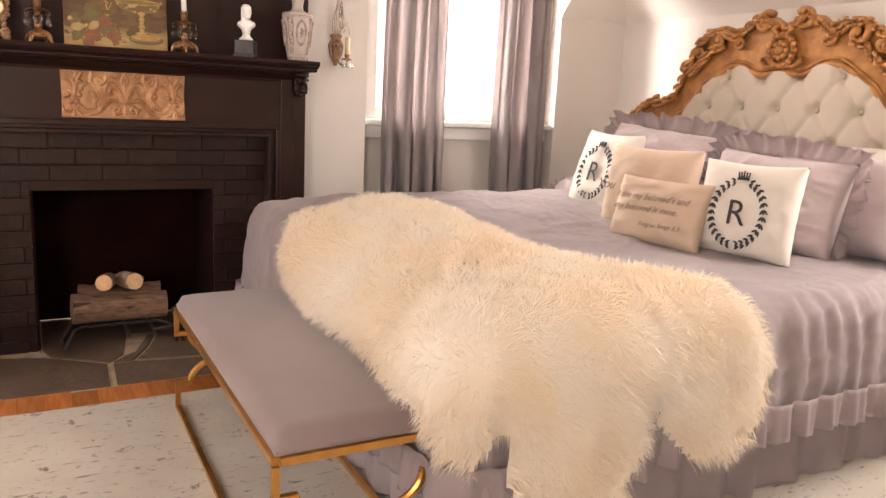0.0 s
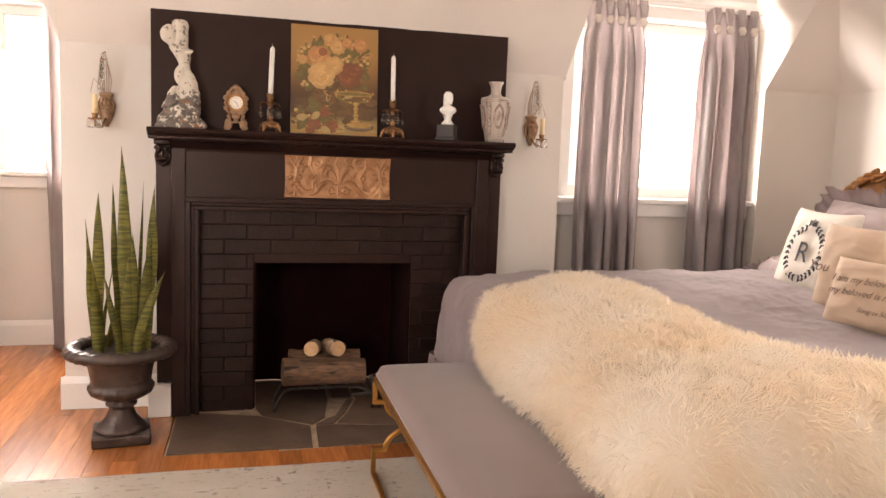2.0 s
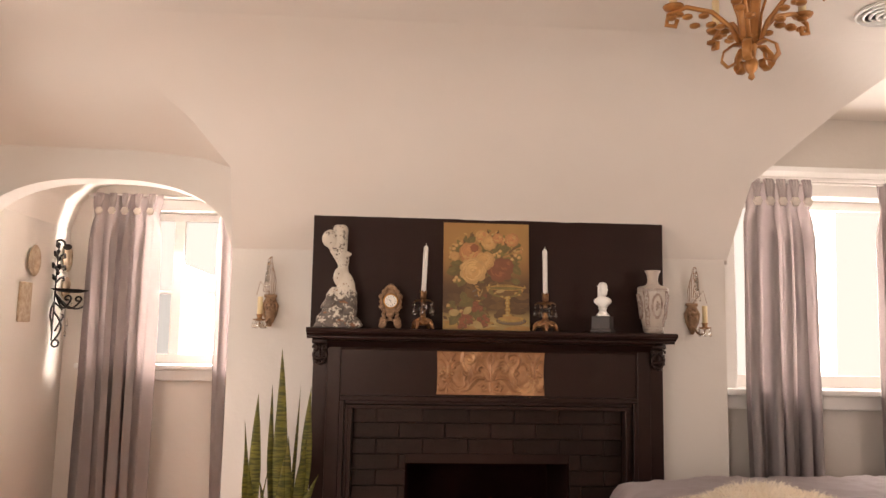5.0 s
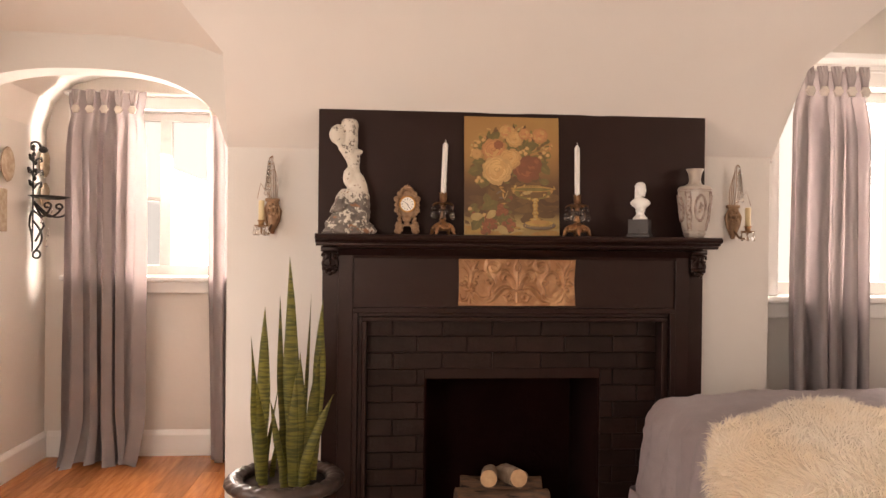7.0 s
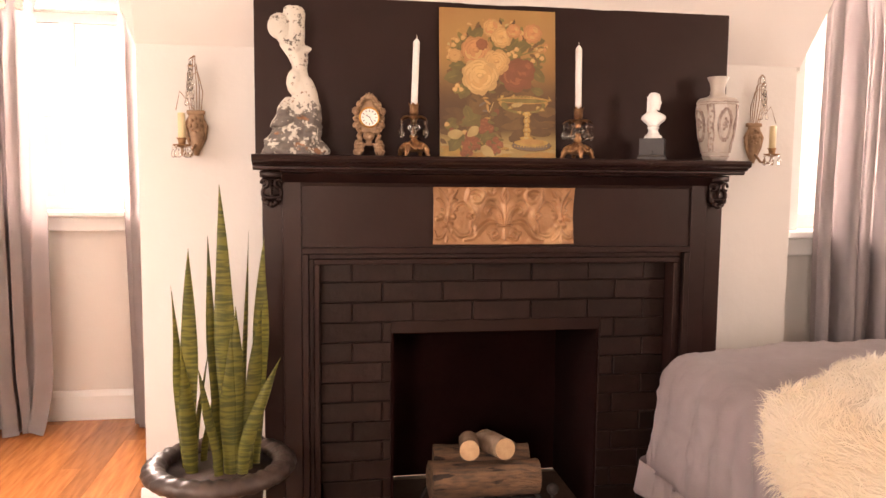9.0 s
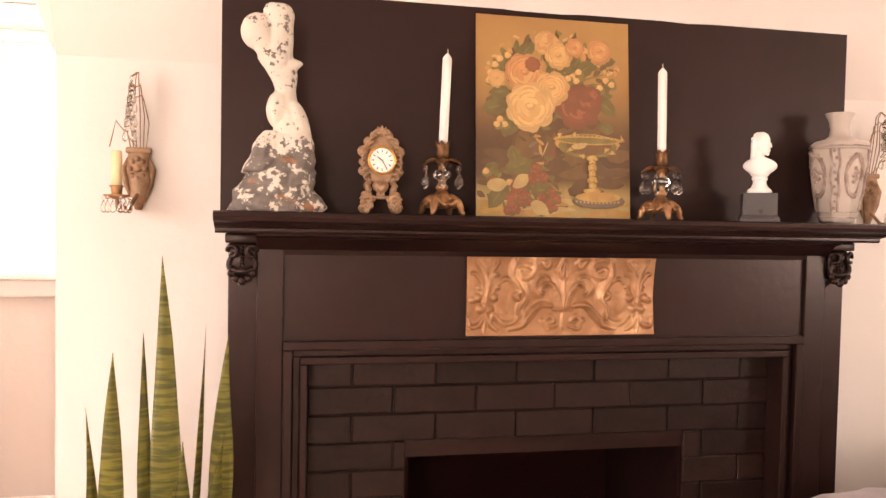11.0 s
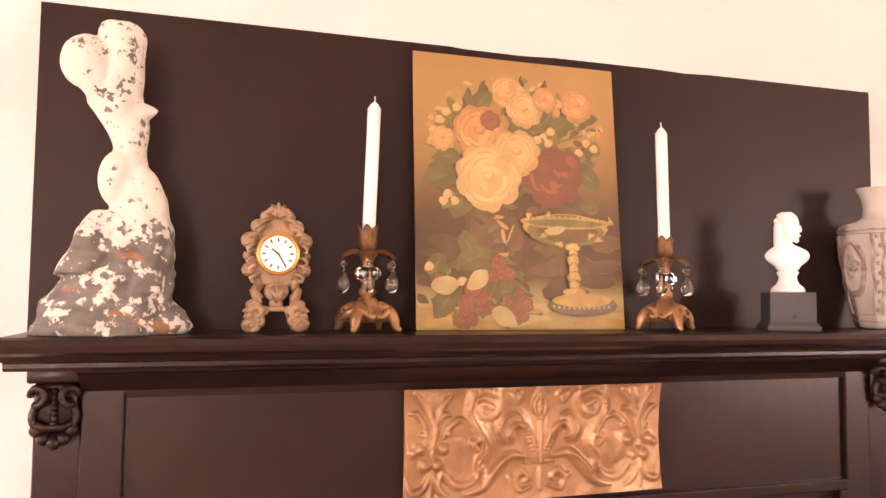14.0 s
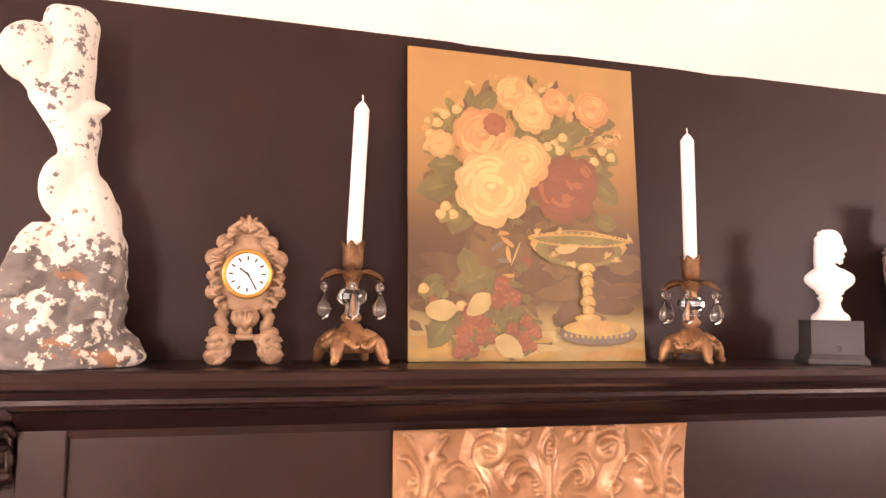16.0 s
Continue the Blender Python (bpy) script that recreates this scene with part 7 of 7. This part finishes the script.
# ---- pillows ----
def pillow(name, x, y, z, w, h, t, rz, tilt, material, label, seed, ruffle=0.0, group="", spin=0.0):
    """A plump pillow standing on its lower edge, facing -x before its turn."""
    p = thing(name, (x, y, z), label, "pillow", group)
    p.matrix_world = Matrix.Translation((x, y, z)) @ pose(0, 0, 0, 0, 0, rz) @ pose(0, 0, 0, 0, tilt, 0) @ pose(0, 0, 0, spin, 0, 0)

    crease = 0.020 if ruffle else 0.004

    def side(sgn):
        def f(u, v):
            a, b = 2 * u - 1, 2 * v - 1
            puff = (max(0.0, 1 - a ** 4) * max(0.0, 1 - b ** 4)) ** 0.55
            k = 1 - 0.07 * (1 - a * a) * b * b - 0.07 * (1 - b * b) * a * a
            wr = 0.016 * noise.noise((a * 2.5 + seed, b * 2.5, seed)) * puff + crease * (1 - abs(noise.noise((a * 1.6 + b * 2.0 + seed, b * 2.2 - a * 1.3, seed)))) ** 5 * puff ** 0.5 + 0.3 * crease * noise.noise((a * 9, b * 9, seed)) * puff ** 0.5
            return (sgn * (t * 0.5 * puff + wr) , a * w / 2 * k, h / 2 + b * h / 2 * k)
        return f

    bm = sheet(bmesh.new(), 44, 44, side(-1))
    sheet(bm, 44, 44, side(1))
    bmesh.ops.remove_doubles(bm, verts=bm.verts, dist=0.0006)
    part("cushion", bm, material, p, smooth=True)
    if ruffle:
        per = []
        for i in range(60):
            per.append((-1 + 2 * i / 60, -1))
        for i in range(60):
            per.append((1, -1 + 2 * i / 60))
        for i in range(60):
            per.append((1 - 2 * i / 60, 1))
        for i in range(61):
            per.append((-1, 1 - 2 * i / 60))

        def g(u, v):
            k = min(240, int(round(u * 240)))
            a, b = per[k]
            o = math.hypot(a, b)
            e = ruffle * v
            wob = 0.020 * v * (math.sin(k * 0.75 + 2.0 * math.sin(k * 0.17)) + 0.6 * math.sin(k * 1.4 + seed)) - 0.03 * v * v
            return (wob, a * w / 2 * 0.97 + e * a / o * 1.2, h / 2 + b * h / 2 * 0.97 + e * b / o * 1.2 + 0.006 * v * math.sin(k * 1.3))

        bm = sheet(bmesh.new(), 240, 4, g)
        bmesh.ops.solidify(bm, geom=bm.faces[:], thickness=0.0015)
        part("ruffle", bm, material, p, "gathered ruffle", True)
    return p


def lettering(parent, name, body, size, y, z, x, material, shear=0.0, align="CENTER"):
    cu = bpy.data.curves.new(name, "FONT")
    cu.body, cu.size, cu.align_x, cu.shear, cu.extrude = body, size, align, shear, 0.0006
    tmp = bpy.data.objects.new(name, cu)
    scene.collection.objects.link(tmp)
    bpy.context.view_layer.update()
    me = bpy.data.meshes.new_from_object(tmp.evaluated_get(bpy.context.evaluated_depsgraph_get()))
    bpy.data.objects.remove(tmp)
    me.materials.clear()
    me.materials.append(material)
    ob = new(name, me)
    ob.parent = parent
    ob.matrix_basis = pose(x, y, z, 90, 0, -90)
    return ob


def on_front(px, t, w, h, y, z):
    """How far the front of a pillow stands out at (y, z)."""
    a, b = 2 * y / w, 2 * z / h - 1
    return -(t * 0.5 * (max(0.0, 1 - a ** 4) * max(0.0, 1 - b ** 4)) ** 0.55) - 0.009


def monogram(p, w, h, t, R):
    bm = bmesh.new()
    for k in range(26):
        s = -1 if k % 2 else 1
        a = radians(-80 + 150 * (k // 2) / 12)
        for io in (-1, 1):
            rr = R + io * 0.010
            y, z = s * rr * math.cos(a) * 0.85, h * 0.46 + rr * math.sin(a)
            q = bmesh.ops.create_uvsphere(bm, u_segments=8, v_segments=5, radius=0.011)
            bmesh.ops.transform(bm, matrix=Matrix.Translation((on_front(0, t, w, h, y, z) + 0.003, y, z)) @ pose(0, 0, 0, math.degrees(a) * s + io * 35 * s + (0 if s > 0 else 180), 0, 0) @ Matrix.Diagonal((0.25, 0.42, 1.0, 1)), verts=q["verts"])
        y, z = s * R * math.cos(a) * 0.85, h * 0.46 + R * math.sin(a)
        ball(bm, (on_front(0, t, w, h, y, z) + 0.003, y, z), 0.005, 0.4, 1, 2.0, 6, 5)
    part("laurel_wreath", bm, INK, p, "printed black laurel wreath")
    bm = bmesh.new()
    zc = h * 0.46 + R * 1.02
    x = on_front(0, t, w, h, 0, zc)
    box(bm, x, x + 0.003, -0.024, 0.024, zc, zc + 0.008)
    for k in range(5):
        y = -0.022 + 0.011 * k
        tube(bm, [(x + 0.002, y * 0.8, zc + 0.008), (x + 0.002, y, zc + 0.024 + 0.006 * (k == 2))], [0.0045, 0.0025], 6)
        ball(bm, (x + 0.002, y, zc + 0.027 + 0.006 * (k == 2)), 0.0035, 0.5, 1, 1, 6, 5)
    part("crown_print", bm, INK, p, "printed black crown")
    lettering(p, "monogram_letter", "R", 0.135, 0.0, h * 0.46 - 0.045, on_front(0, t, w, h, 0, h * 0.46) - 0.001, INK)


G = "pillows on the bed"
pillow("sham_pillow", 2.37, -0.80, 0.668, 0.76, 0.47, 0.22, 15, 27, LINEN, "large rumpled lavender linen sham with a gathered ruffle", 1, 0.065, G, 5)
pillow("sham_pillow", 2.31, -1.56, 0.640, 0.62, 0.40, 0.22, 5, 14, LINEN, "large ruffled lavender linen sham behind the white cushion", 2, 0.065, G, 2)
pillow("sleeping_pillow", 2.52, -1.95, 0.640, 0.66, 0.42, 0.18, 4, 14, LINEN, "plain lavender pillow leaning at the headboard", 3, 0.0, G)
pillow("sleeping_pillow", 2.62, -1.72, 0.645, 0.80, 0.45, 0.14, -2, 8, IVORY, "plain white pillow leaning at the headboard", 4, 0.0, G)
pillow("sleeping_pillow", 2.20, -0.46, 0.700, 0.50, 0.30, 0.16, 0, 74, LINEN, "lavender pillow lying flat near the wall side", 5, 0.04, G)
rp = pillow("monogram_pillow", 2.045, -0.78, 0.680, 0.40, 0.41, 0.13, 0, 17, IVORY, "white cushion printed with a black R in a laurel wreath", 6, 0.0, G, 1)
monogram(rp, 0.40, 0.41, 0.13, 0.122)
bp = pillow("beige_pillow", 1.95, -1.23, 0.664, 0.47, 0.375, 0.14, 10, 11, BEIGE, "small beige canvas cushion with script print", 7, 0.0, G)
rp = pillow("monogram_pillow", 2.00, -1.712, 0.640, 0.41, 0.375, 0.14, 11, 9, IVORY, "white cushion printed with a black R in a laurel wreath", 8, 0.0, G)
monogram(rp, 0.41, 0.375, 0.14, 0.122)
tp = pillow("verse_pillow", 1.835, -1.412, 0.640, 0.44, 0.285, 0.13, 11, 17, BEIGE, "small beige canvas cushion printed with a script verse", 9, 0.0, G)
for k, (text, sz, y, z) in enumerate((("I am my beloved's and", 0.038, 0.0, 0.175), ("my beloved is mine.", 0.038, 0.02, 0.128), ("Song of Songs 6:3", 0.027, -0.06, 0.070))):
    lettering(tp, "verse_line", text, sz, y, z, on_front(0, 0.13, 0.44, 0.285, 0, z) - 0.003, TAUPEINK, 0.35)
lettering(bp, "verse_line", "You", 0.06, 0.19, 0.165, on_front(0, 0.14, 0.50, 0.375, 0.20, 0.17) - 0.004, TAUPEINK, 0.35)

# ---- sheepskin throw over the bed's corner ----
OUT = [(0.60, -0.86), (0.82, -0.72), (1.02, -0.76), (1.12, -0.96), (1.16, -1.30), (1.12, -1.62), (1.16, -1.86), (1.32, -1.98), (1.42, -2.10), (1.45, -2.24), (1.48, -2.40), (1.43, -2.54), (1.30, -2.62), (1.16, -2.60), (1.07, -2.50), (1.02, -2.42), (0.99, -2.58), (0.90, -2.72), (0.74, -2.74), (0.62, -2.66), (0.575, -2.52), (0.55, -2.36), (0.50, -2.43), (0.40, -2.44), (0.31, -2.34), (0.31, -2.10), (0.37, -1.90), (0.37, -1.65), (0.36, -1.35), (0.36, -1.12), (0.43, -0.97), (0.52, -0.86)]


def inside(x, y):
    """Signed-like test and distance to the pelt's outline."""
    hit, d = False, 9.0
    for (ax, ay), (bx, by) in zip(OUT, OUT[1:] + OUT[:1]):
        if (ay > y) != (by > y) and x < (bx - ax) * (y - ay) / (by - ay) + ax:
            hit = not hit
        ex, ey = bx - ax, by - ay
        t = max(0.0, min(1.0, ((x - ax) * ex + (y - ay) * ey) / (ex * ex + ey * ey)))
        d = min(d, math.hypot(x - ax - t * ex, y - ay - t * ey))
    return d if hit else -d


throw = thing("sheepskin_throw", (0.8, -2.0, 0.6), "long-haired cream sheepskin throw draped over the bed corner", "throw")
TO = Matrix.Translation((-0.8, 2.0, -0.6))
STEP = 0.022
bm = bmesh.new()
gridv = {}
for i in range(62):
    for j in range(96):
        X, Y = 0.24 + i * STEP, -2.78 + j * STEP
        d = inside(X, Y)
        if d > -0.012:
            puff = 0.012 + 0.040 * min(1.0, max(0.0, d) / 0.07) ** 0.6 + 0.016 * noise.noise((X * 4, Y * 4, 2)) + 0.010 * noise.noise((X * 11, Y * 11, 4))
            p, n = drape(X, Y, max(0.010, puff) + 0.012, 0.13, 0.05)
            gridv[i, j] = (bm.verts.new(p), n, d)
for (i, j), (v, n, d) in gridv.items():
    q = [gridv.get(k) for k in ((i, j), (i + 1, j), (i + 1, j + 1), (i, j + 1))]
    if all(q):
        bm.faces.new([k[0] for k in q])
rngf = np.random.default_rng(7)
verts, faces = [], []
cells = [k for k in gridv if (k[0] + 1, k[1]) in gridv and (k[0], k[1] + 1) in gridv and (k[0] + 1, k[1] + 1) in gridv]
for key in cells:
    i, j = key
    v0, n0, d0 = gridv[i, j]
    p0 = v0.co
    e1, e2 = gridv[i + 1, j][0].co - p0, gridv[i, j + 1][0].co - p0
    for c in range(11 if d0 > 0.05 else 14):
        a, b = rngf.random(2)
        X, Y = 0.24 + (i + a) * STEP, -2.78 + (j + b) * STEP
        root = p0 + e1 * a + e2 * b
        clump = Vector((noise.noise((X * 16, Y * 16, 11)), noise.noise((X * 16, Y * 16, 37)), noise.noise((X * 16, Y * 16, 71)) * 0.6))
        flow = Vector((noise.noise((X * 3.5, Y * 3.5, 5)), noise.noise((X * 3.5, Y * 3.5, 9)), -0.45 * (1 - n0.z)))
        direction = (n0 * 0.55 + clump * 1.0 + flow * 0.95 + Vector(rngf.normal(0, 0.22, 3))).normalized()
        L = 0.030 + 0.018 * rngf.random() + 0.010 * clump.x
        side = direction.cross(Vector(rngf.normal(0, 1, 3))).normalized() * (0.0008 + 0.0006 * rngf.random())
        bend = Vector((0, 0, -1)) * (0.22 * L)
        mid, tip = root + direction * L * 0.6, root + direction * L + bend
        k = len(verts)
        verts += [root - side, root + side, mid + side * 0.8, mid - side * 0.8, tip]
        faces += [(k, k + 1, k + 2, k + 3), (k + 3, k + 2, k + 4)]
bmesh.ops.transform(bm, matrix=TO, verts=bm.verts)
part("pelt", bm, FUR, throw, "cream pelt under the wool", True)
me = bpy.data.meshes.new("wool")
me.from_pydata([TO @ v for v in verts], [], faces)
me.materials.append(FUR)
wool = new("wool", me)
wool.parent = throw
wool["label"] = "long cream wool in loose clumps"
wool["kind"] = "stuff"

# ---- bricks of the fireplace surround ----
def piece_mesh(name, w, h, d, material, bevel=0.003):
    bm = fresh_box(-w / 2, w / 2, 0, d, -h / 2, h / 2, bevel, 1)
    me = bpy.data.meshes.new(name)
    bmesh.ops.recalc_face_normals(bm, faces=bm.faces)
    bm.to_mesh(me)
    bm.free()
    me.materials.append(material)
    return me


meshes = {}


def brick(x0, x1, z, h):
    w = round(x1 - x0, 3)
    if w < 0.02:
        return
    if (w, h) not in meshes:
        meshes[w, h] = piece_mesh("brick", w, h, 0.016, BRICK, 0.0030)
    ob = new("brick", meshes[w, h])
    ob.parent = fire
    ob.matrix_basis = pose((x0 + x1) / 2, 0.0035 + random.uniform(-0.0025, 0.0020), z + h / 2, random.uniform(-0.5, 0.5), 0, random.uniform(-0.3, 0.3))


COURSE, BH, BLEN, J = 0.0712, 0.0685, 0.2105, 0.0032
for k in range(14):
    z = 0.972 - (k + 1) * COURSE + 0.004
    off = 0.0 if k % 2 else BLEN / 2 + 0.004
    spans = [(-0.632, 0.632)] if z > 0.71 else [(-0.632, -0.384), (0.384, 0.632)]
    for a, b in spans:
        x = -0.632 - BLEN + off
        while x < b:
            p, q = max(a, x), min(b, x + BLEN)
            if q > p:
                brick(round(p, 3), round(q, 3), z, BH)
            x += BLEN + J

# ---- floorboards ----
PL = {}
rngp = random.Random(5)
floor_ob = bpy.data.objects["floor"]
PW = 0.092
n = 0
for i in range(int((XE - XW) / PW) + 1):
    x0 = XW + i * PW
    xm = x0 + PW / 2
    ya = -1.0 if x0 > -2.1 else -2.0
    y = ya - rngp.uniform(0, 0.8)
    yend = YN if xm < JAMB else (YK + 0.1 if xm > 0.8 or xm < -0.78 else -0.549)
    if -0.78 < x0 < 0.93 and xm < 0.94:
        yend = -0.549
    while y < yend and x0 < 1.2:
        L = round(rngp.uniform(0.7, 1.7), 1)
        y1 = min(y + L, yend)
        w, ln = PW - 0.0006, round(y1 - y - 0.001, 3)
        if ln > 0.02:
            key = (ln,)
            if key not in PL:
                bm = fresh_box(-w / 2, w / 2, 0, ln, -0.0115, 0.0, 0.0005, 1)
                me = bpy.data.meshes.new("floorboard")
                bmesh.ops.recalc_face_normals(bm, faces=bm.faces)
                bm.to_mesh(me)
                bm.free()
                me.materials.append(WOOD)
                PL[key] = me
            ob = new("floorboard", PL[key])
            ob.parent = floor_ob
            ob.matrix_basis = pose(xm, y, -0.0002 - rngp.random() * 0.0006)
            n += 1
        y = y1
